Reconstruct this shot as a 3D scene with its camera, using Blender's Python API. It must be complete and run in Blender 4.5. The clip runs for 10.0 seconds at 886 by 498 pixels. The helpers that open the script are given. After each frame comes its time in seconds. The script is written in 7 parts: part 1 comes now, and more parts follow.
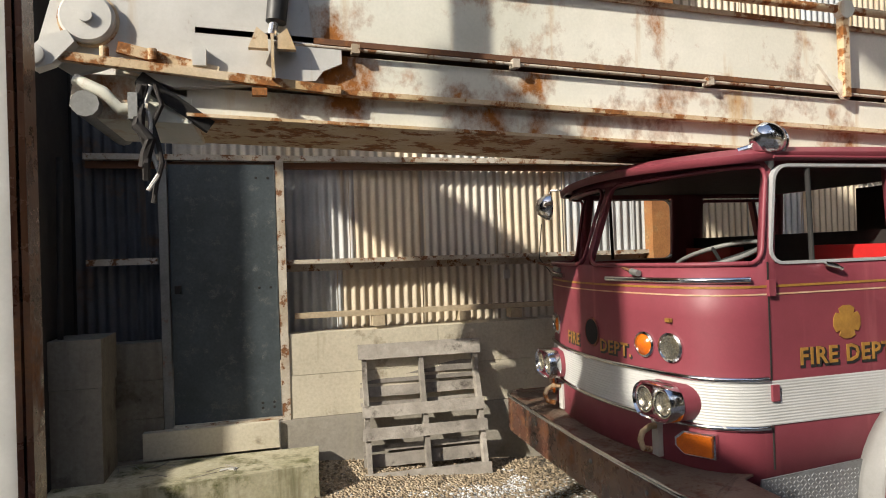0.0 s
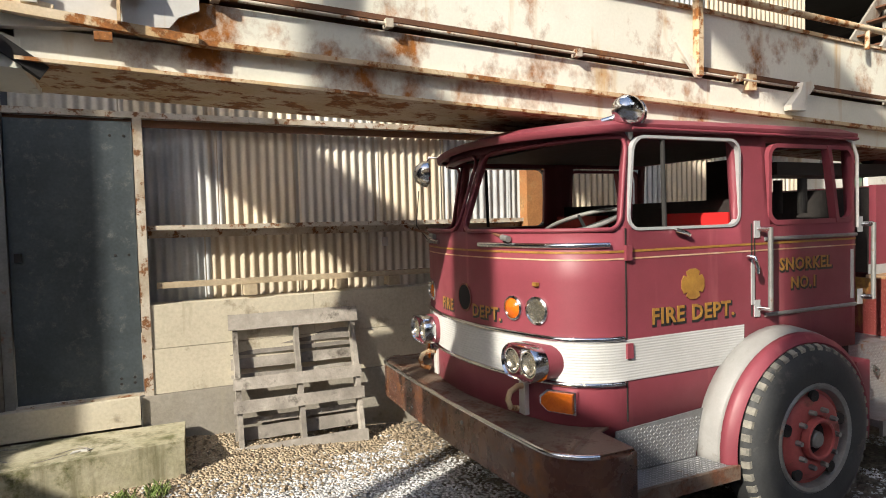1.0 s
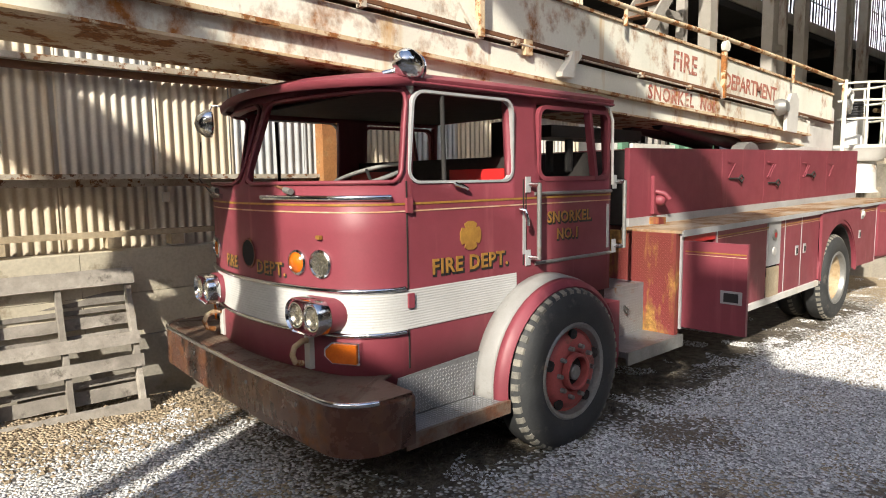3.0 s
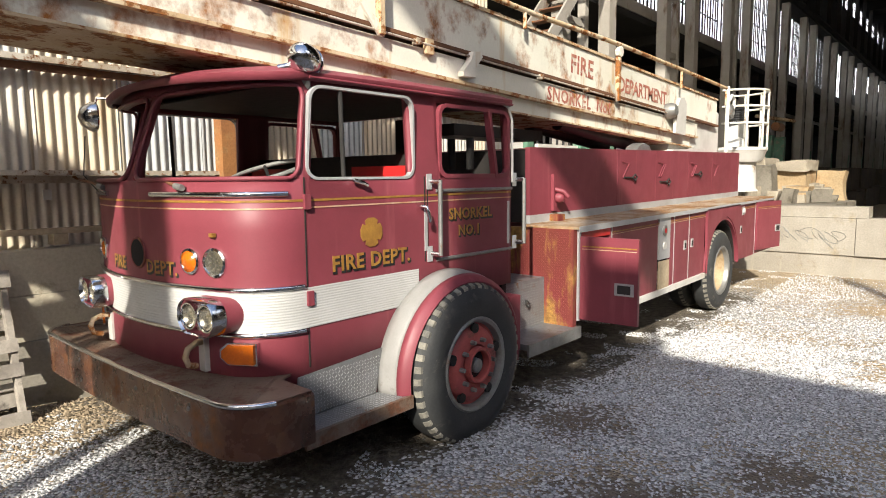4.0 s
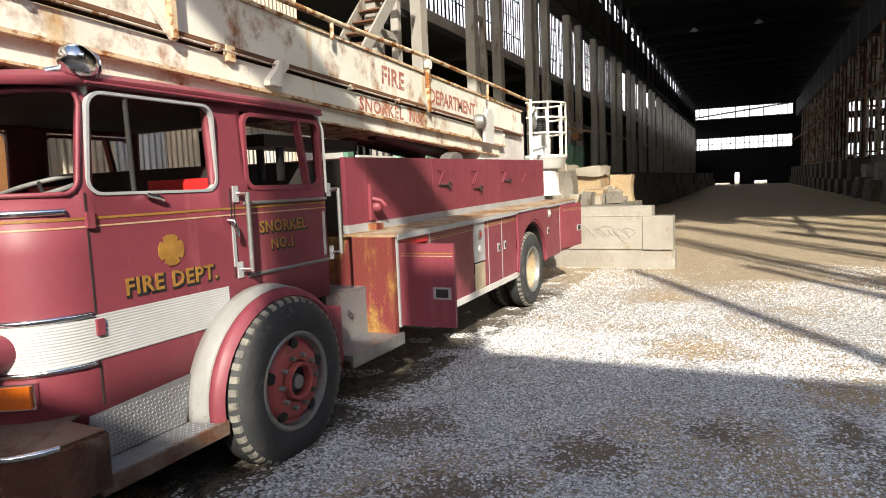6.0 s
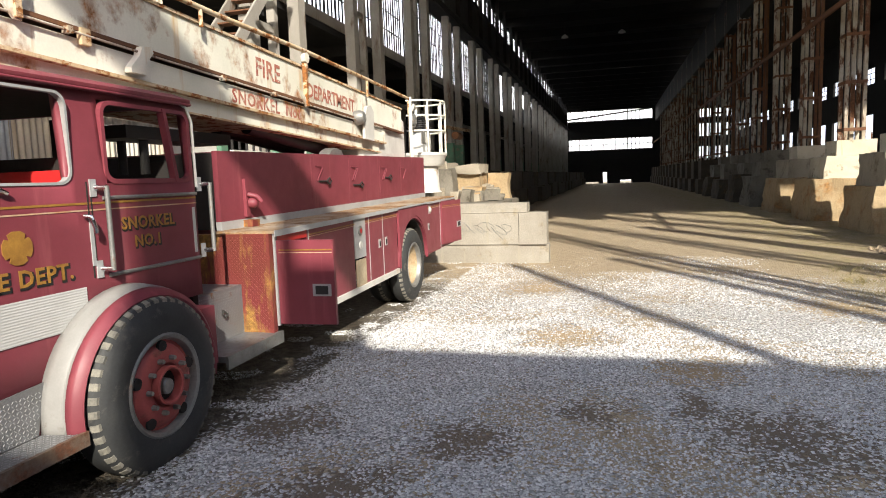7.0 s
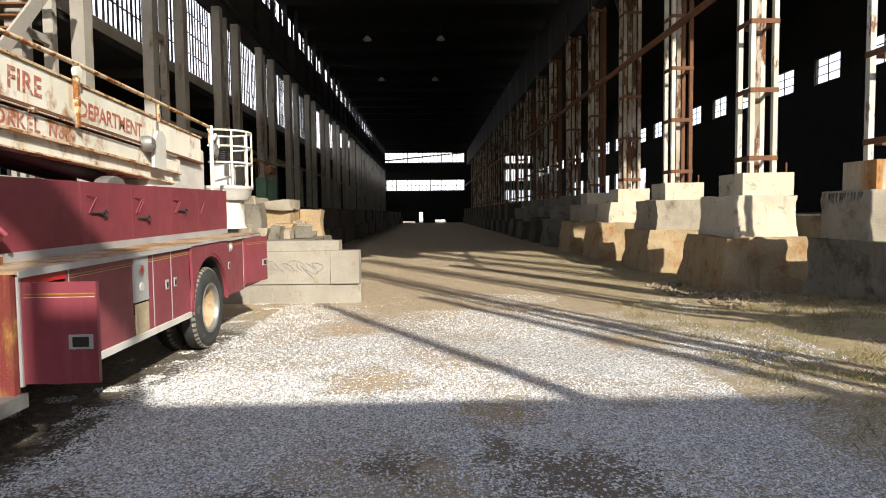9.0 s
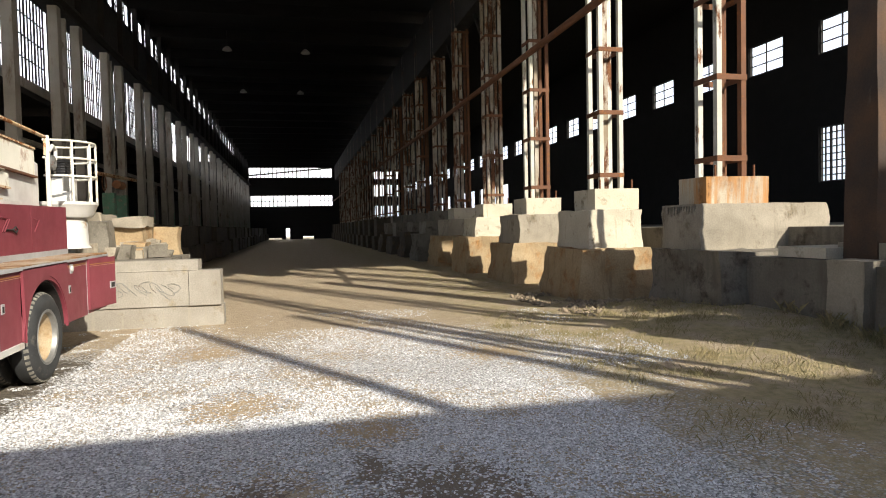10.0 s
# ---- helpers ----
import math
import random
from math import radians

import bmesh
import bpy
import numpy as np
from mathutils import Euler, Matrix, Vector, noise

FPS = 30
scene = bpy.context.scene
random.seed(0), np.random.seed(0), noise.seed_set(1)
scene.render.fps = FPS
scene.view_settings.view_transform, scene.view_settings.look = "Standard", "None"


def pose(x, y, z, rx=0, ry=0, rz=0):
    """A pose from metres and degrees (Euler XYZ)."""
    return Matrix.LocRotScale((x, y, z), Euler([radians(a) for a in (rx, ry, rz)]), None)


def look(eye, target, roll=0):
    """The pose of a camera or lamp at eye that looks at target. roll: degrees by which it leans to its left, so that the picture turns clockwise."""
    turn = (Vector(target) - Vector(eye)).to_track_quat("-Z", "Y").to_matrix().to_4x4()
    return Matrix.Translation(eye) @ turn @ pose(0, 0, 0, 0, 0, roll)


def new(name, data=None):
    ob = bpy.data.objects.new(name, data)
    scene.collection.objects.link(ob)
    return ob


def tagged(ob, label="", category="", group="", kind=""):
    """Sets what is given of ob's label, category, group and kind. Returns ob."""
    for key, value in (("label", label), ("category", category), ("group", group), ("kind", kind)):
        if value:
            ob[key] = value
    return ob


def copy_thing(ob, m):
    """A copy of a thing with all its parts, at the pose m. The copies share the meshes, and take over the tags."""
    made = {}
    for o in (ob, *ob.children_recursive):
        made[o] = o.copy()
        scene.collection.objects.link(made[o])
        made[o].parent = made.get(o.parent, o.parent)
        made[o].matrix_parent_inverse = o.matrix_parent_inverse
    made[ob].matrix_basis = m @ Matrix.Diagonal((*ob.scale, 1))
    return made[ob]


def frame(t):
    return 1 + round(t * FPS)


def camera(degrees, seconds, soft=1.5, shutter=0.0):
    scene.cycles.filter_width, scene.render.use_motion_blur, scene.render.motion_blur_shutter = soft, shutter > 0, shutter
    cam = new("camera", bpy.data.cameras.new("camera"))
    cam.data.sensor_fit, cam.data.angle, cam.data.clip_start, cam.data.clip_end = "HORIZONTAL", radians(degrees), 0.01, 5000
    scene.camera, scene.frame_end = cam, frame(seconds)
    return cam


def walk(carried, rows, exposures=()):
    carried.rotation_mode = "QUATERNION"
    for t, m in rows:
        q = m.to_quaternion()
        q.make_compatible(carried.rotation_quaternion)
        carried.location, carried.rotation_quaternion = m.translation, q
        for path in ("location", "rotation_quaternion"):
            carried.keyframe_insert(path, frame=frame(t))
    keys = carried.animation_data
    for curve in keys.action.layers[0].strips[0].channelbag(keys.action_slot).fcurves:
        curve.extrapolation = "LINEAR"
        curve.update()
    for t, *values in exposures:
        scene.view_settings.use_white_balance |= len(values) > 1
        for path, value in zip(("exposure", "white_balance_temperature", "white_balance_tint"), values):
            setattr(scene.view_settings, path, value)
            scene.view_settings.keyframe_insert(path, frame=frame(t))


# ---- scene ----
cam = camera(69.9, 10.0, soft=1.0)
PATH = [
    (0, (-1.615, -0.037, 1.845), (-1.104, 1.897, 1.859), -1.9),
    (0.5, (-1.547, -0.022, 1.829), (-0.849, 1.852, 1.791), -2.1),
    (1, (-1.528, -0.015, 1.815), (-0.686, 1.796, 1.725), -1.5),
    (1.5, (-1.504, -0.026, 1.803), (-0.506, 1.702, 1.664), -0.9),
    (2, (-1.467, -0.039, 1.787), (-0.351, 1.611, 1.606), -0.4),
    (2.5, (-1.412, -0.058, 1.771), (-0.196, 1.516, 1.564), -0.7),
    (4, (-1.328, -0.158, 1.74), (0.177, 1.141, 1.516), -0.6),
    (4.5, (-1.294, -0.191, 1.727), (0.288, 1.012, 1.506), -1.0),
    (5, (-1.267, -0.222, 1.725), (0.388, 0.88, 1.501), -1.3),
    (6.5, (-1.256, -0.239, 1.705), (0.61, 0.452, 1.503), -2.5),
    (7, (-1.276, -0.277, 1.695), (0.644, 0.24, 1.476), -2.0),
    (7.5, (-1.235, -0.402, 1.699), (0.701, 0.053, 1.491), -1.2),
    (8, (-1.138, -0.47, 1.707), (0.818, -0.097, 1.522), -0.2),
    (8.5, (-0.976, -0.39, 1.68), (1.008, -0.174, 1.54), 0.0),
    (9, (-0.956, -0.373, 1.684), (1.04, -0.418, 1.571), -0.6),
    (9.5, (-0.938, -0.375, 1.676), (1.041, -0.654, 1.605), -0.8),
    (10, (-0.919, -0.386, 1.682), (1.029, -0.837, 1.611), -1.2),
]
walk(cam, [(t, look(eye, target, roll)) for t, eye, target, roll in PATH], [(0, 0.7), (1, 0.98), (2, 1.06), (2.5, 1.02), (4, 1.06), (5, 1.12), (6.5, 1.05), (8, 0.96), (10, 0.83)])

# ---- light: low winter sun from behind the camera, clear sky ----
SUN = Vector((0.882, 0.471, -0.609)).normalized()
world = bpy.data.worlds.new("sky")
scene.world = world
world.use_nodes = True
wn = world.node_tree
sky = wn.nodes.new("ShaderNodeTexSky")
sky.sky_type = "NISHITA"
sky.sun_disc = False
sky.sun_elevation = radians(31)
sky.sun_rotation = radians(242)
sky.dust_density = 2.0
back = wn.nodes["Background"]
wn.links.new(sky.outputs["Color"], back.inputs["Color"])
back.inputs["Strength"].default_value = 0.13
lamp = bpy.data.lights.new("sun", "SUN")
lamp.energy, lamp.angle, lamp.color = 4.3, radians(0.7), (1.0, 0.93, 0.80)
sun = new("sun", lamp)
sun.matrix_world = look(-SUN * 60, (0, 0, 0))


# ---- helpers of this scene ----
def thing(name, at, label, category="", group="", kind=""):
    ob = new(name)
    ob.empty_display_size = 0.2
    ob.location = at
    return tagged(ob, label, category, group, kind)


def origin(ob):
    """Where an object stands, through its parents."""
    p = Vector(ob.location)
    while ob.parent:
        p = p + ob.matrix_parent_inverse.translation
        ob = ob.parent
        p = p + ob.location
    return p


def link(name, mesh, parent=None, label=""):
    ob = new(name, mesh)
    if parent:
        ob.parent = parent
        ob.matrix_parent_inverse = Matrix.Translation(-origin(parent))
    if label:
        ob["label"] = label
    return ob


def part(name, bm, material, parent=None, label="", smooth=0, bevel=0.0, solid=0.0, inside=None):
    """A bmesh, in world places, as ONE mesh object under a thing or a part."""
    if bevel:
        bmesh.ops.bevel(bm, geom=[e for e in bm.edges if len(e.link_faces) == 2 and e.calc_face_angle(0) > 0.6],
                        offset=bevel, segments=2, affect="EDGES", clamp_overlap=True)
    bmesh.ops.recalc_face_normals(bm, faces=bm.faces)
    if inside and sum(f.normal.dot(f.calc_center_median() - Vector(inside)) * f.calc_area() for f in bm.faces) < 0:
        bmesh.ops.reverse_faces(bm, faces=bm.faces)
    mesh = bpy.data.meshes.new(name)
    bm.to_mesh(mesh)
    bm.free()
    mesh.materials.append(material)
    if smooth:
        mesh.shade_smooth()
        mesh.set_sharp_from_angle(angle=radians(smooth))
    ob = link(name, mesh, parent, label)
    if solid:
        s = ob.modifiers.new("thickness", "SOLIDIFY")
        s.thickness, s.offset = solid, -1
    return ob


def box(x0, x1, y0, y1, z0, z1, bm=None):
    bm = bm or bmesh.new()
    v = [bm.verts.new((x, y, z)) for x in (x0, x1) for y in (y0, y1) for z in (z0, z1)]
    for f in ((0, 1, 3, 2), (4, 6, 7, 5), (0, 4, 5, 1), (2, 3, 7, 6), (0, 2, 6, 4), (1, 5, 7, 3)):
        bm.faces.new([v[i] for i in f])
    return bm


def beam(a, b, w, h, bm=None, up=(0, 0, 1)):
    """A square bar from a to b."""
    bm = bm or bmesh.new()
    a, b = Vector(a), Vector(b)
    d = (b - a).normalized()
    s = d.cross(Vector(up))
    s = (s if s.length > 1e-3 else d.cross(Vector((0, 1, 0)))).normalized()
    u = s.cross(d)
    v = [bm.verts.new(p + s * i * w / 2 + u * j * h / 2) for p in (a, b) for i, j in ((-1, -1), (1, -1), (1, 1), (-1, 1))]
    for f in ((0, 1, 2, 3), (7, 6, 5, 4), (0, 4, 5, 1), (1, 5, 6, 2), (2, 6, 7, 3), (3, 7, 4, 0)):
        bm.faces.new([v[i] for i in f])
    return bm


def rod(a, b, r, r2=None, seg=12, bm=None, caps=True):
    bm = bm or bmesh.new()
    a, b = Vector(a), Vector(b)
    r2 = r if r2 is None else r2
    q = (b - a).to_track_quat("Z", "Y")
    rings = []
    for p, k in ((a, r), (b, r2)):
        rings.append([bm.verts.new(p + q @ Vector((k * math.cos(2 * math.pi * i / seg), k * math.sin(2 * math.pi * i / seg), 0))) for i in range(seg)])
    for i in range(seg):
        j = (i + 1) % seg
        bm.faces.new((rings[0][i], rings[0][j], rings[1][j], rings[1][i]))
    if caps:
        bm.faces.new(rings[0][::-1])
        bm.faces.new(rings[1])
    return bm


def lathe(c, axis, profile, seg=40, bm=None, closed=False):
    """Turns (radius, along) pairs round an axis through c."""
    bm = bm or bmesh.new()
    q = Vector(axis).to_track_quat("Z", "Y")
    c = Vector(c)
    rings = []
    for r, h in profile:
        rings.append([bm.verts.new(c + q @ Vector((r * math.cos(2 * math.pi * i / seg), r * math.sin(2 * math.pi * i / seg), h))) for i in range(seg)])
    pairs = list(zip(rings, rings[1:])) + ([(rings[-1], rings[0])] if closed else [])
    for a, b in pairs:
        for i in range(seg):
            j = (i + 1) % seg
            bm.faces.new((a[i], a[j], b[j], b[i]))
    return bm


def tube(points, r, seg=10, bm=None):
    bm = bm or bmesh.new()
    points = [Vector(p) for p in points]
    rings = []
    for i, p in enumerate(points):
        d = (points[min(i + 1, len(points) - 1)] - points[max(i - 1, 0)]).normalized()
        q = d.to_track_quat("Z", "Y")
        rings.append([bm.verts.new(p + q @ Vector((r * math.cos(2 * math.pi * k / seg), r * math.sin(2 * math.pi * k / seg), 0))) for k in range(seg)])
    for a, b in zip(rings, rings[1:]):
        off = min(range(seg), key=lambda o: sum((a[k].co - b[(k + o) % seg].co).length for k in range(0, seg, 3)))
        for k in range(seg):
            bm.faces.new((a[k], a[(k + 1) % seg], b[(k + 1 + off) % seg], b[(k + off) % seg]))
    bm.faces.new(rings[0][::-1])
    bm.faces.new(rings[-1])
    return bm


def slab(outline, lo, hi, axis="y", bm=None):
    """An outline drawn in the two other axes, drawn out along one axis from lo to hi."""
    bm = bm or bmesh.new()

    def put(p, h):
        return {"x": (h, p[0], p[1]), "y": (p[0], h, p[1]), "z": (p[0], p[1], h)}[axis]
    a = [bm.verts.new(put(p, lo)) for p in outline]
    b = [bm.verts.new(put(p, hi)) for p in outline]
    n = len(a)
    for i in range(n):
        bm.faces.new((a[i], a[(i + 1) % n], b[(i + 1) % n], b[i]))
    bm.faces.new(a[::-1])
    bm.faces.new(b)
    return bm


def rounded(x0, x1, z0, z1, r, n=5):
    pts = []
    for cx, cz, a0 in ((x1 - r, z1 - r, 0), (x0 + r, z1 - r, 90), (x0 + r, z0 + r, 180), (x1 - r, z0 + r, 270)):
        for i in range(n + 1):
            a = radians(a0 + 90 * i / n)
            pts.append((cx + r * math.cos(a), cz + r * math.sin(a)))
    return pts


def frame_ring(outer, inner, lo, hi, axis="y", bm=None):
    """A flat ring between two outlines of the same count, with depth."""
    bm = bm or bmesh.new()

    def put(p, h):
        return {"x": (h, p[0], p[1]), "y": (p[0], h, p[1]), "z": (p[0], p[1], h)}[axis]
    n = len(outer)
    v = [[bm.verts.new(put(p, h)) for p in ring] for ring, h in ((outer, lo), (inner, lo), (inner, hi), (outer, hi))]
    for k in range(4):
        a, b = v[k], v[(k + 1) % 4]
        for i in range(n):
            j = (i + 1) % n
            bm.faces.new((a[i], a[j], b[j], b[i]))
    return bm


def words(text, size, m, material, parent, depth=0.002, spread=1.0, name="lettering", label="", bend=None, fat=0.02):
    """Lettering as a mesh, made with the built-in font, laid at the pose m."""
    cu = bpy.data.curves.new("text", "FONT")
    cu.body, cu.size, cu.extrude, cu.align_x = text, size, depth, "CENTER"
    cu.space_character, cu.resolution_u = spread, 2
    cu.offset = fat * size
    tmp = bpy.data.objects.new("text", cu)
    mesh = bpy.data.meshes.new_from_object(tmp)
    bpy.data.objects.remove(tmp)
    mesh.transform(m)
    if bend:
        for v in mesh.vertices:
            v.co = bend(v.co)
    mesh.materials.clear()
    mesh.materials.append(material)
    return link(name, mesh, parent, label)


# ---- materials ----
def surf(name, base, second=None, scale=3.0, rough=0.6, metal=0.0, bump=0.15, grain=60.0, spots=None, spot_at=0.62, spot_scale=1.6,
         streak=1.0, spread=0.35, spot_soft=0.06, rand=0.0, speck=0.55, drip=None, drip_at=0.6, alt=None):
    """A worn surface: large patches between two colours, fine grain, and rust or dirt in spots; streak below 1 draws spots out downwards."""
    m = bpy.data.materials.new(name)
    m.use_nodes = True
    nt = m.node_tree
    N, L = nt.nodes, nt.links
    bsdf = N["Principled BSDF"]
    geo = N.new("ShaderNodeNewGeometry")

    def noisy(s, detail=6.0, squash=1.0, rough_n=0.6):
        mp = N.new("ShaderNodeMapping")
        mp.inputs["Scale"].default_value = (s, s, s * squash)
        L.new(geo.outputs["Position"], mp.inputs["Vector"])
        n = N.new("ShaderNodeTexNoise")
        n.inputs["Scale"].default_value, n.inputs["Detail"].default_value, n.inputs["Roughness"].default_value = 1.0, detail, rough_n
        L.new(mp.outputs["Vector"], n.inputs["Vector"])
        return n.outputs["Fac"]

    def ramp(src, lo, hi):
        r = N.new("ShaderNodeMapRange")
        r.inputs["From Min"].default_value, r.inputs["From Max"].default_value = lo, hi
        L.new(src, r.inputs["Value"])
        return r.outputs["Result"]

    def mix(f, a, b, blend="MIX"):
        x = N.new("ShaderNodeMix")
        x.data_type, x.blend_type = "RGBA", blend
        for sock, val in ((x.inputs["Factor"], f), (x.inputs[6], a), (x.inputs[7], b)):
            if isinstance(val, (tuple, list)):
                sock.default_value = (*val[:3], 1.0)
            elif isinstance(val, (int, float)):
                sock.default_value = val
            else:
                L.new(val, sock)
        return x.outputs[2]
    second = second or tuple(c * 0.72 for c in base)
    col = mix(ramp(noisy(scale), 0.5 - spread / 2, 0.5 + spread / 2), base, second)
    if alt:
        pick = N.new("ShaderNodeObjectInfo")
        col = mix(ramp(pick.outputs["Random"], 0.48, 0.80), col, mix(ramp(noisy(scale * 1.7), 0.35, 0.65), alt, tuple(c * 0.7 for c in alt)))
    fine = noisy(grain, 3.0)
    col = mix(speck, col, mix(ramp(fine, 0.3, 0.7), (0.62, 0.62, 0.62), (1.25, 1.25, 1.25)), "MULTIPLY")
    if rand:
        info = N.new("ShaderNodeObjectInfo")
        col = mix(1.0, col, mix(info.outputs["Random"], (1 - rand,) * 3, (1 + rand * 0.6,) * 3), "MULTIPLY")
    mask = None
    if spots:
        mask = ramp(noisy(spot_scale, 9.0, streak, 0.68), spot_at - spot_soft, spot_at + spot_soft)
        deep = mix(ramp(noisy(spot_scale * 7, 5.0), 0.35, 0.65), spots, tuple(c * 0.45 for c in spots))
        col = mix(mask, col, deep)
    if drip:
        runs = ramp(noisy(7.0, 5.0, 0.09), drip_at - 0.07, drip_at + 0.10)
        col = mix(runs, col, drip)
    L.new(col, bsdf.inputs["Base Color"])
    r = N.new("ShaderNodeMapRange")
    r.inputs["To Min"].default_value, r.inputs["To Max"].default_value = max(0.03, rough - 0.12), min(1.0, rough + 0.14)
    L.new(noisy(scale * 4), r.inputs["Value"])
    rr = r.outputs["Result"]
    if mask is not None:
        k = N.new("ShaderNodeMix")
        k.inputs[3].default_value = 0.9
        L.new(mask, k.inputs[0])
        L.new(rr, k.inputs[2])
        rr = k.outputs[0]
    L.new(rr, bsdf.inputs["Roughness"])
    if metal:
        if mask is not None:
            k = N.new("ShaderNodeMapRange")
            k.inputs["To Min"].default_value, k.inputs["To Max"].default_value = metal, 0.0
            L.new(mask, k.inputs["Value"])
            L.new(k.outputs["Result"], bsdf.inputs["Metallic"])
        else:
            bsdf.inputs["Metallic"].default_value = metal
    if bump:
        b = N.new("ShaderNodeBump")
        b.inputs["Strength"].default_value, b.inputs["Distance"].default_value = bump, 0.01
        L.new(fine, b.inputs["Height"])
        L.new(b.outputs["Normal"], bsdf.inputs["Normal"])
    return m


RUST = (0.30, 0.105, 0.028)
PAINT = dict(speck=0.12)
red_paint = surf("faded_red_paint", (0.222, 0.043, 0.060), (0.168, 0.031, 0.043), 1.3, 0.52, 0, 0.02, 90, spots=(0.15, 0.05, 0.035), spot_at=0.70, spot_scale=2.2, drip=(0.275, 0.075, 0.085), drip_at=0.66, **PAINT)
red_rusty = surf("red_paint_rusting", (0.17, 0.022, 0.026), (0.15, 0.03, 0.02), 2.0, 0.6, 0, 0.06, 70, spots=(0.38, 0.20, 0.05), spot_at=0.55, spot_scale=4.0, streak=0.3, spot_soft=0.05, drip=(0.36, 0.20, 0.05), drip_at=0.70, speck=0.25)
red_bright = surf("red_vinyl", (0.55, 0.02, 0.02), None, 3, 0.5, 0, 0.05, **PAINT)
white_paint = surf("dulled_white_paint", (0.60, 0.59, 0.56), (0.47, 0.46, 0.43), 2.5, 0.5, 0, 0.03, 80, spots=(0.34, 0.22, 0.12), spot_at=0.68, spot_scale=5.0, drip=(0.45, 0.36, 0.25), drip_at=0.68, **PAINT)
boom_paint = surf("rusting_cream_paint", (0.78, 0.755, 0.67), (0.58, 0.575, 0.49), 0.9, 0.5, 0, 0.03, 60, spots=(0.36, 0.13, 0.022), spot_at=0.605, spot_scale=2.0, streak=0.8, spot_soft=0.06, drip=(0.52, 0.36, 0.18), drip_at=0.66, **PAINT)
boom_rust = surf("rusted_ledge", (0.48, 0.33, 0.17), (0.60, 0.50, 0.36), 3.0, 0.8, 0, 0.1, 70, spots=(0.33, 0.125, 0.03), spot_at=0.53, spot_scale=7.0, spot_soft=0.03, speck=0.3)
chrome = surf("chrome", (0.75, 0.75, 0.76), (0.60, 0.60, 0.60), 5, 0.14, 1.0, 0.01, 40, spots=(0.22, 0.13, 0.08), spot_at=0.70, spot_scale=12.0, speck=0.1)
band_white = surf("whitened_fluted_metal", (0.52, 0.52, 0.51), (0.44, 0.44, 0.425), 3, 0.5, 0.1, 0.02, 120, spots=(0.40, 0.33, 0.27), spot_at=0.70, spot_scale=5.0, speck=0.15)
alu = surf("brushed_aluminium_trim", (0.46, 0.47, 0.48), (0.38, 0.38, 0.38), 3, 0.55, 0.3, 0.03, 120, speck=0.2)
dull_steel = surf("dull_steel", (0.30, 0.30, 0.29), (0.20, 0.20, 0.19), 4, 0.5, 0.6, 0.05, 60, spots=RUST, spot_at=0.66, spot_scale=6.0, speck=0.3)
tread = surf("tread_plate", (0.23, 0.24, 0.255), (0.17, 0.17, 0.17), 5, 0.42, 0.45, 0.05, 70, spots=(0.24, 0.12, 0.06), spot_at=0.62, spot_scale=6.0, spot_soft=0.04, speck=0.3)
bumper_rust = surf("rusted_bumper_steel", (0.075, 0.027, 0.018), (0.10, 0.040, 0.020), 2.5, 0.26, 0.15, 0.05, 80, spots=(0.22, 0.09, 0.03), spot_at=0.61, spot_scale=3.5, drip=(0.16, 0.075, 0.035), drip_at=0.6, speck=0.3)
bumper_top = surf("worn_tread_deck", (0.115, 0.075, 0.052), (0.19, 0.145, 0.11), 5, 0.5, 0.2, 0.1, 80, spots=(0.15, 0.06, 0.03), spot_at=0.56, spot_scale=6.0, speck=0.4)
flare_grey = surf("grey_flare_paint", (0.27, 0.265, 0.255), (0.21, 0.205, 0.195), 3.0, 0.5, 0, 0.02, 90, spots=(0.20, 0.17, 0.15), spot_at=0.68, spot_scale=5.0, **PAINT)
rubber = surf("weathered_rubber", (0.022, 0.024, 0.026), (0.045, 0.046, 0.046), 4, 0.7, 0, 0.12, 60, spots=(0.14, 0.13, 0.115), spot_at=0.63, spot_scale=6.0, speck=0.35)
rubber_edge = surf("chalky_rubber", (0.30, 0.28, 0.23), (0.10, 0.098, 0.088), 9, 0.85, 0, 0.2, 60)
black = surf("black_paint", (0.012, 0.012, 0.013), (0.02, 0.02, 0.02), 4, 0.5, 0, 0.03, **PAINT)
# near-black brown for insides, recesses and seams
dark_in = surf("dark_lining", (0.022, 0.017, 0.015), (0.013, 0.011, 0.010), 4, 0.8, 0, 0.1)
seat_vinyl = surf("black_vinyl", (0.02, 0.02, 0.02), None, 4, 0.45, 0, 0.1)
amber = surf("amber_lens", (0.62, 0.15, 0.01), (0.50, 0.10, 0.008), 8, 0.2, 0, 0.1, 90, speck=0.3)
reflector = surf("tarnished_reflector", (0.62, 0.58, 0.48), (0.42, 0.38, 0.3), 14, 0.25, 0.9, 0.03, speck=0.2)
gold = surf("faded_gold_leaf", (0.36, 0.19, 0.035), (0.22, 0.105, 0.022), 10, 0.5, 0.0, 0.05, 90, speck=0.3)
pinstripe = surf("cream_pinstripe", (0.55, 0.42, 0.30), (0.42, 0.2, 0.09), 8, 0.5, 0, 0.02, **PAINT)
sign_red = surf("flaking_red_lettering", (0.30, 0.06, 0.042), (0.42, 0.20, 0.14), 6, 0.6, 0, 0.03, 60, spots=(0.62, 0.57, 0.48), spot_at=0.58, spot_scale=16.0, spot_soft=0.03, **PAINT)
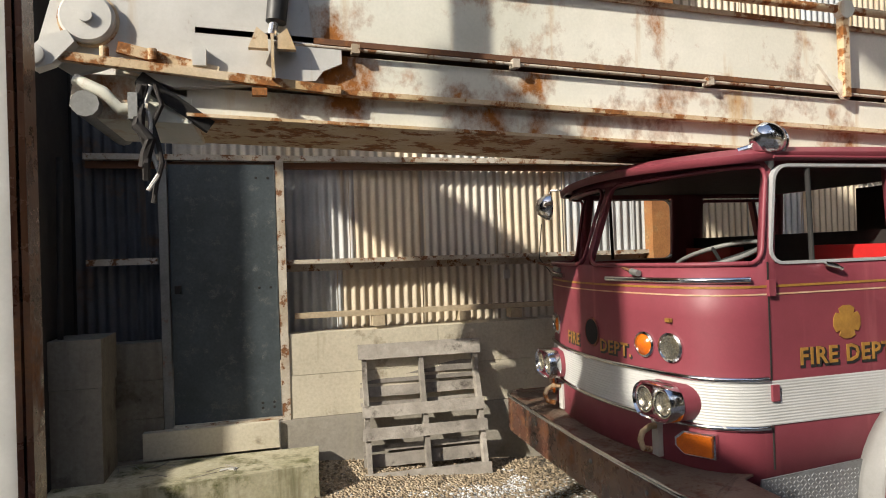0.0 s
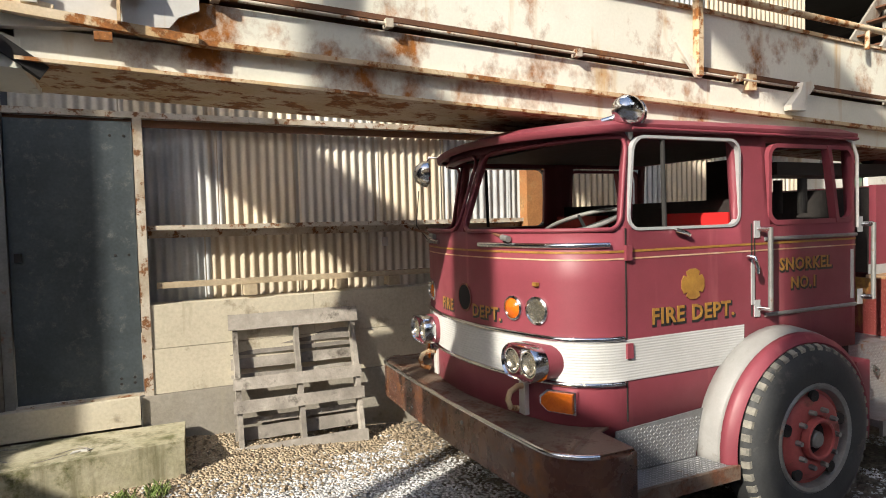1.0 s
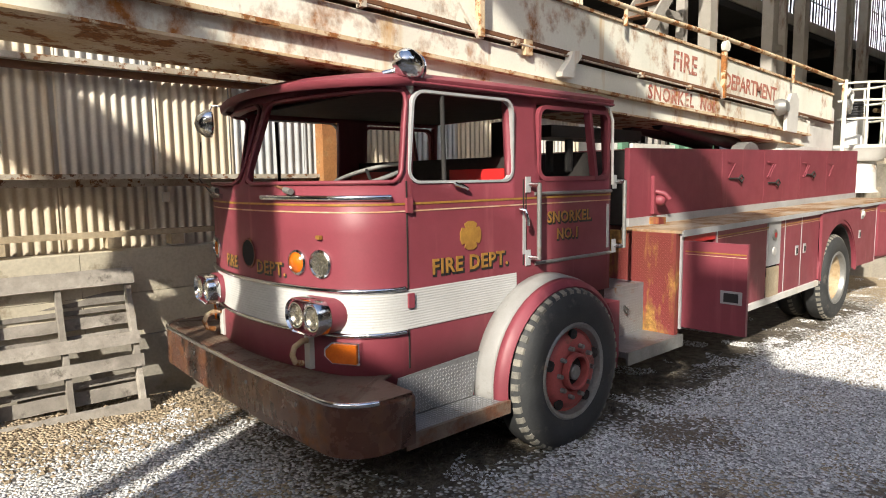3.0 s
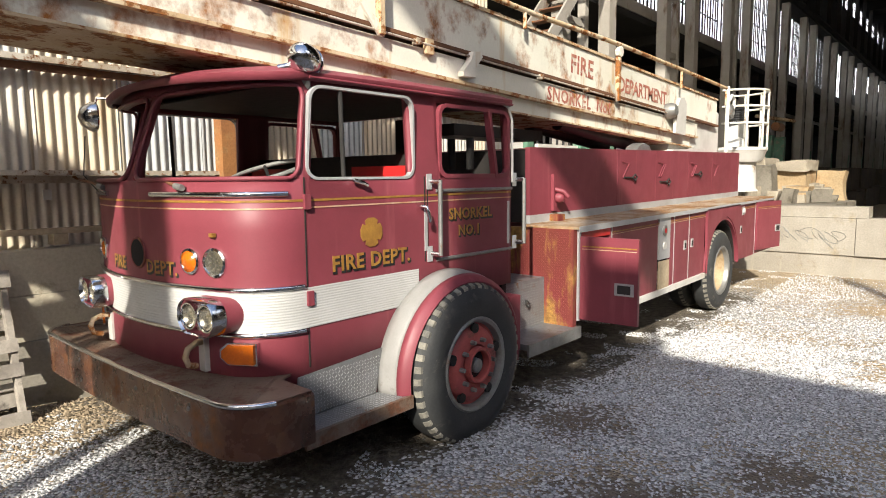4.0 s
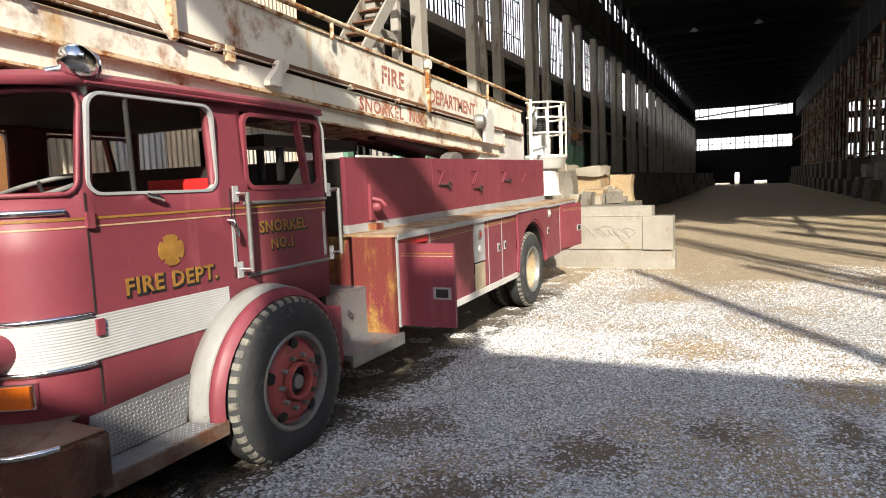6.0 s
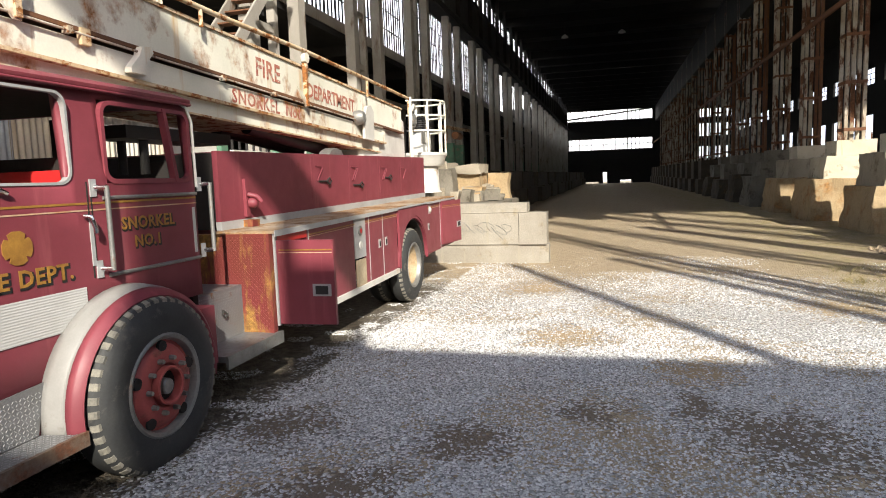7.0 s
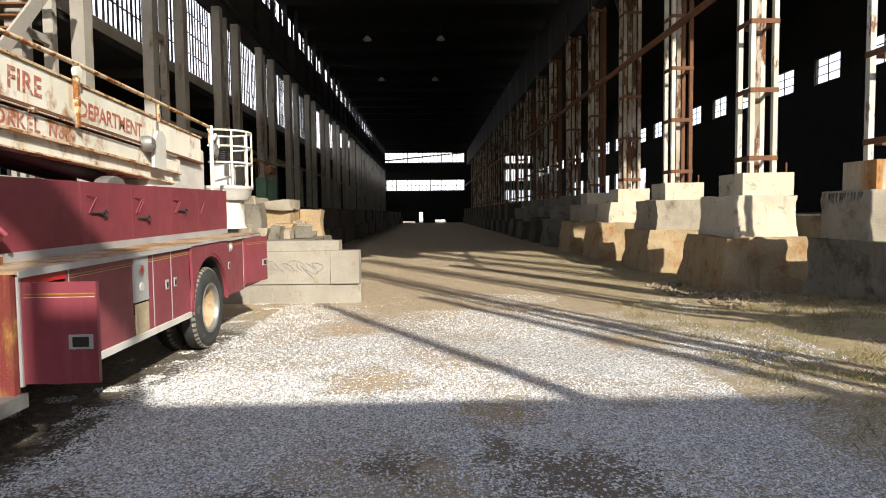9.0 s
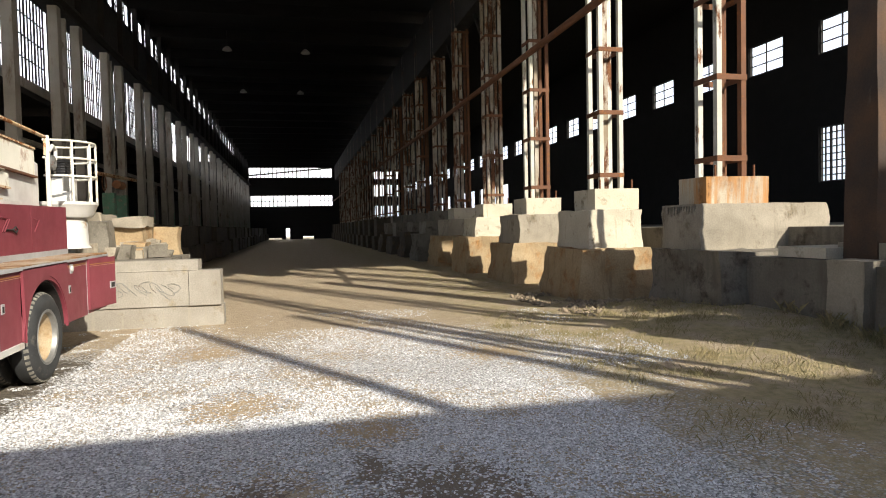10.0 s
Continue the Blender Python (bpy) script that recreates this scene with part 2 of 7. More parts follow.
concrete = surf("old_concrete", (0.34, 0.30, 0.235), (0.25, 0.22, 0.17), 1.4, 0.9, 0, 0.3, 40, spots=(0.20, 0.16, 0.105), spot_at=0.60, spot_scale=2.2, streak=0.6, drip=(0.21, 0.185, 0.14), drip_at=0.64, speck=0.35)
concrete_grey = surf("grey_cast_concrete", (0.32, 0.295, 0.25), (0.245, 0.222, 0.185), 1.4, 0.9, 0, 0.3, 40, spots=(0.30, 0.25, 0.17), spot_at=0.62, spot_scale=2.6, drip=(0.31, 0.28, 0.22), drip_at=0.64, speck=0.35)
concrete_pale = surf("pale_concrete", (0.56, 0.51, 0.40), (0.46, 0.415, 0.32), 1.2, 0.9, 0, 0.22, 40, spots=(0.27, 0.215, 0.14), spot_at=0.63, spot_scale=2.8, drip=(0.33, 0.28, 0.20), drip_at=0.66, speck=0.3)
concrete_ochre = surf("crumbling_ochre_concrete", (0.36, 0.275, 0.165), (0.29, 0.20, 0.105), 1.6, 0.95, 0, 0.5, 28, spots=(0.36, 0.18, 0.06), spot_at=0.60, spot_scale=1.6, drip=(0.22, 0.16, 0.09), drip_at=0.62, speck=0.45)
zinc = surf("corrugated_zinc", (0.66, 0.56, 0.41), (0.52, 0.455, 0.36), 1.6, 0.55, 0.1, 0.03, 60, spots=(0.40, 0.20, 0.075), spot_at=0.66, spot_scale=1.6, streak=0.22, rand=0.22, drip=(0.36, 0.25, 0.14), drip_at=0.66, speck=0.2, alt=(0.47, 0.49, 0.50))
# copy of the zinc darkened for the shaded corner by the door
shaded_zinc = surf("shaded_zinc", (0.10, 0.105, 0.115), (0.06, 0.062, 0.068), 1.6, 0.6, 0.2, 0.03, 60, spots=(0.16, 0.09, 0.05), spot_at=0.63, spot_scale=2.0, drip=(0.14, 0.10, 0.07), drip_at=0.64, speck=0.3)
door_steel = surf("dull_blue_grey_steel", (0.062, 0.078, 0.088), (0.042, 0.053, 0.059), 3, 0.5, 0.2, 0.05, 50, spots=(0.13, 0.145, 0.145), spot_at=0.6, spot_scale=14.0, speck=0.4)
frame_white = surf("white_frame_rusting", (0.52, 0.48, 0.41), (0.33, 0.26, 0.18), 4, 0.7, 0, 0.1, 60, spots=(0.22, 0.09, 0.03), spot_at=0.57, spot_scale=14.0, spot_soft=0.03, speck=0.3)
steel_rust = surf("rusty_steel", (0.17, 0.072, 0.032), (0.11, 0.05, 0.027), 2.0, 0.85, 0, 0.15, 60, spots=(0.28, 0.11, 0.03), spot_at=0.60, spot_scale=4.0, rand=0.1, speck=0.35)
column_white = surf("white_column_paint", (0.58, 0.56, 0.50), (0.42, 0.41, 0.34), 1.2, 0.7, 0, 0.1, 60, spots=(0.20, 0.08, 0.03), spot_at=0.60, spot_scale=2.6, streak=0.3, rand=0.1, spot_soft=0.03, speck=0.25)
column_mix = surf("peeling_column_paint", (0.50, 0.46, 0.39), (0.26, 0.20, 0.13), 1.2, 0.75, 0, 0.1, 60, spots=(0.15, 0.06, 0.025), spot_at=0.52, spot_scale=2.6, streak=0.35, rand=0.15, spot_soft=0.03, speck=0.3)
column_pale = surf("grey_column_paint", (0.33, 0.31, 0.28), (0.25, 0.23, 0.20), 1.0, 0.75, 0, 0.1, 60, spots=(0.16, 0.09, 0.05), spot_at=0.62, spot_scale=1.8, streak=0.3, rand=0.12, speck=0.3)
green_paint = surf("peeling_green_paint", (0.10, 0.24, 0.16), (0.08, 0.17, 0.11), 3, 0.7, 0, 0.1, 60, spots=(0.30, 0.26, 0.2), spot_at=0.6, spot_scale=4.0, speck=0.3)
dark_steel = surf("near_black_steel", (0.026, 0.024, 0.022), (0.016, 0.015, 0.015), 1.0, 0.85, 0, 0.1)
# near black: the deep shade of hall and holes is in this colour
deep_shade = surf("deep_shade_lining", (0.007, 0.0065, 0.0065), (0.005, 0.005, 0.005), 0.5, 0.95, 0, 0.1)
wood_grey = surf("weathered_grey_wood", (0.34, 0.31, 0.27), (0.19, 0.17, 0.147), 5, 0.9, 0, 0.3, 40, spots=(0.10, 0.085, 0.07), spot_at=0.62, spot_scale=6.0, rand=0.3)
wood_pale = surf("pale_board", (0.46, 0.38, 0.26), (0.33, 0.26, 0.17), 4, 0.9, 0, 0.2, 40, rand=0.15, speck=0.35)
concrete_moss = surf("mossy_concrete", (0.44, 0.40, 0.29), (0.31, 0.29, 0.18), 2.6, 0.95, 0, 0.4, 35, spots=(0.14, 0.14, 0.05), spot_at=0.60, spot_scale=4.0, drip=(0.13, 0.12, 0.06), drip_at=0.6, speck=0.45)
# dark copy of the concrete: soot and the hall's shade in one colour
concrete_soot_shade = surf("sooty_shaded_concrete", (0.085, 0.07, 0.05), (0.05, 0.042, 0.032), 1.3, 0.95, 0, 0.4, 35, spots=(0.14, 0.10, 0.055), spot_at=0.58, spot_scale=2.2, speck=0.4)
# darkened concrete: grime, plus shade painted in at door corner, piers and low wall
concrete_dark = surf("grimy_shaded_concrete", (0.20, 0.18, 0.145), (0.14, 0.125, 0.10), 1.3, 0.95, 0, 0.4, 35, spots=(0.10, 0.085, 0.06), spot_at=0.58, spot_scale=2.2, drip=(0.12, 0.105, 0.08), drip_at=0.6, speck=0.4)
concrete_rust = surf("rust_stained_concrete", (0.47, 0.41, 0.31), (0.36, 0.31, 0.235), 1.2, 0.9, 0, 0.25, 40, spots=(0.40, 0.19, 0.06), spot_at=0.55, spot_scale=1.5, streak=0.3, drip=(0.40, 0.20, 0.07), drip_at=0.55, speck=0.3)
tread_high = surf("tread_plate_crests", (0.37, 0.375, 0.38), (0.29, 0.29, 0.285), 6, 0.5, 0.35, 0.02, 70, speck=0.2)
shade_wall_dim = surf("dim_shade_wall", (0.15, 0.135, 0.12), (0.11, 0.10, 0.09), 1, 0.9, 0, 0.3)
stone_grey = surf("crushed_limestone", (0.79, 0.795, 0.80), (0.66, 0.665, 0.67), 9, 0.9, 0, 0.2, 60)
grass_dry = surf("dry_grass", (0.30, 0.24, 0.12), (0.19, 0.17, 0.07), 3, 0.9, 0, 0.0)
glare = bpy.data.materials.new("daylight_haze")
glare.use_nodes = True
gb = glare.node_tree.nodes["Principled BSDF"]
gb.inputs["Base Color"].default_value = (0.8, 0.83, 0.88, 1)
gb.inputs["Emission Color"].default_value = (0.74, 0.83, 1.0, 1)
gb.inputs["Emission Strength"].default_value = 0.36


DAMP, OCHRE = (0.19, 0.152, 0.115), (0.42, 0.315, 0.19)
SOIL = [(3.13, -0.17, 0.24, DAMP), (2.5, 0.67, 0.36, DAMP), (2.54, 1.93, 0.42, DAMP), (2.9, -1.3, 0.55, DAMP), (3.4, -0.95, 0.25, DAMP), (1.7, 1.2, 0.35, DAMP), (2.2, -2.2, 0.4, DAMP),
        (5.3, 0.2, 0.55, OCHRE), (4.2, -1.0, 0.4, OCHRE), (7.1, -2.95, 0.6, OCHRE), (8.26, 0.8, 0.6, OCHRE)]


def ground_material():
    """Crushed grey stone, worn to bare brown dirt in patches, strawy towards the piers."""
    m = bpy.data.materials.new("gravel_and_dirt")
    m.use_nodes = True
    nt = m.node_tree
    N, L = nt.nodes, nt.links
    bsdf = N["Principled BSDF"]
    bsdf.inputs["Roughness"].default_value = 0.95
    geo = N.new("ShaderNodeNewGeometry")

    def noisy(s, d=5.0):
        n = N.new("ShaderNodeTexNoise")
        n.inputs["Scale"].default_value, n.inputs["Detail"].default_value = s, d
        L.new(geo.outputs["Position"], n.inputs["Vector"])
        return n.outputs["Fac"]

    def rng(src, a, b, c=0.0, d=1.0):
        r = N.new("ShaderNodeMapRange")
        for k, v in zip(("From Min", "From Max", "To Min", "To Max"), (a, b, c, d)):
            r.inputs[k].default_value = v
        L.new(src, r.inputs["Value"])
        return r.outputs["Result"]

    def mix(f, a, b, blend="MIX"):
        x = N.new("ShaderNodeMix")
        x.data_type, x.blend_type = "RGBA", blend
        for sock, val in ((x.inputs["Factor"], f), (x.inputs[6], a), (x.inputs[7], b)):
            if isinstance(val, tuple):
                sock.default_value = (*val, 1.0)
            elif isinstance(val, float):
                sock.default_value = val
            else:
                L.new(val, sock)
        return x.outputs[2]

    def math_node(op, a, b):
        x = N.new("ShaderNodeMath")
        x.operation = op
        for sock, val in zip(x.inputs, (a, b)):
            if isinstance(val, float):
                sock.default_value = val
            else:
                L.new(val, sock)
        return x.outputs[0]
    vor = N.new("ShaderNodeTexVoronoi")
    vor.inputs["Scale"].default_value = 46.0
    L.new(geo.outputs["Position"], vor.inputs["Vector"])
    pebble = N.new("ShaderNodeSeparateColor")
    L.new(vor.outputs["Color"], pebble.inputs["Color"])
    stone = mix(pebble.outputs["Red"], (0.40, 0.396, 0.388), (0.86, 0.852, 0.835))
    stone = mix(rng(vor.outputs["Distance"], 0.42, 0.78), stone, (0.20, 0.195, 0.187))

    def sown(amount):
        """Turns a share of bare soil into single cells with or without a stone."""
        return rng(math_node("SUBTRACT", math_node("MULTIPLY", amount, 1.15), pebble.outputs["Green"]), -0.05, 0.10)
    dirt = mix(rng(noisy(7.0), 0.3, 0.7), (0.42, 0.33, 0.215), (0.28, 0.21, 0.135))
    dirt = mix(rng(noisy(60.0), 0.45, 0.7), dirt, (0.52, 0.44, 0.32))
    sep = N.new("ShaderNodeSeparateXYZ")
    L.new(geo.outputs["Position"], sep.inputs["Vector"])
    X, Y = sep.outputs["X"], sep.outputs["Y"]
    bare = rng(math_node("ADD", math_node("MULTIPLY", noisy(0.55), 0.75), math_node("MULTIPLY", noisy(3.1), 0.25)), 0.46, 0.68)
    near_wall = rng(Y, 4.0, 4.8)
    far_in = rng(X, 6.5, 10.5)
    bare = math_node("MAXIMUM", bare, math_node("MAXIMUM", math_node("MULTIPLY", near_wall, rng(X, 1.5, 0.8)), math_node("MAXIMUM", far_in, rng(Y, -3.0, -4.8))))
    col = mix(sown(bare), stone, dirt)
    # worn and damp patches of soil; below the truck dark soil plus painted shade
    wob = N.new("ShaderNodeTexNoise")
    wob.inputs["Scale"].default_value, wob.inputs["Detail"].default_value = 2.2, 6.0
    L.new(geo.outputs["Position"], wob.inputs["Vector"])
    shift = N.new("ShaderNodeVectorMath")
    shift.operation = "MULTIPLY_ADD"
    shift.inputs[1].default_value, shift.inputs[2].default_value = (0.9, 0.9, 0.0), (-0.45, -0.45, 0.0)
    L.new(wob.outputs["Color"], shift.inputs[0])
    place = N.new("ShaderNodeVectorMath")
    place.operation = "ADD"
    L.new(geo.outputs["Position"], place.inputs[0])
    L.new(shift.outputs[0], place.inputs[1])
    for px, py, r, tone in SOIL:
        dist = N.new("ShaderNodeVectorMath")
        dist.operation = "DISTANCE"
        dist.inputs[1].default_value = (px, py, 0.0)
        L.new(place.outputs[0], dist.inputs[0])
        col = mix(sown(rng(dist.outputs["Value"], r * 1.3, r * 0.3, 0.0, 0.85)), col, tone)
    sp = N.new("ShaderNodeSeparateXYZ")
    L.new(place.outputs[0], sp.inputs["Vector"])
    # mask of the truck's footprint, for dark soil and the shade under it
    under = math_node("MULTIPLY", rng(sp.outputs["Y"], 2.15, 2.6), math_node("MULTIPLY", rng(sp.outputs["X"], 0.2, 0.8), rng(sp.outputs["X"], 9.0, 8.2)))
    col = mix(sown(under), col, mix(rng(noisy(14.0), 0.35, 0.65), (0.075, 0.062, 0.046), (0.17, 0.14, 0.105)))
    straw = mix(rng(noisy(9.0), 0.35, 0.65), (0.40, 0.32, 0.18), (0.27, 0.225, 0.115))
    col = mix(math_node("MULTIPLY", rng(Y, -2.6, -4.6), rng(noisy(2.2), 0.38, 0.56)), col, straw)
    L.new(col, bsdf.inputs["Base Color"])
    b = N.new("ShaderNodeBump")
    b.inputs["Strength"].default_value, b.inputs["Distance"].default_value = 0.9, 0.03
    hgt = math_node("ADD", math_node("MULTIPLY", vor.outputs["Distance"], -1.0), noisy(30.0))
    L.new(hgt, b.inputs["Height"])
    L.new(b.outputs["Normal"], bsdf.inputs["Normal"])
    return m


gravel = ground_material()


# ---- ground: one sheet to the horizon, a little higher by the shed wall ----
def ground_height(x, y):
    rise = min(1.0, max(0.0, (y - 3.9) / 1.2))
    left = min(1.0, max(0.0, (0.6 - x) / 2.0))
    berm = max(0.0, 1.0 - ((x - 7.9) / 3.6) ** 2) * min(1.0, max(0.0, (-4.6 - y) / 2.6))
    return 0.32 * berm + 0.22 * rise * rise * left + 0.012 * noise.noise((x * 0.9, y * 0.9, 0)) + 0.05 * noise.noise((x * 0.12, y * 0.12, 3.0))


def build_ground():
    xs = [-400, -60, -20] + [-8 + 0.25 * i for i in range(121)] + [24, 28, 34, 45, 70, 120, 400, 1500]
    ys = [-900, -200, -60, -25] + [-12 + 0.25 * i for i in range(85)] + [12, 20, 60, 200, 900]
    bm = bmesh.new()
    grid = [[bm.verts.new((x, y, ground_height(x, y) if abs(y) < 15 and -9 < x < 26 else 0.0)) for y in ys] for x in xs]
    for a, b in zip(grid, grid[1:]):
        for j in range(len(ys) - 1):
            bm.faces.new((a[j], b[j], b[j + 1], a[j + 1]))
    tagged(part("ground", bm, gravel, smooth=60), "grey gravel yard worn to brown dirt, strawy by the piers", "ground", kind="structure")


build_ground()


# ---- unseen wall added behind the walk; its gaps shape the sunlight ----
def build_shade_wall():
    """Added shade wall, out of view; gaps are given by their height and side along the wall."""
    wx, up, side = -6.0, 0.69 * 6.0, -0.534 * 6.0
    top, lo_d, hi_d = 5.3, -0.35, 9.0
    gaps = [(-1.3, 1.56, 4.1, 6.22), (2.32, 3.9, 3.85, 6.22), (2.5, 3.9, 3.06, 3.85), (1.1, 2.6, 3.5, 4.62), (1.18, 4.5, 1.45, 3.06), (2.6, 4.58, 0.5, 1.15), (3.4, 4.1, -0.3, 0.42), (-1.75, 1.4, 3.38, 3.98)]
    ds = sorted({lo_d, hi_d, *(g[2] for g in gaps), *(g[3] for g in gaps)})
    cs = sorted({-up - 0.2, top, *(g[0] for g in gaps), *(g[1] for g in gaps)})
    bm = bmesh.new()
    for d0, d1 in zip(ds, ds[1:]):
        run = None
        for c0, c1 in zip(cs, cs[1:]):
            mc, md = (c0 + c1) / 2, (d0 + d1) / 2
            if any(g[0] < mc < g[1] and g[2] < md < g[3] for g in gaps):
                if run is not None:
                    box(wx - 0.15, wx, d0 + side, d1 + side, run + up, c0 + up, bm)
                run = None
            elif run is None:
                run = c0
        if run is not None:
            box(wx - 0.15, wx, d0 + side, d1 + side, run + up, cs[-1] + up, bm)
    box(wx - 0.15, wx, -14.0, lo_d + side, -0.2, 3.2 + up, bm)
    box(wx - 0.15, wx, hi_d + side, 6.0, -0.2, top + up, bm)
    # posts and taller ends added for shadow stripes and shade on the yard
    box(wx - 0.15, wx, -7.55, -7.34, 3.2 + up, 7.6 + up, bm)
    box(wx - 0.15, wx, -9.95, -9.7, 3.2 + up, 8.2 + up, bm)
    box(wx - 0.15, wx, -13.9, -12.4, 3.2 + up, 5.0 + up, bm)
    box(wx - 0.15, wx, -19.2, -14.0, -0.2, 6.5 + up, bm)
    tagged(part("wall_west", bm, shade_wall_dim), "plain dim wall added out of view, its openings shaping the sun", "wall", kind="structure")


build_shade_wall()


# ---- corrugated shed wall on its concrete base ----
def corrugated(x0, x1, z0, z1, y, pitch=0.076, depth=0.012, wobble=0.0):
    bm = bmesh.new()
    n = max(4, int((x1 - x0) / pitch * 8))
    rows = 7
    grid = []
    for j in range(rows + 1):
        z = z0 + (z1 - z0) * j / rows
        row = []
        for i in range(n + 1):
            x = x0 + (x1 - x0) * i / n
            dent = wobble * noise.noise((x * 1.3, z * 1.1, y))
            row.append(bm.verts.new((x, y - depth * math.cos(2 * math.pi * (x - x0) / pitch) + dent, z)))
        grid.append(row)
    for a, b in zip(grid, grid[1:]):
        for i in range(n):
            bm.faces.new((a[i], a[i + 1], b[i + 1], b[i]))
    return bm


WALL = 5.40
shed = thing("wall_north", (0, WALL, 0), "corrugated zinc shed wall on a concrete base", "wall", kind="structure")
for z0, z1, dy in ((1.22, 1.80, 0.0), (1.78, 2.66, 0.012), (2.64, 5.2, -0.006)):
    x = -3.1
    k = 0
    while x < 6.0:
        w = (0.62, 0.70, 0.66, 0.74)[(k + int(z0 * 10)) % 4]
        # first sheet takes the corner's shade into its colour
        part("corrugated_sheet", corrugated(x, min(6.1, x + w + 0.05), z0, z1, WALL + dy + 0.004 * (k % 2), wobble=0.012), zinc if k else shaded_zinc, shed, smooth=60)
        x += w
        k += 1
part("backing", box(-3.2, 6.1, WALL + 0.05, WALL + 0.15, 1.0, 5.2), dark_steel, shed)
# rails that carry the sheets
part("rail", beam((-3.0, 5.30, 2.67), (6.0, 5.30, 2.62), 0.07, 0.045), frame_white, shed, "rust-streaked pale steel rail")
part("rail", beam((-3.0, 5.335, 2.615), (6.0, 5.335, 2.565), 0.03, 0.055), steel_rust, shed)
part("rail", beam((-1.53, 5.28, 1.815), (6.0, 5.28, 1.79), 0.10, 0.035), frame_white, shed)
part("rail", beam((-1.53, 5.32, 1.765), (6.0, 5.32, 1.735), 0.02, 0.06), frame_white, shed)
part("rail", beam((-3.0, 5.30, 1.86), (-2.5, 5.30, 1.86), 0.06, 0.05), frame_white, shed)
part("board", beam((-1.48, 5.27, 1.375), (6.0, 5.27, 1.335), 0.05, 0.045), wood_pale, shed, "pale wooden sill board")
for x in (-0.80, -0.05, 0.42, 1.5, 2.6):
    part("block", beam((x, 5.27, 1.262), (x, 5.27, 1.345), 0.13, 0.10, up=(1, 0, 0)), wood_pale, shed, "pale wooden packing block")
part("post", box(1.78, 2.08, 5.16, 5.29, 0.0, 5.0), surf("rusted_post", (0.34, 0.15, 0.05), (0.26, 0.11, 0.04), 3, 0.85, 0, 0.2, 60, spots=(0.42, 0.24, 0.10), spot_at=0.55, spot_scale=4), shed, "rust-brown steel stanchion", bevel=0.01)
# concrete base, cast in lifts
base = thing("concrete_base", (0, 5.3, 0), "pale cast concrete foundation wall with lift joints", "wall", kind="structure")
random.seed(4)
for x0, x1 in ((-1.54, -0.30), (-0.296, 0.70), (0.704, 2.4), (2.404, 6.1)):
    for z0, z1, y in ((0.56, 0.90, 5.205), (0.904, 1.235, 5.21)):
        part("cast_block", box(x0, x1, y + random.uniform(-0.003, 0.003), WALL + 0.15, z0, z1), concrete_pale, base, bevel=0.006)
part("footing", box(-1.62, 6.1, 5.185, WALL + 0.14, -0.2, 0.556), concrete_grey, base, bevel=0.02)
part("footing", box(-2.62, -1.63, 5.15, WALL + 0.14, 0.36, 0.565), concrete_pale, base, "pale concrete door sill", bevel=0.012)
part("footing", box(-3.2, -1.63, 5.19, WALL + 0.14, -0.2, 0.355), concrete, base, bevel=0.02)
for z0, z1 in ((0.36, 0.66), (0.664, 0.95), (0.954, 1.24)):
    # darker blocks left of the door: the corner's shade is in the colour
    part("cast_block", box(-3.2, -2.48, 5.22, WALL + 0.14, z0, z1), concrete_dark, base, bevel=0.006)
# door
door = thing("door_1", (-2.0, 5.25, 0.57), "closed blue-grey sheet steel door in a rusting frame", "door", kind="structure")
leaf = part("door_leaf", box(-2.405, -1.605, 5.245, 5.285, 0.585, 2.605), door_steel, door, bevel=0.004)
for z in (0.66, 0.70, 1.62, 2.50):
    for x in (-1.66, -1.75):
        part("bolt", lathe((x, 5.246, z), (0, -1, 0), [(0.0, 0.006), (0.009, 0.005), (0.011, 0.0)], 10), dark_steel, leaf)
part("latch", box(-2.375, -2.33, 5.215, 5.246, 1.60, 1.66), dark_steel, leaf, bevel=0.006)
part("door_frame", box(-2.475, -2.412, 5.215, 5.30, 0.57, 2.63), dull_steel, door, "grimy grey steel jamb", bevel=0.004)
part("door_frame", box(-1.598, -1.535, 5.195, 5.30, 0.50, 2.63), frame_white, door, "white steel jamb streaked with rust", bevel=0.004)
part("threshold", box(-2.41, -1.60, 5.20, 5.245, 0.566, 0.58), frame_white, door)
# step slab and low pier by the door
tagged(part("concrete_step", slab([(-3.3, 4.52), (-1.36, 4.66), (-1.33, 5.13), (-3.3, 5.17)], 0.05, 0.345, "z"), concrete_moss, bevel=0.02), "mossy concrete step slab below the steel door", "step")
pier_l = thing("concrete_pier", (-2.95, 4.8, 0), "grey concrete pier beside the door", "pier")
# pier darkened for the shade of the door corner
part("shaft", box(-3.4, -2.80, 4.78, 5.18, 0.0, 1.0), concrete_dark, pier_l, bevel=0.02)
part("cap", box(-3.4, -2.79, 4.77, 5.185, 1.005, 1.335), concrete_dark, pier_l, bevel=0.02)
# the shed's side wall and the post of its sliding door
side_w = thing("wall_side", (-3.3, 4.5, 0), "dark corrugated side wall of the shed", "wall", kind="structure")
# both sheets near black, the deep shade of this corner painted in
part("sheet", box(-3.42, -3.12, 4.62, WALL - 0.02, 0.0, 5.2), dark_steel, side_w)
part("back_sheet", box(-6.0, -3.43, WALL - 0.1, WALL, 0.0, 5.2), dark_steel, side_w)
part("pipe", rod((-3.08, 4.9, 1.1), (-3.05, 4.9, 2.6), 0.02), dark_steel, side_w)
gate = thing("sliding_door", (-2.7, 2.2, 0), "white painted steel sliding door in a rusted channel", "door")
part("panel", box(-3.0, -2.393, 2.18, 2.24, 0.05, 2.95), white_paint, gate)
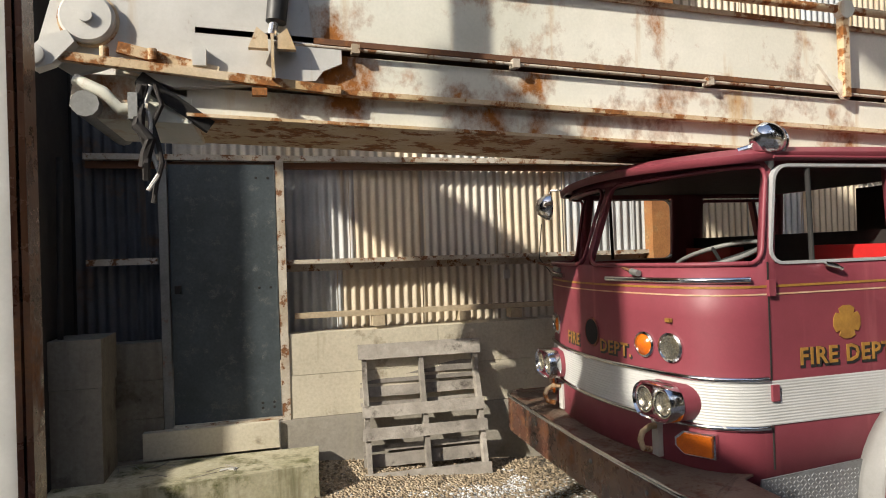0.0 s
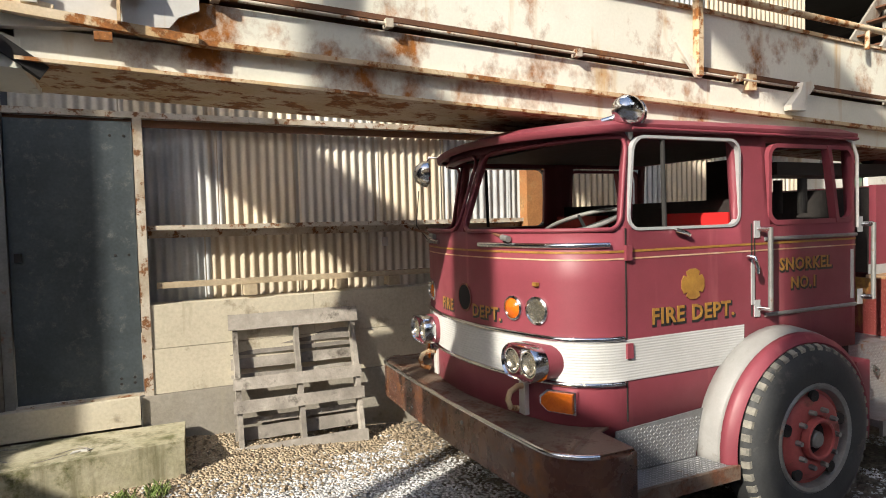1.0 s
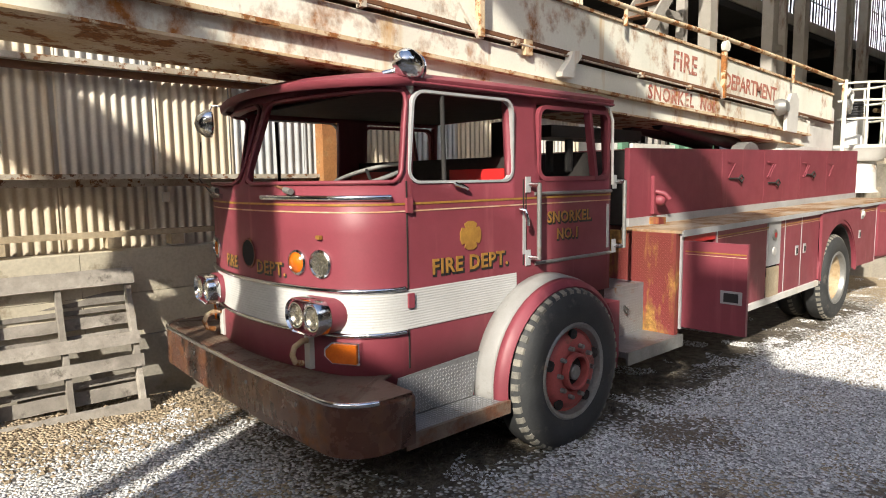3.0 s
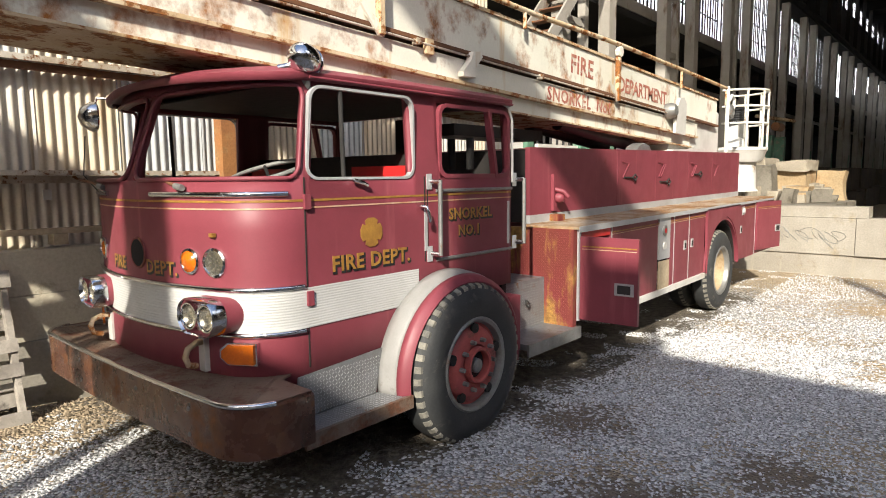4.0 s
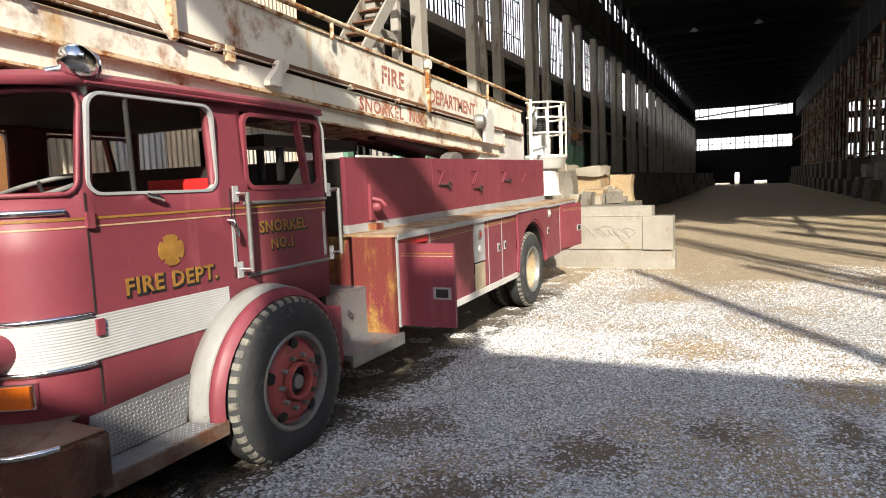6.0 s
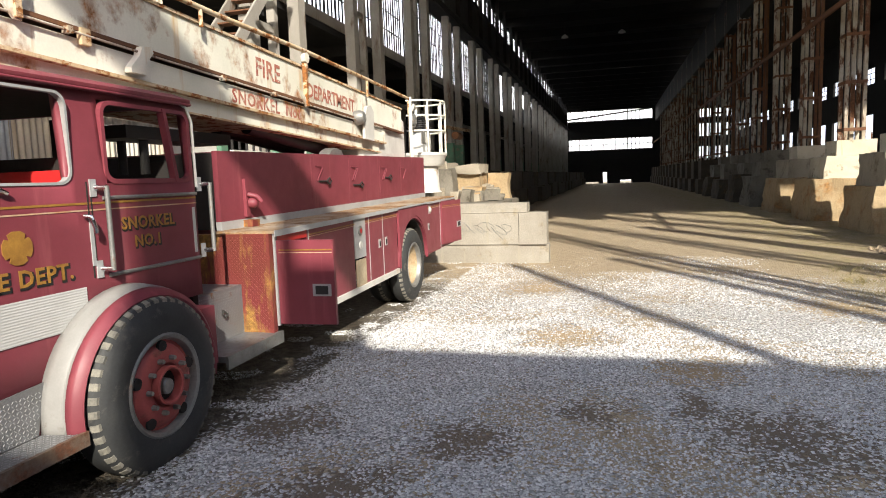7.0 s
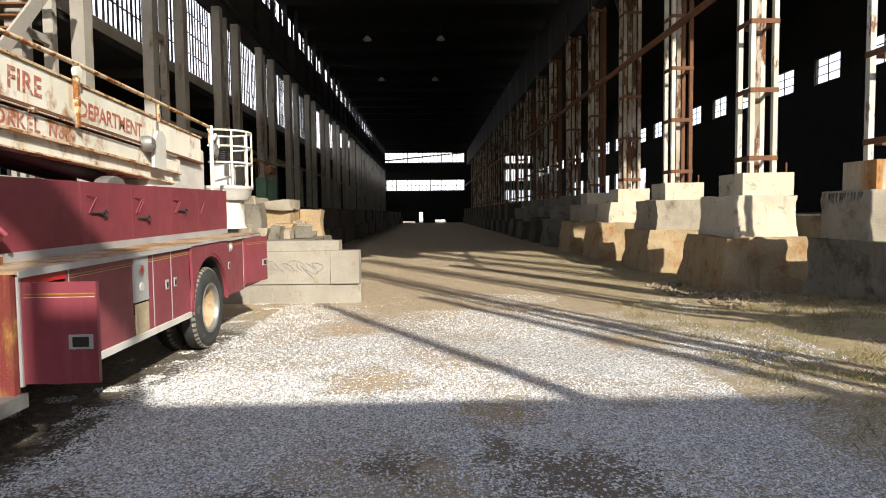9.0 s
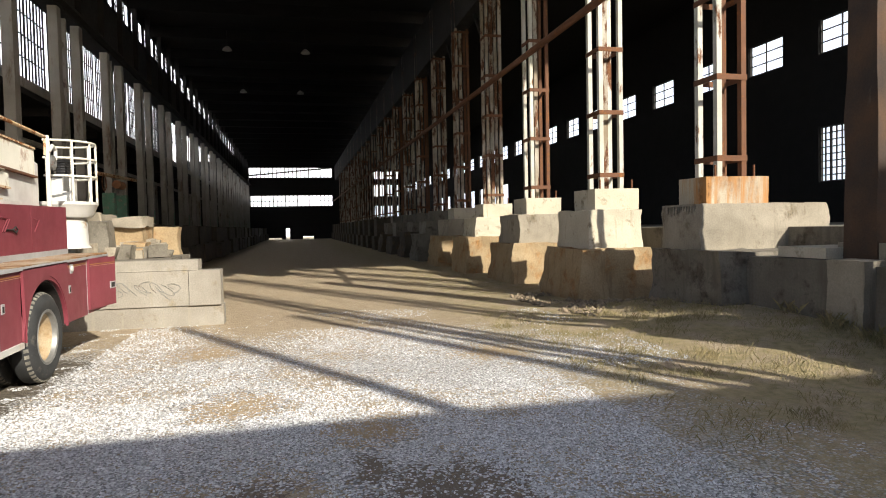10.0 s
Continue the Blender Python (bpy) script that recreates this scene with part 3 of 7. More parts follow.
part("channel", box(-2.391, -2.373, 2.16, 2.26, 0.0, 5.0), bumper_rust, gate, bevel=0.004)
part("channel", box(-2.364, -2.345, 2.16, 2.26, 0.0, 5.0), bumper_rust, gate, bevel=0.004)
part("channel", box(-2.372, -2.365, 2.20, 2.26, 0.0, 5.0), black, gate)


# ---- pallet leaning on the wall ----
def build_pallet():
    p = thing("wooden_pallet", (-0.5, 5.0, 0), "weathered grey wooden pallet leaning on the concrete wall", "pallet")
    w, h, lean = 1.02, 1.12, radians(16)
    m = Matrix.Translation((-0.48, 4.86, 0.05)) @ Euler((-lean, 0, radians(-2))).to_matrix().to_4x4()
    rng = random.Random(3)

    def plank(x0, x1, y0, y1, z0, z1, name="plank"):
        bm = box(x0, x1, y0, y1, z0, z1)
        bmesh.ops.subdivide_edges(bm, edges=[e for e in bm.edges if e.calc_length() > 0.5], cuts=7)
        for v in bm.verts:
            v.co.x += 0.004 * noise.noise(v.co * 9)
            v.co.z += 0.006 * noise.noise(v.co * 7 + Vector((3, 1, 2)))
            v.co.y += 0.005 * noise.noise(v.co * 5 + Vector((7, 1, 2)))
        bmesh.ops.transform(bm, matrix=m, verts=bm.verts)
        part(name, bm, wood_grey, p)
    for x in (-0.49, -0.015, 0.455):
        plank(x, x + 0.038, 0.02, 0.105, 0.02, h - 0.01, "stringer")
    for z, t in ((0.0, 0.10), (0.345, 0.095), (0.52, 0.095), (0.985, 0.125)):
        plank(-0.51 + rng.uniform(-0.01, 0.01), 0.51 + rng.uniform(-0.01, 0.01), 0.0, 0.019, z, z + t)
    for z, t in ((0.05, 0.05), (0.14, 0.10), (0.26, 0.05), (0.62, 0.03), (0.69, 0.085), (0.80, 0.035), (0.86, 0.085)):
        plank(-0.51, 0.51, 0.106, 0.122, z, z + t)


build_pallet()

tagged(part("paper_scrap", slab([(-2.05, 4.74), (-1.99, 4.77), (-1.95, 4.75), (-1.92, 4.79), (-1.99, 4.80), (-2.04, 4.79)], 0.346, 0.352, "z"), white_paint), "torn white paper scrap on the concrete step", "paper")
part("patch", box(0.37, 0.43, 5.362, 5.372, 1.60, 1.68), white_paint, shed, "small pale patch on the sheet", bevel=0.004)
rg = random.Random(17)
for k in range(9):
    x, y, a = rg.uniform(-2.9, -1.9), rg.uniform(4.6, 5.1), rg.uniform(0, 3.1)
    tagged(part("twig", tube([(x, y, 0.352), (x + 0.08 * math.cos(a), y + 0.08 * math.sin(a), 0.36), (x + 0.19 * math.cos(a + 0.3), y + 0.19 * math.sin(a + 0.3), 0.354)], 0.003, 5), wood_grey), "dry grey twig lying on the step", "twig", "twigs on the step")


# ---- the fire truck ----
YC, HALF = 3.60, 1.00
truck = thing("fire_truck", (5.0, YC, 0), "faded red fire truck with a white band and folded cream boom", "truck")


def cab_path():
    """Plan of the cab from its near rear corner round the bowed front to the far rear corner: (x, y, how far round)."""
    pts = [(2.66, -HALF), (2.62, -HALF), (1.85, -HALF), (1.80, -HALF), (1.62, -HALF), (1.57, -HALF), (0.79, -HALF), (0.75, -HALF), (0.72, -HALF)]
    n = 6
    for i in range(1, n + 1):
        a = radians(78 * i / n)
        pts.append((0.72 - 0.34 * math.sin(a), -HALF + 0.34 * (1 - math.cos(a))))
    y0, x0 = pts[-1][1], pts[-1][0]
    for i in range(1, 7):
        y = y0 * (1 - i / 6)
        pts.append((x0 - 0.115 * (1 - (y / y0) ** 2), y))
    far = [(x, -y) for x, y in pts[:-1]][::-1]
    return [(x, YC + y) for x, y in pts + far]


CAB = cab_path()
NC = len(CAB)


def front_lean(x, y, z):
    """The screen leans back above the belt, the nose tucks in a little below it."""
    f = min(1.0, max(0.0, (0.80 - x) / 0.42))
    if z > 1.74:
        return x + 0.30 * (z - 1.74) * f + 0.10 * (z - 1.74) * (1 - f) * (x < 1.0)
    return x


def cab_point(i, z, out=0.0):
    x, y = CAB[i]
    a, b = CAB[max(i - 1, 0)], CAB[min(i + 1, NC - 1)]
    t = Vector((b[0] - a[0], b[1] - a[1])).normalized()
    nrm = Vector((t.y, -t.x))
    if nrm.x * (x - 1.8) + nrm.y * (y - YC) < 0:
        nrm = -nrm
    tuck = 0.03 * max(0.0, (z - 1.74)) / 0.5
    return Vector((front_lean(x, y, z) + nrm.x * (out - tuck), y + nrm.y * (out - tuck), z))


def cab_band(i0, i1, z0, z1, out=0.0, bm=None, levels=1):
    """A strip of the cab's skin between two places of the plan and two heights."""
    bm = bm or bmesh.new()
    rows = [[bm.verts.new(cab_point(i, z0 + (z1 - z0) * k / levels, out)) for i in range(i0, i1 + 1)] for k in range(levels + 1)]
    for a, b in zip(rows, rows[1:]):
        for j in range(len(a) - 1):
            bm.faces.new((a[j], a[j + 1], b[j + 1], b[j]))
    return bm


def whole(i, z, out=0.0):
    """A place on the skin between two plan points, i counted in parts."""
    k = min(int(i), NC - 2)
    return cab_point(k, z, out).lerp(cab_point(k + 1, z, out), i - k)


def weld(bm):
    bmesh.ops.remove_doubles(bm, verts=bm.verts, dist=0.0005)
    return bm


M = NC - 1
MID = M // 2
Z_SKIRT, Z_BAND0, Z_BAND1, Z_BELT, Z_SILL, Z_HEAD, Z_ROOF = 0.60, 0.93, 1.17, 1.60, 1.74, 2.235, 2.30
# lower body: skirt, bright band, upper panel
arch_from = 2
skin = bmesh.new()
cab_band(3, M - 3, Z_SKIRT, Z_BAND0, 0, skin)
cab_band(0, M, Z_BAND0, Z_SILL, 0, skin, 3)
# window posts: solid between these plan points up to the roof
for a, b in ((0, 1), (2, 3), (3, 4), (4, 5), (6, 8), (M - 8, M - 6), (M - 5, M - 4), (M - 4, M - 3), (M - 3, M - 2), (M - 1, M)):
    cab_band(a, b, Z_SILL, Z_HEAD, 0, skin, 3)
cab_band(0, M, Z_HEAD, Z_ROOF, 0, skin)
cab = part("cab_body", weld(skin), red_paint, truck, smooth=40, solid=0.045, inside=(1.7, YC, 1.4))
# fluted bright band with chrome edges
flutes = bmesh.new()
nf = 15
dz = (Z_BAND1 - Z_BAND0 - 0.02) / nf
rows = []
for k in range(nf * 2 + 1):
    z = Z_BAND0 + 0.01 + dz * k / 2
    rows.append([flutes.verts.new(cab_point(i, z, 0.006 + 0.0016 * (k % 2))) for i in range(4, M - 3)])
for a, b in zip(rows, rows[1:]):
    for j in range(len(a) - 1):
        flutes.faces.new((a[j], a[j + 1], b[j + 1], b[j]))
part("fluted_band", flutes, band_white, truck, "white fluted aluminium band", smooth=20)
for z in (Z_BAND0, Z_BAND1):
    part("chrome_strip", tube([cab_point(i, z, 0.008) for i in range(8, M - 7)], 0.014), chrome, truck, smooth=50)
# belt mouldings and pinstripes
for i0, i1, z, r, mt in ((9, MID - 2, 1.665, 0.016, chrome), (MID + 3, M - 9, 1.665, 0.016, chrome)):
    part("belt_strip", tube([cab_point(i, z, 0.006) for i in range(i0, i1 + 1)], r), mt, truck, smooth=50)
part("pinstripe", cab_band(0, M, 1.585, 1.593, 0.003), pinstripe, truck)
part("pinstripe", cab_band(0, M, 1.622, 1.634, 0.003), gold, truck)
part("chrome_strip", tube([cab_point(i, 1.655, 0.004) for i in range(0, 4)], 0.012), dull_steel, truck)
part("chrome_strip", tube([cab_point(i, 1.20, 0.004) for i in range(0, 4)], 0.012), dull_steel, truck)
# screen divider, door seams
part("screen_post", beam(cab_point(MID, Z_SILL - 0.01, -0.02), cab_point(MID, Z_HEAD + 0.02, -0.02), 0.035, 0.05, up=(0, 1, 0)), red_paint, truck)
for x in (0.745, 1.69, 1.715):
    part("door_seam", box(x - 0.004, x + 0.004, YC - HALF - 0.004, YC - HALF + 0.01, 0.72 if x < 1 else 1.20, 1.75), dark_in, truck)


def screen_gasket(j0, j1, name, mt, z0=Z_SILL, z1=Z_HEAD, r=0.012, rad=0.07):
    """A rubber or bright frame round a window on the skin between plan places."""
    pts = []
    span = [j0 + (j1 - j0) * k / 24 for k in range(25)]
    lo, hi = span[0], span[-1]
    e = (hi - lo) * 0.09
    for t in span[2:-2]:
        pts.append(whole(t, z0 + 0.005, 0.004))
    for k in range(1, 4):
        a = radians(90 * k / 4)
        pts.append(whole(hi - e + e * math.sin(a), z0 + rad - rad * math.cos(a), 0.004))
    for k in range(0, 5):
        pts.append(whole(hi, z0 + rad + (z1 - z0 - 2 * rad) * k / 4, 0.004))
    for k in range(1, 4):
        a = radians(90 * k / 4)
        pts.append(whole(hi - e + e * math.cos(a), z1 - rad + rad * math.sin(a), 0.004))
    for t in span[2:-2][::-1]:
        pts.append(whole(t, z1 - 0.005, 0.004))
    for k in range(1, 4):
        a = radians(90 * k / 4)
        pts.append(whole(lo + e - e * math.sin(a), z1 - rad + rad * math.cos(a), 0.004))
    for k in range(0, 5):
        pts.append(whole(lo, z1 - rad - (z1 - z0 - 2 * rad) * k / 4, 0.004))
    for k in range(1, 4):
        a = radians(90 * k / 4)
        pts.append(whole(lo + e - e * math.cos(a), z0 + rad - rad * math.sin(a), 0.004))
    pts.append(pts[0])
    part(name, tube(pts, r, 8), mt, truck, smooth=60)


screen_gasket(8.15, MID - 0.35, "window_gasket", red_paint)
screen_gasket(MID + 0.35, M - 8.15, "window_gasket", red_paint)


def corner_fill(j0, j1, z0, z1, e, rad, side_j, up, out=0.0):
    """One rounded corner of an opening in the skin, as a small web."""
    bm = bmesh.new()
    for jc, s in (((j0, 1), (j1, -1))[side_j],):
        for zc, u in (((z0, 1), (z1, -1))[up],):
            c = bm.verts.new(whole(jc, zc, out))
            last = None
            for k in range(7):
                a = radians(90 * k / 6)
                v = bm.verts.new(whole(jc + s * e * (1 - math.sin(a)), zc + u * rad * (1 - math.cos(a)), out))
                if last:
                    bm.faces.new((c, last, v))
                last = v
    return bm


for j0, j1 in ((8.0, MID - 0.05), (MID + 0.05, M - 8.0)):
    for side_j, up in ((0, 0), (0, 1), (1, 0), (1, 1)):
        part("window_corner", corner_fill(j0, j1, Z_SILL, Z_HEAD, 0.5, 0.09, side_j, up), red_paint, truck)
# side windows: bright frame, open
for s in (-1, 1):
    y = YC + s * (HALF - 0.012)
    lo, hi = (y - 0.018, y + 0.02)
    out = rounded(0.755, 1.60, 1.735, 2.24, 0.08)
    inn = rounded(0.770, 1.585, 1.750, 2.225, 0.07)
    lean = [(px + (0.09 * (pz - 1.735) if px < 1.2 else 0), pz) for px, pz in out]
    leani = [(px + (0.09 * (pz - 1.735) if px < 1.2 else 0), pz) for px, pz in inn]
    part("door_window_frame", frame_ring(lean, leani, lo, hi), alu, truck, "bright metal window frame", smooth=40)
    part("vent_bar", rod((1.03, y, 1.75), (1.02, y, 2.22), 0.013), dark_steel, truck)
    part("window_lip", frame_ring(rounded(1.835, 2.64, 1.735, 2.225, 0.08), rounded(1.86, 2.61, 1.765, 2.20, 0.06), lo, hi), red_paint, truck)
    part("window_post", beam((2.47, y, 1.74), (2.38, y, 2.22), 0.03, 0.05, up=(0, 1, 0)), red_paint, truck)
# roof with its brow
roof_bm = bmesh.new()
ring_prev = None
for shrink, z, grow in ((0.0, 2.262, 0.04), (0.0, 2.305, 0.045), (0.05, 2.345, 0.0), (0.30, 2.38, 0.0), (0.75, 2.405, 0.0)):
    ring = []
    for i in range(NC):
        p = cab_point(i, 2.24, grow)
        c = Vector((1.75, YC, z))
        q = Vector((p.x, p.y, z)).lerp(c, shrink)
        f = min(1.0, max(0.0, (0.95 - p.x) / 0.45))
        q.x -= 0.05 * f * (1 - shrink)
        q.z -= 0.03 * f * (abs(p.y - YC) / HALF) ** 2 * (1 - shrink)
        ring.append(roof_bm.verts.new(q))
    if ring_prev:
        for j in range(NC):
            k = (j + 1) % NC
            roof_bm.faces.new((ring_prev[j], ring_prev[k], ring[k], ring[j]))
    ring_prev = ring
roof_bm.faces.new(ring_prev)
part("roof", roof_bm, red_paint, truck, smooth=50, solid=0.03, inside=(1.7, YC, 1.8))
part("drip_rail", tube([cab_point(i, 2.272, 0.047) for i in range(0, 9)], 0.008), red_paint, truck, smooth=60)
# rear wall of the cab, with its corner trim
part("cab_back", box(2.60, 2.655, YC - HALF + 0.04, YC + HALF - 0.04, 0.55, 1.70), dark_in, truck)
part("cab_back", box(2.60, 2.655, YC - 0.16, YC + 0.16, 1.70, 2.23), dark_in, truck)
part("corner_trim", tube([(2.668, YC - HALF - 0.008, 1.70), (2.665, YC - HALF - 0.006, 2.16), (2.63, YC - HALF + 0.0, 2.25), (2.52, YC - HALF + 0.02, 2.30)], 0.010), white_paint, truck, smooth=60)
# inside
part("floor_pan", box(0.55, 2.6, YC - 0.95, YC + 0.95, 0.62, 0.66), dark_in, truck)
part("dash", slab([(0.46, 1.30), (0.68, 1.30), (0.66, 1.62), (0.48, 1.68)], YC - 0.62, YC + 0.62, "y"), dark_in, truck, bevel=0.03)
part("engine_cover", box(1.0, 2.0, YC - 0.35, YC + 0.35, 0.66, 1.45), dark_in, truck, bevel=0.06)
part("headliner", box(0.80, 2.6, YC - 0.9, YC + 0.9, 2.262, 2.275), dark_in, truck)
for s in (-1, 1):
    part("seat", box(1.25, 1.72, YC + s * 0.62 - 0.26, YC + s * 0.62 + 0.26, 1.15, 1.32), red_bright, truck, "red vinyl seat", bevel=0.04)
    part("seat_back", box(1.64, 1.76, YC + s * 0.62 - 0.26, YC + s * 0.62 + 0.26, 1.30, 1.82), red_bright, truck, "red vinyl seat back", bevel=0.04)
    part("crew_seat", box(2.2, 2.58, YC + s * 0.62 - 0.25, YC + s * 0.62 + 0.25, 1.2, 1.62), seat_vinyl, truck, bevel=0.04)
part("partition", box(1.76, 1.80, YC - 0.94, YC + 0.94, 1.30, 1.90), dark_in, truck)
for y in (YC - 0.80, YC - 0.62):
    part("bottle", rod((2.42, y, 1.80), (2.42, y, 2.03), 0.03), dark_steel, truck)
wheel_c = Vector((0.86, YC - 0.50, 1.785))
axis = Vector((-0.30, 0, 0.95)).normalized()
ringq = axis.to_track_quat("Z", "Y")
pts = [wheel_c + ringq @ Vector((0.235 * math.cos(a), 0.235 * math.sin(a), 0)) for a in [2 * math.pi * k / 32 for k in range(33)]]
st = part("steering_wheel", tube(pts, 0.014, 8), surf("worn_grey_plastic", (0.22, 0.22, 0.21), None, 8, 0.5), truck, smooth=60)
for k in range(3):
    a = 2 * math.pi * k / 3 + 0.5
    part("spoke", rod(wheel_c - axis * 0.04, wheel_c + ringq @ Vector((0.23 * math.cos(a), 0.23 * math.sin(a), 0)), 0.01), black, st)
part("column", rod(wheel_c - axis * 0.05, wheel_c - axis * 0.5, 0.03), black, st)


def front_x(y):
    """The nose's x at a side place, below the belt."""
    best = min(range(8, M - 7), key=lambda i: abs(CAB[i][1] - y))
    for i in range(8, M - 8):
        (xa, ya), (xb, yb) = CAB[i], CAB[i + 1]
        if min(ya, yb) <= y <= max(ya, yb) and abs(yb - ya) > 1e-6:
            return xa + (xb - xa) * (y - ya) / (yb - ya)
    return CAB[best][0]


def nose_dir(y):
    d = front_x(y + 0.05) - front_x(y - 0.05)
    return Vector((-1, d / 0.1, 0)).normalized()


def on_nose(y, z, out=0.0):
    d = nose_dir(y)
    return Vector((front_x(y), y, z)) + d * out


# headlamp pods
for s in (-1, 1):
    yl = YC - 0.05 + s * (0.66 if s < 0 else 0.60)
    d = Vector((-1.0, nose_dir(yl).y * 0.3, 0)).normalized()
    side = Vector((d.y, -d.x, 0))
    c = on_nose(yl, 1.04)
    outline = []
    for k in range(28):
        a = 2 * math.pi * k / 28
        px = 0.074 * (1 if math.cos(a) > 0 else -1) + 0.084 * math.cos(a)
        outline.append((px, 0.094 * math.sin(a)))
    bm = bmesh.new()
    rings = []
    for out_d, k in ((-0.06, 1.0), (0.10, 1.0), (0.125, 0.96), (0.125, 0.86), (0.09, 0.84)):
        rings.append([bm.verts.new(c + d * out_d + side * (px * (1 + (k - 1) * 0.6)) + Vector((0, 0, pz * k))) for px, pz in outline])
    for a, b in zip(rings, rings[1:]):
        for j in range(28):
            bm.faces.new((a[j], a[(j + 1) % 28], b[(j + 1) % 28], b[j]))
    pod = part("headlamp_pod", bm, red_paint, truck, "red pod with a chrome rim and two lamps", smooth=40)
    bm = bmesh.new()
    rings = []
    for out_d, k in ((0.06, 1.03), (0.13, 1.03), (0.14, 0.97), (0.125, 0.90)):
        rings.append([bm.verts.new(c + d * out_d + side * (px * (1 + (k - 1) * 0.6)) + Vector((0, 0, pz * k))) for px, pz in outline])
    for a, b in zip(rings, rings[1:]):
        for j in range(28):
            bm.faces.new((a[j], a[(j + 1) % 28], b[(j + 1) % 28], b[j]))
    part("pod_rim", bm, chrome, pod, smooth=40)
    bm = bmesh.new()
    bm.faces.new([bm.verts.new(c + d * 0.095 + side * px * 0.97 + Vector((0, 0, pz * 0.9))) for px, pz in outline])
    part("pod_face", bm, chrome, pod)
    for k in (-1, 1):
        cc = c + d * 0.10 + side * 0.073 * k
        part("lamp_ring", lathe(cc, d, [(0.055, 0.0), (0.065, 0.028), (0.071, 0.028), (0.073, -0.01)], 24), chrome, pod, smooth=40)
        part("lamp_bowl", lathe(cc, d, [(0.057, 0.022), (0.045, 0.006), (0.02, 0.001), (0.001, 0.0)], 24), reflector, pod, smooth=60)
# round marker lamps and the siren hole
for yy, mt, lab in ((YC - 0.54, amber, "amber marker lamp"), (YC - 0.71, reflector, "broken marker lamp"), (YC + 0.56, amber, "marker lamp"), (YC + 0.68, reflector, "broken marker lamp")):
    d = nose_dir(yy)
    c = on_nose(yy, 1.31)
    r = 0.058 if mt is amber else 0.066
    lm = part("marker_lamp", lathe(c, d, [(r + 0.012, -0.01), (r + 0.012, 0.012), (r, 0.018), (r - 0.006, 0.008)], 24), chrome, truck, lab, smooth=40)
    prof = [(r - 0.004, 0.008), (r * 0.7, 0.024), (0.001, 0.03)] if mt is amber else [(r - 0.002, 0.012), (r * 0.6, 0.006), (0.001, 0.005)]
    part("lens", lathe(c, d, prof, 24), mt, lm, smooth=60)
c = on_nose(YC - 0.06, 1.33)
part("siren_hole", lathe(c, (-1, 0, 0), [(0.092, 0.004), (0.088, 0.009), (0.080, 0.006), (0.001, 0.005)], 28), red_rusty, truck, "round opening left by the siren", smooth=40)
# near-black disc paints the shade inside the siren opening
part("hole_inside", lathe(c, (-1, 0, 0), [(0.078, 0.0095), (0.001, 0.009)], 28), deep_shade, truck)
for yy in (YC - 0.71,):
    part("marker_stub", box(front_x(yy) - 0.02, front_x(yy), yy - 0.02, yy + 0.02, 1.445, 1.465), gold, truck)
# turn signals and tow hooks
for s in (-1, 1):
    yy = YC - 0.03 + s * 0.80
    d = nose_dir(yy)
    sd = Vector((-d.y, d.x, 0))
    c = on_nose(yy, 0.835)
    for name, k, o0, o1, mt in (("signal_rim", 1.0, -0.01, 0.02, chrome), ("signal_lens", 0.86, 0.0, 0.034, amber)):
        pts = [(-0.105, -0.06), (0.06, -0.06), (0.105, -0.02), (0.105, 0.02), (0.06, 0.06), (-0.105, 0.06)]
        bm = bmesh.new()
        a = [bm.verts.new(c + d * o0 + sd * px * k * -s * -1 + Vector((0, 0, pz * k))) for px, pz in pts]
        b = [bm.verts.new(c + d * o1 + sd * px * k * -s * -1 + Vector((0, 0, pz * k))) for px, pz in pts]
        for j in range(6):
            bm.faces.new((a[j], a[(j + 1) % 6], b[(j + 1) % 6], b[j]))
        bm.faces.new(b)
        part(name, bm, mt, truck, bevel=0.006)
    yy = YC - 0.05 + s * 0.56
    d = nose_dir(yy)
    c = on_nose(yy, 0.82)
    part("hook_plate", slab([(yy - 0.03, 0.72), (yy + 0.03, 0.72), (yy + 0.03, 0.90), (yy - 0.03, 0.90)], front_x(yy) - 0.02, front_x(yy) + 0.02, "x"), white_paint, truck, bevel=0.006)
    part("tow_hook", tube([c + Vector((0.0, 0, 0.06)), c + d * 0.06 + Vector((0, 0, 0.065)), c + d * 0.11 + Vector((0, 0.01, 0.04)), c + d * 0.125 + Vector((0, 0.015, 0.0)),
                           c + d * 0.11 + Vector((0, 0.01, -0.045)), c + d * 0.06 + Vector((0, 0, -0.06))], 0.017), boom_rust, truck, "rusty tow hook", smooth=60)
# wipers
for s in (-1, 1):
    yy = YC + s * 0.50
    c = on_nose(yy, 1.705, 0.02)
    part("wiper", tube([c, c + Vector((0.0, 0.14, 0.03)), c + Vector((-0.02, 0.27, 0.045))], 0.009), steel_rust, truck, smooth=60)
    part("wiper_pivot", rod(c + Vector((0, -0.04, -0.005)), c + Vector((0, 0.03, 0.005)), 0.018), dull_steel, truck)
# lettering on the nose and doors
def on_side(text, size, x, z, mt, label):
    y = YC - HALF - 0.004
    words(text, size, Matrix.Translation((x + 0.008, y + 0.002, z - 0.008)) @ pose(0, 0, 0, 90), black, truck, 0.0015, 1.1, "letter_shadow", label + ", dark shading", None, 0.075)
    words(text, size, Matrix.Translation((x, y, z)) @ pose(0, 0, 0, 90), mt, truck, 0.0015, 1.1, "lettering", label)


on_side("FIRE", 0.122, 1.035, 1.225, gold, "gold lettering on the door")
on_side("DEPT.", 0.122, 1.375, 1.225, gold, "gold lettering on the door")
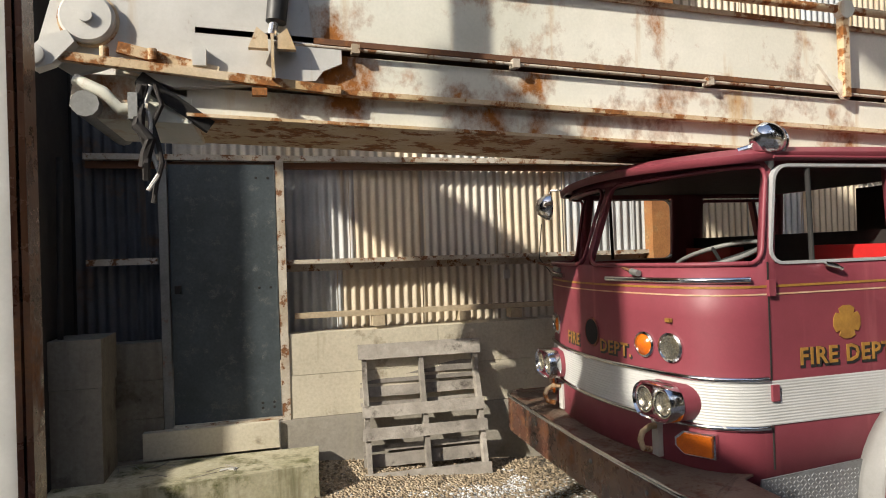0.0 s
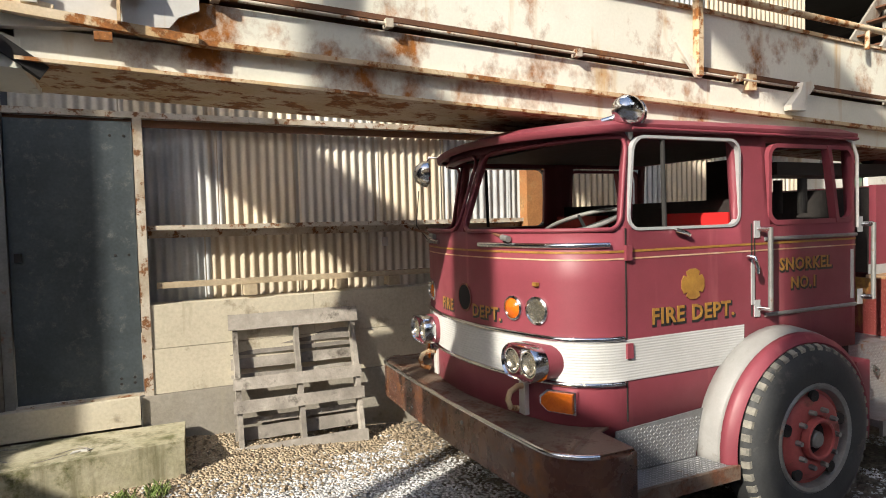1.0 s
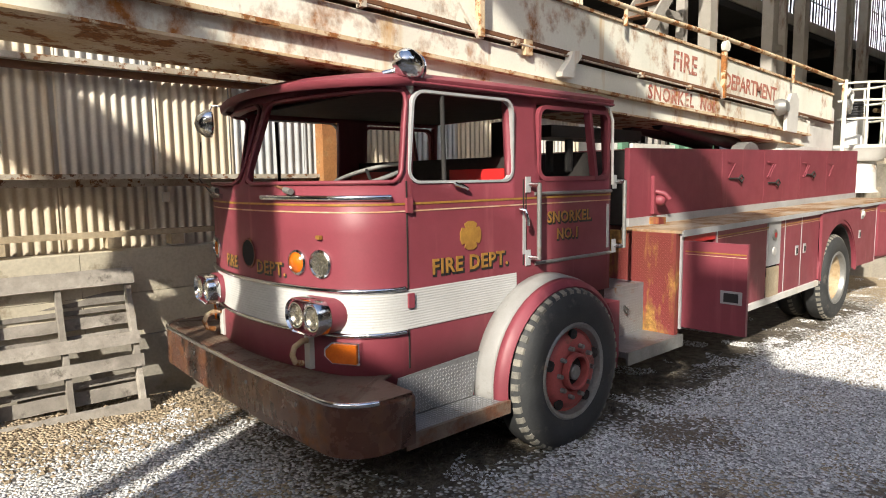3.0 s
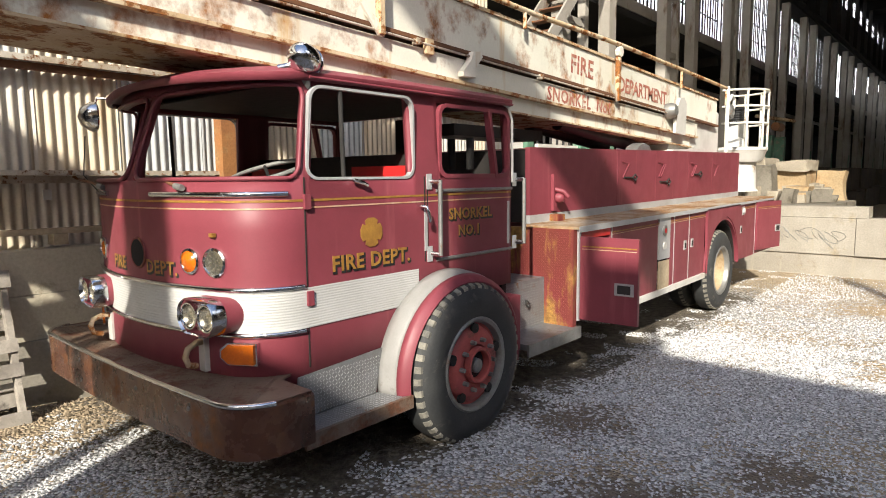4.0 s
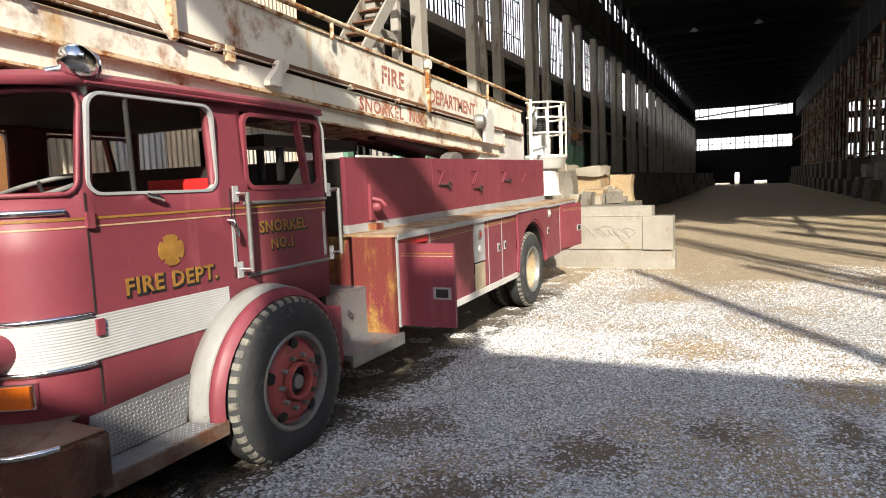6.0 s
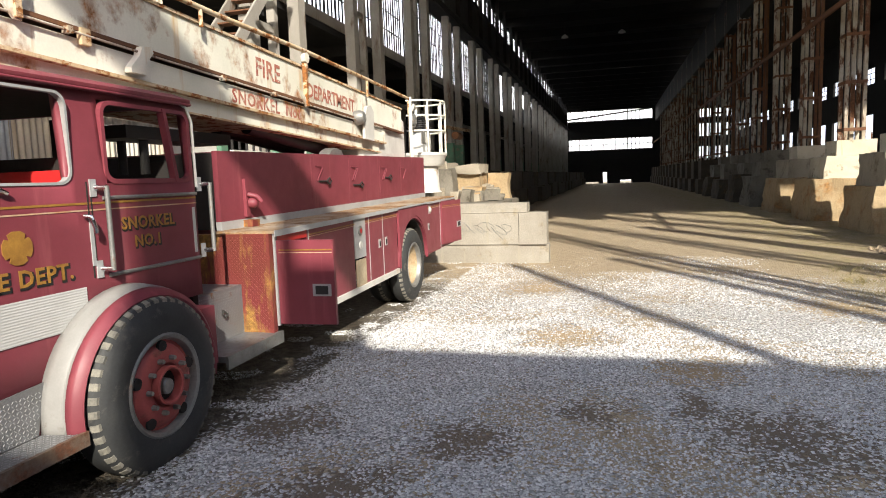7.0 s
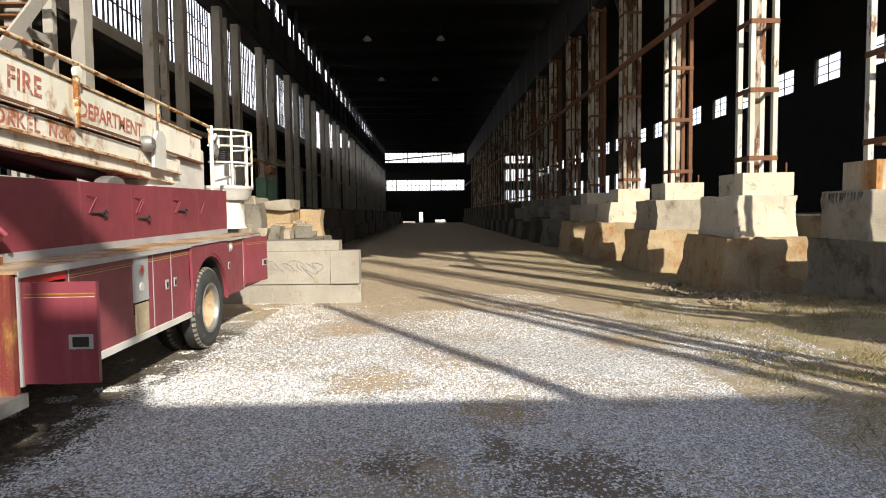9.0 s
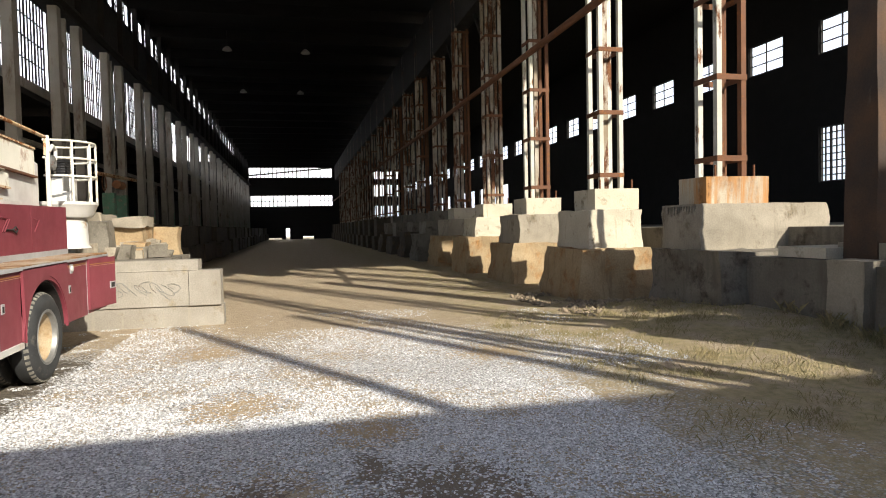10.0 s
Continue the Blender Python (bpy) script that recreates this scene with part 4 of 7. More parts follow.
on_side("SNORKEL", 0.105, 2.17, 1.46, gold, "gold lettering on the crew door")
on_side("NO.1", 0.10, 2.15, 1.345, gold, "gold lettering on the crew door")


def nose_bend(co):
    p = on_nose(co.y, co.z, 0.004)
    return Vector((p.x, co.y, co.z))


def nose_shadow(co):
    return Vector((on_nose(co.y, co.z, 0.0025).x, co.y, co.z))


for text, yy in (("FIRE", YC + 0.22), ("DEPT.", YC - 0.29)):
    words(text, 0.105, Matrix.Translation((0, yy - 0.008, 1.218)) @ pose(0, 0, 0, 90, 0, -90), black, truck, 0.0, 1.1, "letter_shadow", "dark shading of the nose lettering", nose_shadow, 0.07)
    words(text, 0.105, Matrix.Translation((0, yy, 1.225)) @ pose(0, 0, 0, 90, 0, -90), gold, truck, 0.0, 1.1, "lettering", "gold lettering on the nose", nose_bend)
# badge: a plain cross with flared arms
bd = bmesh.new()
cx, cz, y = 1.22, 1.425, YC - HALF - 0.006
out = []
for k in range(4):
    for da, r in ((-36, 0.086), (-14, 0.088), (14, 0.088), (36, 0.086), (45, 0.060)):
        a = radians(90 * k + da)
        out.append((cx + r * math.cos(a), cz + r * math.sin(a)))
slab(out, y, y + 0.004, "y", bd)
part("badge", bd, gold, truck, "gold cross badge")
# searchlight and mirror
c = Vector((0.79, YC - HALF + 0.02, 2.365))
sl = part("searchlight", lathe(c, Vector((0.80, 0.55, -0.15)), [(0.001, -0.105), (0.04, -0.095), (0.07, -0.06), (0.084, 0.0), (0.082, 0.045), (0.088, 0.05), (0.088, 0.065), (0.078, 0.07), (0.045, 0.08), (0.001, 0.085)], 28), chrome, truck, "chrome searchlight on the roof corner", smooth=40)
part("bracket", rod(c + Vector((0, 0, -0.07)), c + Vector((0.03, 0.03, -0.14)), 0.025), dull_steel, sl)
part("handle", rod(c + Vector((-0.04, 0.04, -0.03)), c + Vector((-0.11, 0.08, -0.05)), 0.018), chrome, sl)
c = Vector((0.52, YC + HALF + 0.07, 2.19))
mr = part("mirror", lathe(c, Vector((1, -0.2, 0)), [(0.001, -0.11), (0.06, -0.09), (0.10, -0.035), (0.108, 0.0), (0.10, 0.012), (0.001, 0.014)], 24), chrome, truck, "round chrome mirror on an arm", smooth=40)
part("mirror_arm", tube([c + Vector((0, 0, 0.08)), c + Vector((0.02, -0.01, 0.13)), c + Vector((0.12, -0.1, 0.125))], 0.009), chrome, mr)
part("aerial", tube([(0.45, YC + HALF - 0.1, 1.66), (0.40, YC + HALF + 0.02, 1.78), (0.42, YC + HALF + 0.0, 2.05)], 0.004), black, truck)
# handles, grab rails
for x, z0, z1 in ((1.765, 1.235, 1.725), (2.735, 1.235, 1.73)):
    y = YC - HALF - 0.07
    g = part("grab_rail", rod((x, y, z0), (x, y, z1), 0.015), dull_steel, truck, smooth=60)
    for z in (z0 + 0.01, z1 - 0.01):
        part("rail_foot", tube([(x, y, z), (x - 0.01, y + 0.05, z), (x - 0.02, y + 0.075, z)], 0.017), chrome, g, smooth=60)
        part("rail_plate", box(x - 0.055, x - 0.01, YC - HALF - 0.008, YC - HALF, z - 0.05, z + 0.05), alu, g, bevel=0.003)
part("handle_plate", box(1.685, 1.71, YC - HALF - 0.006, YC - HALF, 1.27, 1.56), alu, truck, bevel=0.002)
part("door_handle", tube([(1.65, YC - HALF - 0.01, 1.56), (1.655, YC - HALF - 0.05, 1.555), (1.675, YC - HALF - 0.055, 1.49), (1.68, YC - HALF - 0.05, 1.46)], 0.013), chrome, truck, smooth=60)
part("handle_plate", box(2.61, 2.635, YC - HALF - 0.006, YC - HALF, 1.24, 1.56), alu, truck, bevel=0.002)
for z in (1.10, 1.62):
    part("hinge", box(0.735, 0.775, YC - HALF - 0.02, YC - HALF, z - 0.04, z + 0.04), red_paint, truck, bevel=0.006)
part("catch", tube([(1.08, YC - HALF - 0.02, 1.73), (1.14, YC - HALF - 0.03, 1.715), (1.18, YC - HALF - 0.02, 1.70)], 0.012), chrome, truck)
# lower side panel and step
part("tread_panel", slab([(0.62, 0.45), (1.22, 0.45), (1.28, 0.715), (0.66, 0.68)], YC - HALF - 0.012, YC - HALF - 0.002, "y"), tread, truck, "diamond tread plate panel")
part("step", box(0.545, 1.33, 2.40, YC - HALF, 0.40, 0.445), tread, truck, "worn tread plate step", bevel=0.004)
part("step_edge", box(0.545, 1.33, 2.38, 2.402, 0.37, 0.448), bumper_top, truck)
part("side_skirt", box(0.66, 1.24, YC - HALF, YC - HALF + 0.03, 0.40, 0.62), red_paint, truck)


def wedge_marks(name, spots, parent, material=None, face=(0, -1, 0.5)):
    """Raised lozenges of tread plate: (centre, along, across) triples."""
    bm = bmesh.new()
    for c, a, b in spots:
        n = a.cross(b).normalized()
        n = n * (0.0025 if n.dot(Vector(face)) > 0 else -0.0025)
        v = [bm.verts.new(c + a), bm.verts.new(c + b), bm.verts.new(c - a), bm.verts.new(c - b), bm.verts.new(c + n)]
        for k in range(4):
            bm.faces.new((v[k], v[(k + 1) % 4], v[4]))
    ob = part(name, bm, material or tread_high, parent)
    ob["kind"] = "stuff"
    return ob


def lozenges(o, u, v, nu, nv, inside=None):
    o, u, v = Vector(o), Vector(u), Vector(v)
    eu, ev = u.normalized(), v.normalized()
    got = []
    for i in range(nu):
        for j in range(nv):
            p = o + u * ((i + 0.5) / nu) + v * ((j + 0.5) / nv)
            if inside and not inside(p):
                continue
            a = (eu + ev if (i + j) % 2 else eu - ev).normalized()
            b = (eu - ev if (i + j) % 2 else -eu - ev).normalized()
            got.append((p, a * 0.012, b * 0.0035))
    return got


wedge_marks("tread_pattern", lozenges((0.66, YC - HALF - 0.0125, 0.45), (0.60, 0, 0), (0, 0, 0.23), 27, 11, lambda p: p.x < 1.2 + (p.z - 0.44) * 0.27), truck)
wedge_marks("tread_pattern", lozenges((0.65, 2.41, 0.4455), (0.67, 0, 0), (0, 0.18, 0), 30, 8), truck)


# wheel arch: a rolled lip and a broad grey flare
def arch(cx, cz, r0, r1, y0, y1, a0, a1, bm=None, n=28):
    bm = bm or bmesh.new()
    rings = []
    for k in range(n + 1):
        a = radians(a0 + (a1 - a0) * k / n)
        rings.append([bm.verts.new((cx - r * math.cos(a), y, cz + r * math.sin(a))) for r, y in ((r0, y0), (r1, y0), (r1, y1), (r0, y1))])
    for a, b in zip(rings, rings[1:]):
        for j in range(4):
            bm.faces.new((a[j], a[(j + 1) % 4], b[(j + 1) % 4], b[j]))
    bm.faces.new(rings[0])
    bm.faces.new(rings[-1][::-1])
    return bm


FW, RW = 1.89, 7.14
bm = bmesh.new()
rings = []
for k in range(31):
    a = radians(-8 + 196 * k / 30)
    rings.append([bm.verts.new((FW - r * math.cos(a), y, 0.50 + r * math.sin(a) * 0.97)) for r, y in ((0.65, YC - HALF + 0.0), (0.645, YC - HALF - 0.05), (0.635, 2.48), (0.61, 2.455))])
for a, b in zip(rings, rings[1:]):
    for j in range(3):
        bm.faces.new((a[j], a[j + 1], b[j + 1], b[j]))
part("fender_flare", bm, flare_grey, truck, "grey-white fender flare", smooth=50, solid=0.012, inside=(FW, 2.9, 0.5))
bm = bmesh.new()
rings = []
for k in range(31):
    a = radians(-10 + 200 * k / 30)
    rings.append([bm.verts.new((FW - r * math.cos(a), y, 0.50 + r * math.sin(a) * 0.97)) for r, y in ((0.615, 2.462), (0.605, 2.425), (0.575, 2.40), (0.558, 2.415), (0.553, 2.9))])
for a, b in zip(rings, rings[1:]):
    for j in range(4):
        bm.faces.new((a[j], a[j + 1], b[j + 1], b[j]))
part("fender_lip", bm, red_paint, truck, smooth=50, solid=0.012, inside=(FW, 2.9, 0.5))
part("fender_rear", box(2.47, 2.60, 2.47, YC - HALF + 0.02, 0.44, 0.86), red_paint, truck, bevel=0.01)


def tyre_parts(cx, y_out, r, width, parent, side=-1, rim_mat=red_paint, front=True):
    """Tyre with sidewall steps and shoulder blocks, on a disc with hub and nuts; the axle lies along y."""
    ax = Vector((0, side, 0))
    c = Vector((cx, y_out, 0.515))
    prof = [(0.30, -0.045), (0.315, -0.012), (0.345, 0.0), (0.40, 0.004), (0.44, -0.004), (0.472, -0.022), (r - 0.016, -0.045), (r - 0.004, -0.065), (r, -0.10),
            (r, -width + 0.10), (r - 0.004, -width + 0.065), (0.47, -width + 0.02), (0.40, -width), (0.32, -width + 0.01)]
    ty = part("wheel", lathe(c, ax, prof, 56), rubber, parent, "weathered black tyre", smooth=35)
    bm = bmesh.new()
    n = 44
    for k in range(n):
        a = 2 * math.pi * k / n
        e, t = Vector((math.cos(a), 0, math.sin(a))), Vector((-math.sin(a), 0, math.cos(a)))
        blk = bmesh.new()
        box(-0.020, 0.020, 0.036, 0.075, -0.045, 0.003, blk)
        for v in blk.verts:
            p = v.co
            q = e * (r + p.z - (0.02 if p.y < 0.05 else 0.0)) + t * p.x
            v.co = c + Vector((q.x, 0, q.z)) - ax * p.y
        tmp = bpy.data.meshes.new("t")
        blk.to_mesh(tmp)
        blk.free()
        bm.from_mesh(tmp)
        bpy.data.meshes.remove(tmp)
    part("tread_shoulder", bm, rubber_edge, ty, "chalky tread shoulder")["kind"] = "stuff"
    part("rim_ring", lathe(c, ax, [(0.27, -0.06), (0.285, -0.012), (0.305, -0.002), (0.318, -0.012), (0.318, -0.05)], 48), dull_steel, ty, smooth=40)
    dish = [(0.285, -0.05), (0.255, -0.06), (0.235, -0.03), (0.20, -0.012), (0.135, -0.015), (0.125, -0.03), (0.11, -0.03)] if front else [(0.285, -0.04), (0.24, -0.12), (0.16, -0.17), (0.10, -0.18), (0.001, -0.18)]
    disc = part("disc", lathe(c, ax, dish, 48), rim_mat, ty, smooth=40)
    if front:
        for k in range(5):
            a = 2 * math.pi * (k + 0.25) / 5
            # dark discs paint the shade of hand holes that are not cut
            part("hand_hole", lathe(c + Vector((0.240 * math.cos(a), 0, 0.240 * math.sin(a))) + ax * -0.018, ax, [(0.001, 0.004), (0.034, 0.0), (0.036, -0.02)], 14), dark_in, ty)
        for k in range(10):
            a = 2 * math.pi * k / 10
            part("wheel_nut", rod(c + Vector((0.165 * math.cos(a), 0, 0.165 * math.sin(a))) + ax * -0.02, c + Vector((0.165 * math.cos(a), 0, 0.165 * math.sin(a))) + ax * 0.022, 0.017, 0.014, 6), dull_steel, ty)
        part("hub", lathe(c, ax, [(0.120, -0.02), (0.118, 0.022), (0.108, 0.026), (0.098, 0.02), (0.094, -0.05), (0.001, -0.055)], 28), rim_mat, ty, "faded red recessed hub", smooth=40)
        # dark disc paints the shade in the hub's recess
        part("hub_hollow", lathe(c, ax, [(0.092, -0.03), (0.001, -0.032)], 24), dark_in, ty)
        part("hub_cap", lathe(c + Vector((-0.02, 0, 0.0)), ax, [(0.050, -0.035), (0.048, 0.012), (0.040, 0.02), (0.001, 0.022)], 20), dull_steel, ty, smooth=40)
    return ty


wheel_red = surf("chalky_red_wheel_paint", (0.40, 0.085, 0.080), (0.30, 0.06, 0.055), 4, 0.6, 0, 0.05, 70, spots=(0.20, 0.10, 0.07), spot_at=0.64, spot_scale=6.0, speck=0.25)
tyre_parts(FW, 2.325, 0.535, 0.27, truck, rim_mat=wheel_red)
tyre_parts(FW, 2 * YC - 2.325, 0.515, 0.27, truck, side=1)
for yo, sd in ((2.40, -1), (2 * YC - 2.40, 1)):
    tyre_parts(RW, yo, 0.515, 0.26, truck, sd, surf("tan_wheel_paint", (0.42, 0.35, 0.24), (0.3, 0.2, 0.1), 6, 0.8), False)
    tyre_parts(RW, yo - sd * 0.32, 0.515, 0.26, truck, sd, steel_rust, False)
part("axle", rod((RW, 2.6, 0.52), (RW, 4.6, 0.52), 0.09), dark_steel, truck)
part("axle", rod((FW, 2.5, 0.50), (FW, 4.7, 0.50), 0.07), dark_steel, truck)
for y in (YC - 0.45, YC + 0.45):
    part("chassis_rail", box(0.35, 9.4, y - 0.05, y + 0.05, 0.62, 0.85), dark_steel, truck)
part("inner_arch", box(1.2, 2.6, 2.92, 2.96, 0.5, 1.25), dark_in, truck)


# bumper: deep rusted channel wrapping the nose, tread deck, chrome edge
def bumper_line(off):
    pts = []
    for k in range(9):
        a = radians(90 * k / 8)
        pts.append((0.37 - (0.24 + off) * math.sin(a), 2.54 - (0.24 + off) * math.cos(a)))
    pts = [(0.54, 2.30 - off)] + pts
    n = 12
    y0 = pts[-1][1]
    x0 = pts[-1][0]
    for k in range(1, n + 1):
        y = y0 + (YC - y0) * k / n
        pts.append((x0 - 0.025 * (1 - ((YC - y) / (YC - y0)) ** 2), y))
    return pts + [(x, 2 * YC - y) for x, y in pts[:-1]][::-1]


outer, inner = bumper_line(0.0), bumper_line(-0.012)
bm = bmesh.new()
rows = [[bm.verts.new((x, y, z)) for x, y in ln] for ln, z in ((bumper_line(-0.03), 0.425), (outer, 0.44), (outer, 0.685), (bumper_line(-0.025), 0.702))]
for a, b in zip(rows, rows[1:]):
    for j in range(len(a) - 1):
        bm.faces.new((a[j], a[j + 1], b[j + 1], b[j]))
part("bumper_face", bm, bumper_rust, truck, "rust-brown bumper face", smooth=40, solid=0.012, inside=(1.0, YC, 0.55))
bm = bmesh.new()
a = [bm.verts.new((x, y, 0.703)) for x, y in bumper_line(-0.02)]
b = []
for x, y in bumper_line(-0.02):
    yc = min(max(y, YC - 0.98), YC + 0.98)
    b.append(bm.verts.new((max(x, front_x(yc)) + 0.04 if abs(y - YC) < 1.2 else max(x, 0.54), yc, 0.708)))
for j in range(len(a) - 1):
    bm.faces.new((a[j], a[j + 1], b[j + 1], b[j]))
part("bumper_deck", bm, bumper_top, truck, "worn brown tread deck of the bumper", solid=0.01)
part("bumper_end", slab([(2.315, 0.44), (2.62, 0.44), (2.62, 0.70), (2.315, 0.70)], 0.515, 0.535, "x"), bumper_rust, truck)
part("bumper_edge", tube([(x, y, 0.700) for x, y in bumper_line(-0.006)[2:-2]], 0.014), chrome, truck, smooth=50)
for y, z in ((2.75, 0.63), (2.75, 0.50), (4.1, 0.63), (4.1, 0.50), (3.3, 0.62)):
    x = min((abs(q[1] - y), q[0]) for q in outer)[1]
    part("bumper_bolt", lathe((x, y, z), (-1, 0, 0), [(0.001, 0.008), (0.012, 0.006), (0.014, -0.002)], 10), dull_steel, truck)
marks = []
for i in range(60):
    y = YC - 1.15 + 2.3 * i / 59
    for j in range(7):
        x0 = min((abs(q[1] - y), q[0]) for q in outer)[1]
        p = Vector((x0 + 0.05 + 0.034 * j, y, 0.7095))
        s = 1 if (i + j) % 2 else -1
        if p.x < front_x(min(max(p.y, 2.62), 4.58)) and 2.45 < p.y < 4.75:
            marks.append((p, Vector((1, s, 0)).normalized() * 0.013, Vector((s, -1, 0)).normalized() * 0.004))
wedge_marks("tread_pattern", marks, truck, bumper_top)


# ---- body behind the cab ----
BY = 2.42
FAR = 2 * YC - BY
part("step_box", box(2.72, 3.35, 2.72, 3.2, 0.46, 0.88), tread, truck, "diamond tread plate step box", bevel=0.006)
wedge_marks("tread_pattern", lozenges((2.74, 2.7195, 0.48), (0.6, 0, 0), (0, 0, 0.38), 26, 17), truck)
part("step", box(2.62, 3.42, 2.42, 2.74, 0.43, 0.475), tread, truck, "worn tread plate step", bevel=0.004)
part("step_edge", box(2.62, 3.42, 2.40, 2.422, 0.38, 0.478), dull_steel, truck)
part("latch_ring", tube([(3.05, 2.712, 0.72), (3.07, 2.69, 0.69), (3.05, 2.69, 0.66), (3.03, 2.70, 0.69), (3.05, 2.712, 0.72)], 0.008), dark_steel, truck)
part("bulkhead", box(3.34, 3.40, BY + 0.02, FAR - 0.02, 0.46, 1.30), red_rusty, truck, "red tread plate bulkhead going rusty")
wedge_marks("tread_pattern", lozenges((3.338, 2.98, 0.5), (0, -0.53, 0), (0, 0, 0.78), 24, 36), truck, red_rusty, (-1, 0, 0))
part("rear_deck_gap", box(2.70, 3.36, 3.22, FAR, 0.9, 0.95), dark_in, truck)
# the long box: side wall in compartments
def body_top(x):
    return 1.30 + 0.012 * (x - 3.4)


def body_low(x):
    return 0.52 + 0.012 * (x - 3.4)


cuts = [3.40, 4.00, 5.06, 5.50, 5.95, 6.48, 7.80, 8.62, 9.50]
doors = {1: "panel", 3: "door", 4: "door", 6: "panel"}
for k, (x0, x1) in enumerate(zip(cuts, cuts[1:])):
    zt, zb = body_top((x0 + x1) / 2), body_low((x0 + x1) / 2)
    if k == 0:
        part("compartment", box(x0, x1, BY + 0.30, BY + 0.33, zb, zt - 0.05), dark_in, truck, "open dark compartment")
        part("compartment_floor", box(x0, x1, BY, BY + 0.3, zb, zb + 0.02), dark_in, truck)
        part("jamb", box(x0, x0 + 0.04, BY, BY + 0.3, zb, zt), red_paint, truck)
        part("jamb", box(x1 - 0.03, x1, BY, BY + 0.3, zb, zt), red_paint, truck)
        part("header", box(x0 + 0.04, x1 - 0.03, BY, BY + 0.04, zt - 0.09, zt - 0.01), red_bright, truck)
        part("edge_trim", box(x0 - 0.012, x0 + 0.012, BY - 0.008, BY + 0.012, zb, zt), alu, truck)
    elif k == 2:
        part("gauge_panel", box(x0 + 0.02, x1 - 0.12, BY - 0.006, BY + 0.03, zt - 0.46, zt - 0.01), alu, truck, "steel pump gauge panel", bevel=0.004)
        part("gauge", lathe((x0 + 0.16, BY - 0.008, zt - 0.16), (0, -1, 0), [(0.055, -0.01), (0.055, 0.01), (0.045, 0.014), (0.001, 0.012)], 20), dull_steel, truck)
        part("gauge_mark", lathe((x0 + 0.16, BY - 0.022, zt - 0.16), (0, -1, 0), [(0.028, 0.0), (0.001, 0.003)], 16), red_bright, truck)
        part("gauge", lathe((x0 + 0.16, BY - 0.008, zt - 0.32), (0, -1, 0), [(0.04, -0.01), (0.04, 0.01), (0.001, 0.012)], 20), white_paint, truck)
        part("flap", box(x0 + 0.04, x1 - 0.14, BY - 0.01, BY + 0.01, zb + 0.0, zt - 0.48), wood_pale, truck, "pale worn flap")
        part("side_panel", box(x1 - 0.11, x1, BY, BY + 0.03, zb, zt), red_paint, truck)
    elif k == 5:
        pass
    else:
        part("side_panel", box(x0 + 0.006, x1 - 0.006, BY, BY + 0.03, zb, zt - 0.01), red_paint, truck, bevel=0.004)
        part("edge_trim", box(x0 - 0.006, x0 + 0.006, BY - 0.004, BY + 0.01, zb, zt - 0.01), alu, truck)
        if k in (3, 4, 6):
            lx = x1 - 0.12 if k == 3 else x0 + 0.1 if k == 4 else x0 + 0.14
            lp = part("latch_plate", box(lx - 0.035, lx + 0.035, BY - 0.008, BY, zt - 0.42, zt - 0.32), alu, truck, bevel=0.003)
            part("latch_cup", box(lx - 0.022, lx + 0.022, BY - 0.0095, BY - 0.0085, zt - 0.405, zt - 0.345), dark_steel, lp)
# fill over the rear wheel with a round arch
bm = bmesh.new()
n = 20
x0, x1 = cuts[5], cuts[6]
lo_pts, hi_pts = [], []
for k in range(n + 1):
    a = math.pi * k / n
    lo_pts.append((RW - 0.62 * math.cos(a), 0.55 + 0.66 * math.sin(a)))
top_pts = [(x0 + (x1 - x0) * k / n, body_top(x0 + (x1 - x0) * k / n) - 0.01) for k in range(n + 1)]
a = [bm.verts.new((x, BY, z)) for x, z in lo_pts]
b = [bm.verts.new((x, BY, z)) for x, z in top_pts]
for j in range(n):
    bm.faces.new((a[j], a[j + 1], b[j + 1], b[j]))
part("wheel_arch_panel", bm, red_paint, truck, solid=0.03)
part("wheel_arch_trim", arch(RW, 0.55, 0.62, 0.67, BY - 0.02, BY + 0.02, 2, 178), red_paint, truck, smooth=40)
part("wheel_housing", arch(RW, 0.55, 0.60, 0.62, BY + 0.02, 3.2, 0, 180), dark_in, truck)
for x, z in ((6.62, 1.18), (8.02, 1.24)):
    part("cap", lathe((x, BY - 0.004, z), (0, -1, 0), [(0.035, -0.01), (0.035, 0.02), (0.02, 0.025), (0.001, 0.025)], 14), white_paint, truck)
    part("cap_plate", box(x - 0.05, x + 0.05, BY - 0.006, BY, z - 0.06, z + 0.06), alu, truck, bevel=0.003)
# rub rail and pinstripes along the box
part("rub_rail", beam((4.0, BY - 0.012, body_low(4.0) - 0.02), (6.45, BY - 0.012, body_low(6.45) - 0.02), 0.03, 0.06), white_paint, truck, "dull white rub rail")
part("pinstripe", beam((4.0, BY - 0.002, body_top(4.0) - 0.075), (9.4, BY - 0.002, body_top(9.4) - 0.075), 0.004, 0.010), gold, truck)
part("pinstripe", beam((4.0, BY - 0.002, body_top(4.0) - 0.095), (9.4, BY - 0.002, body_top(9.4) - 0.095), 0.004, 0.005), pinstripe, truck)
part("tail_panel", box(9.44, 9.50, BY + 0.03, FAR - 0.03, 0.60, 1.38), red_paint, truck)
part("far_side", box(3.40, 9.50, FAR - 0.03, FAR, 0.55, 1.33), red_paint, truck)
part("tail_wedge", slab([(9.30, 0.62), (9.62, 0.66), (9.62, 1.36), (9.30, 1.34)], BY - 0.01, BY + 0.02, "y"), red_paint, truck)


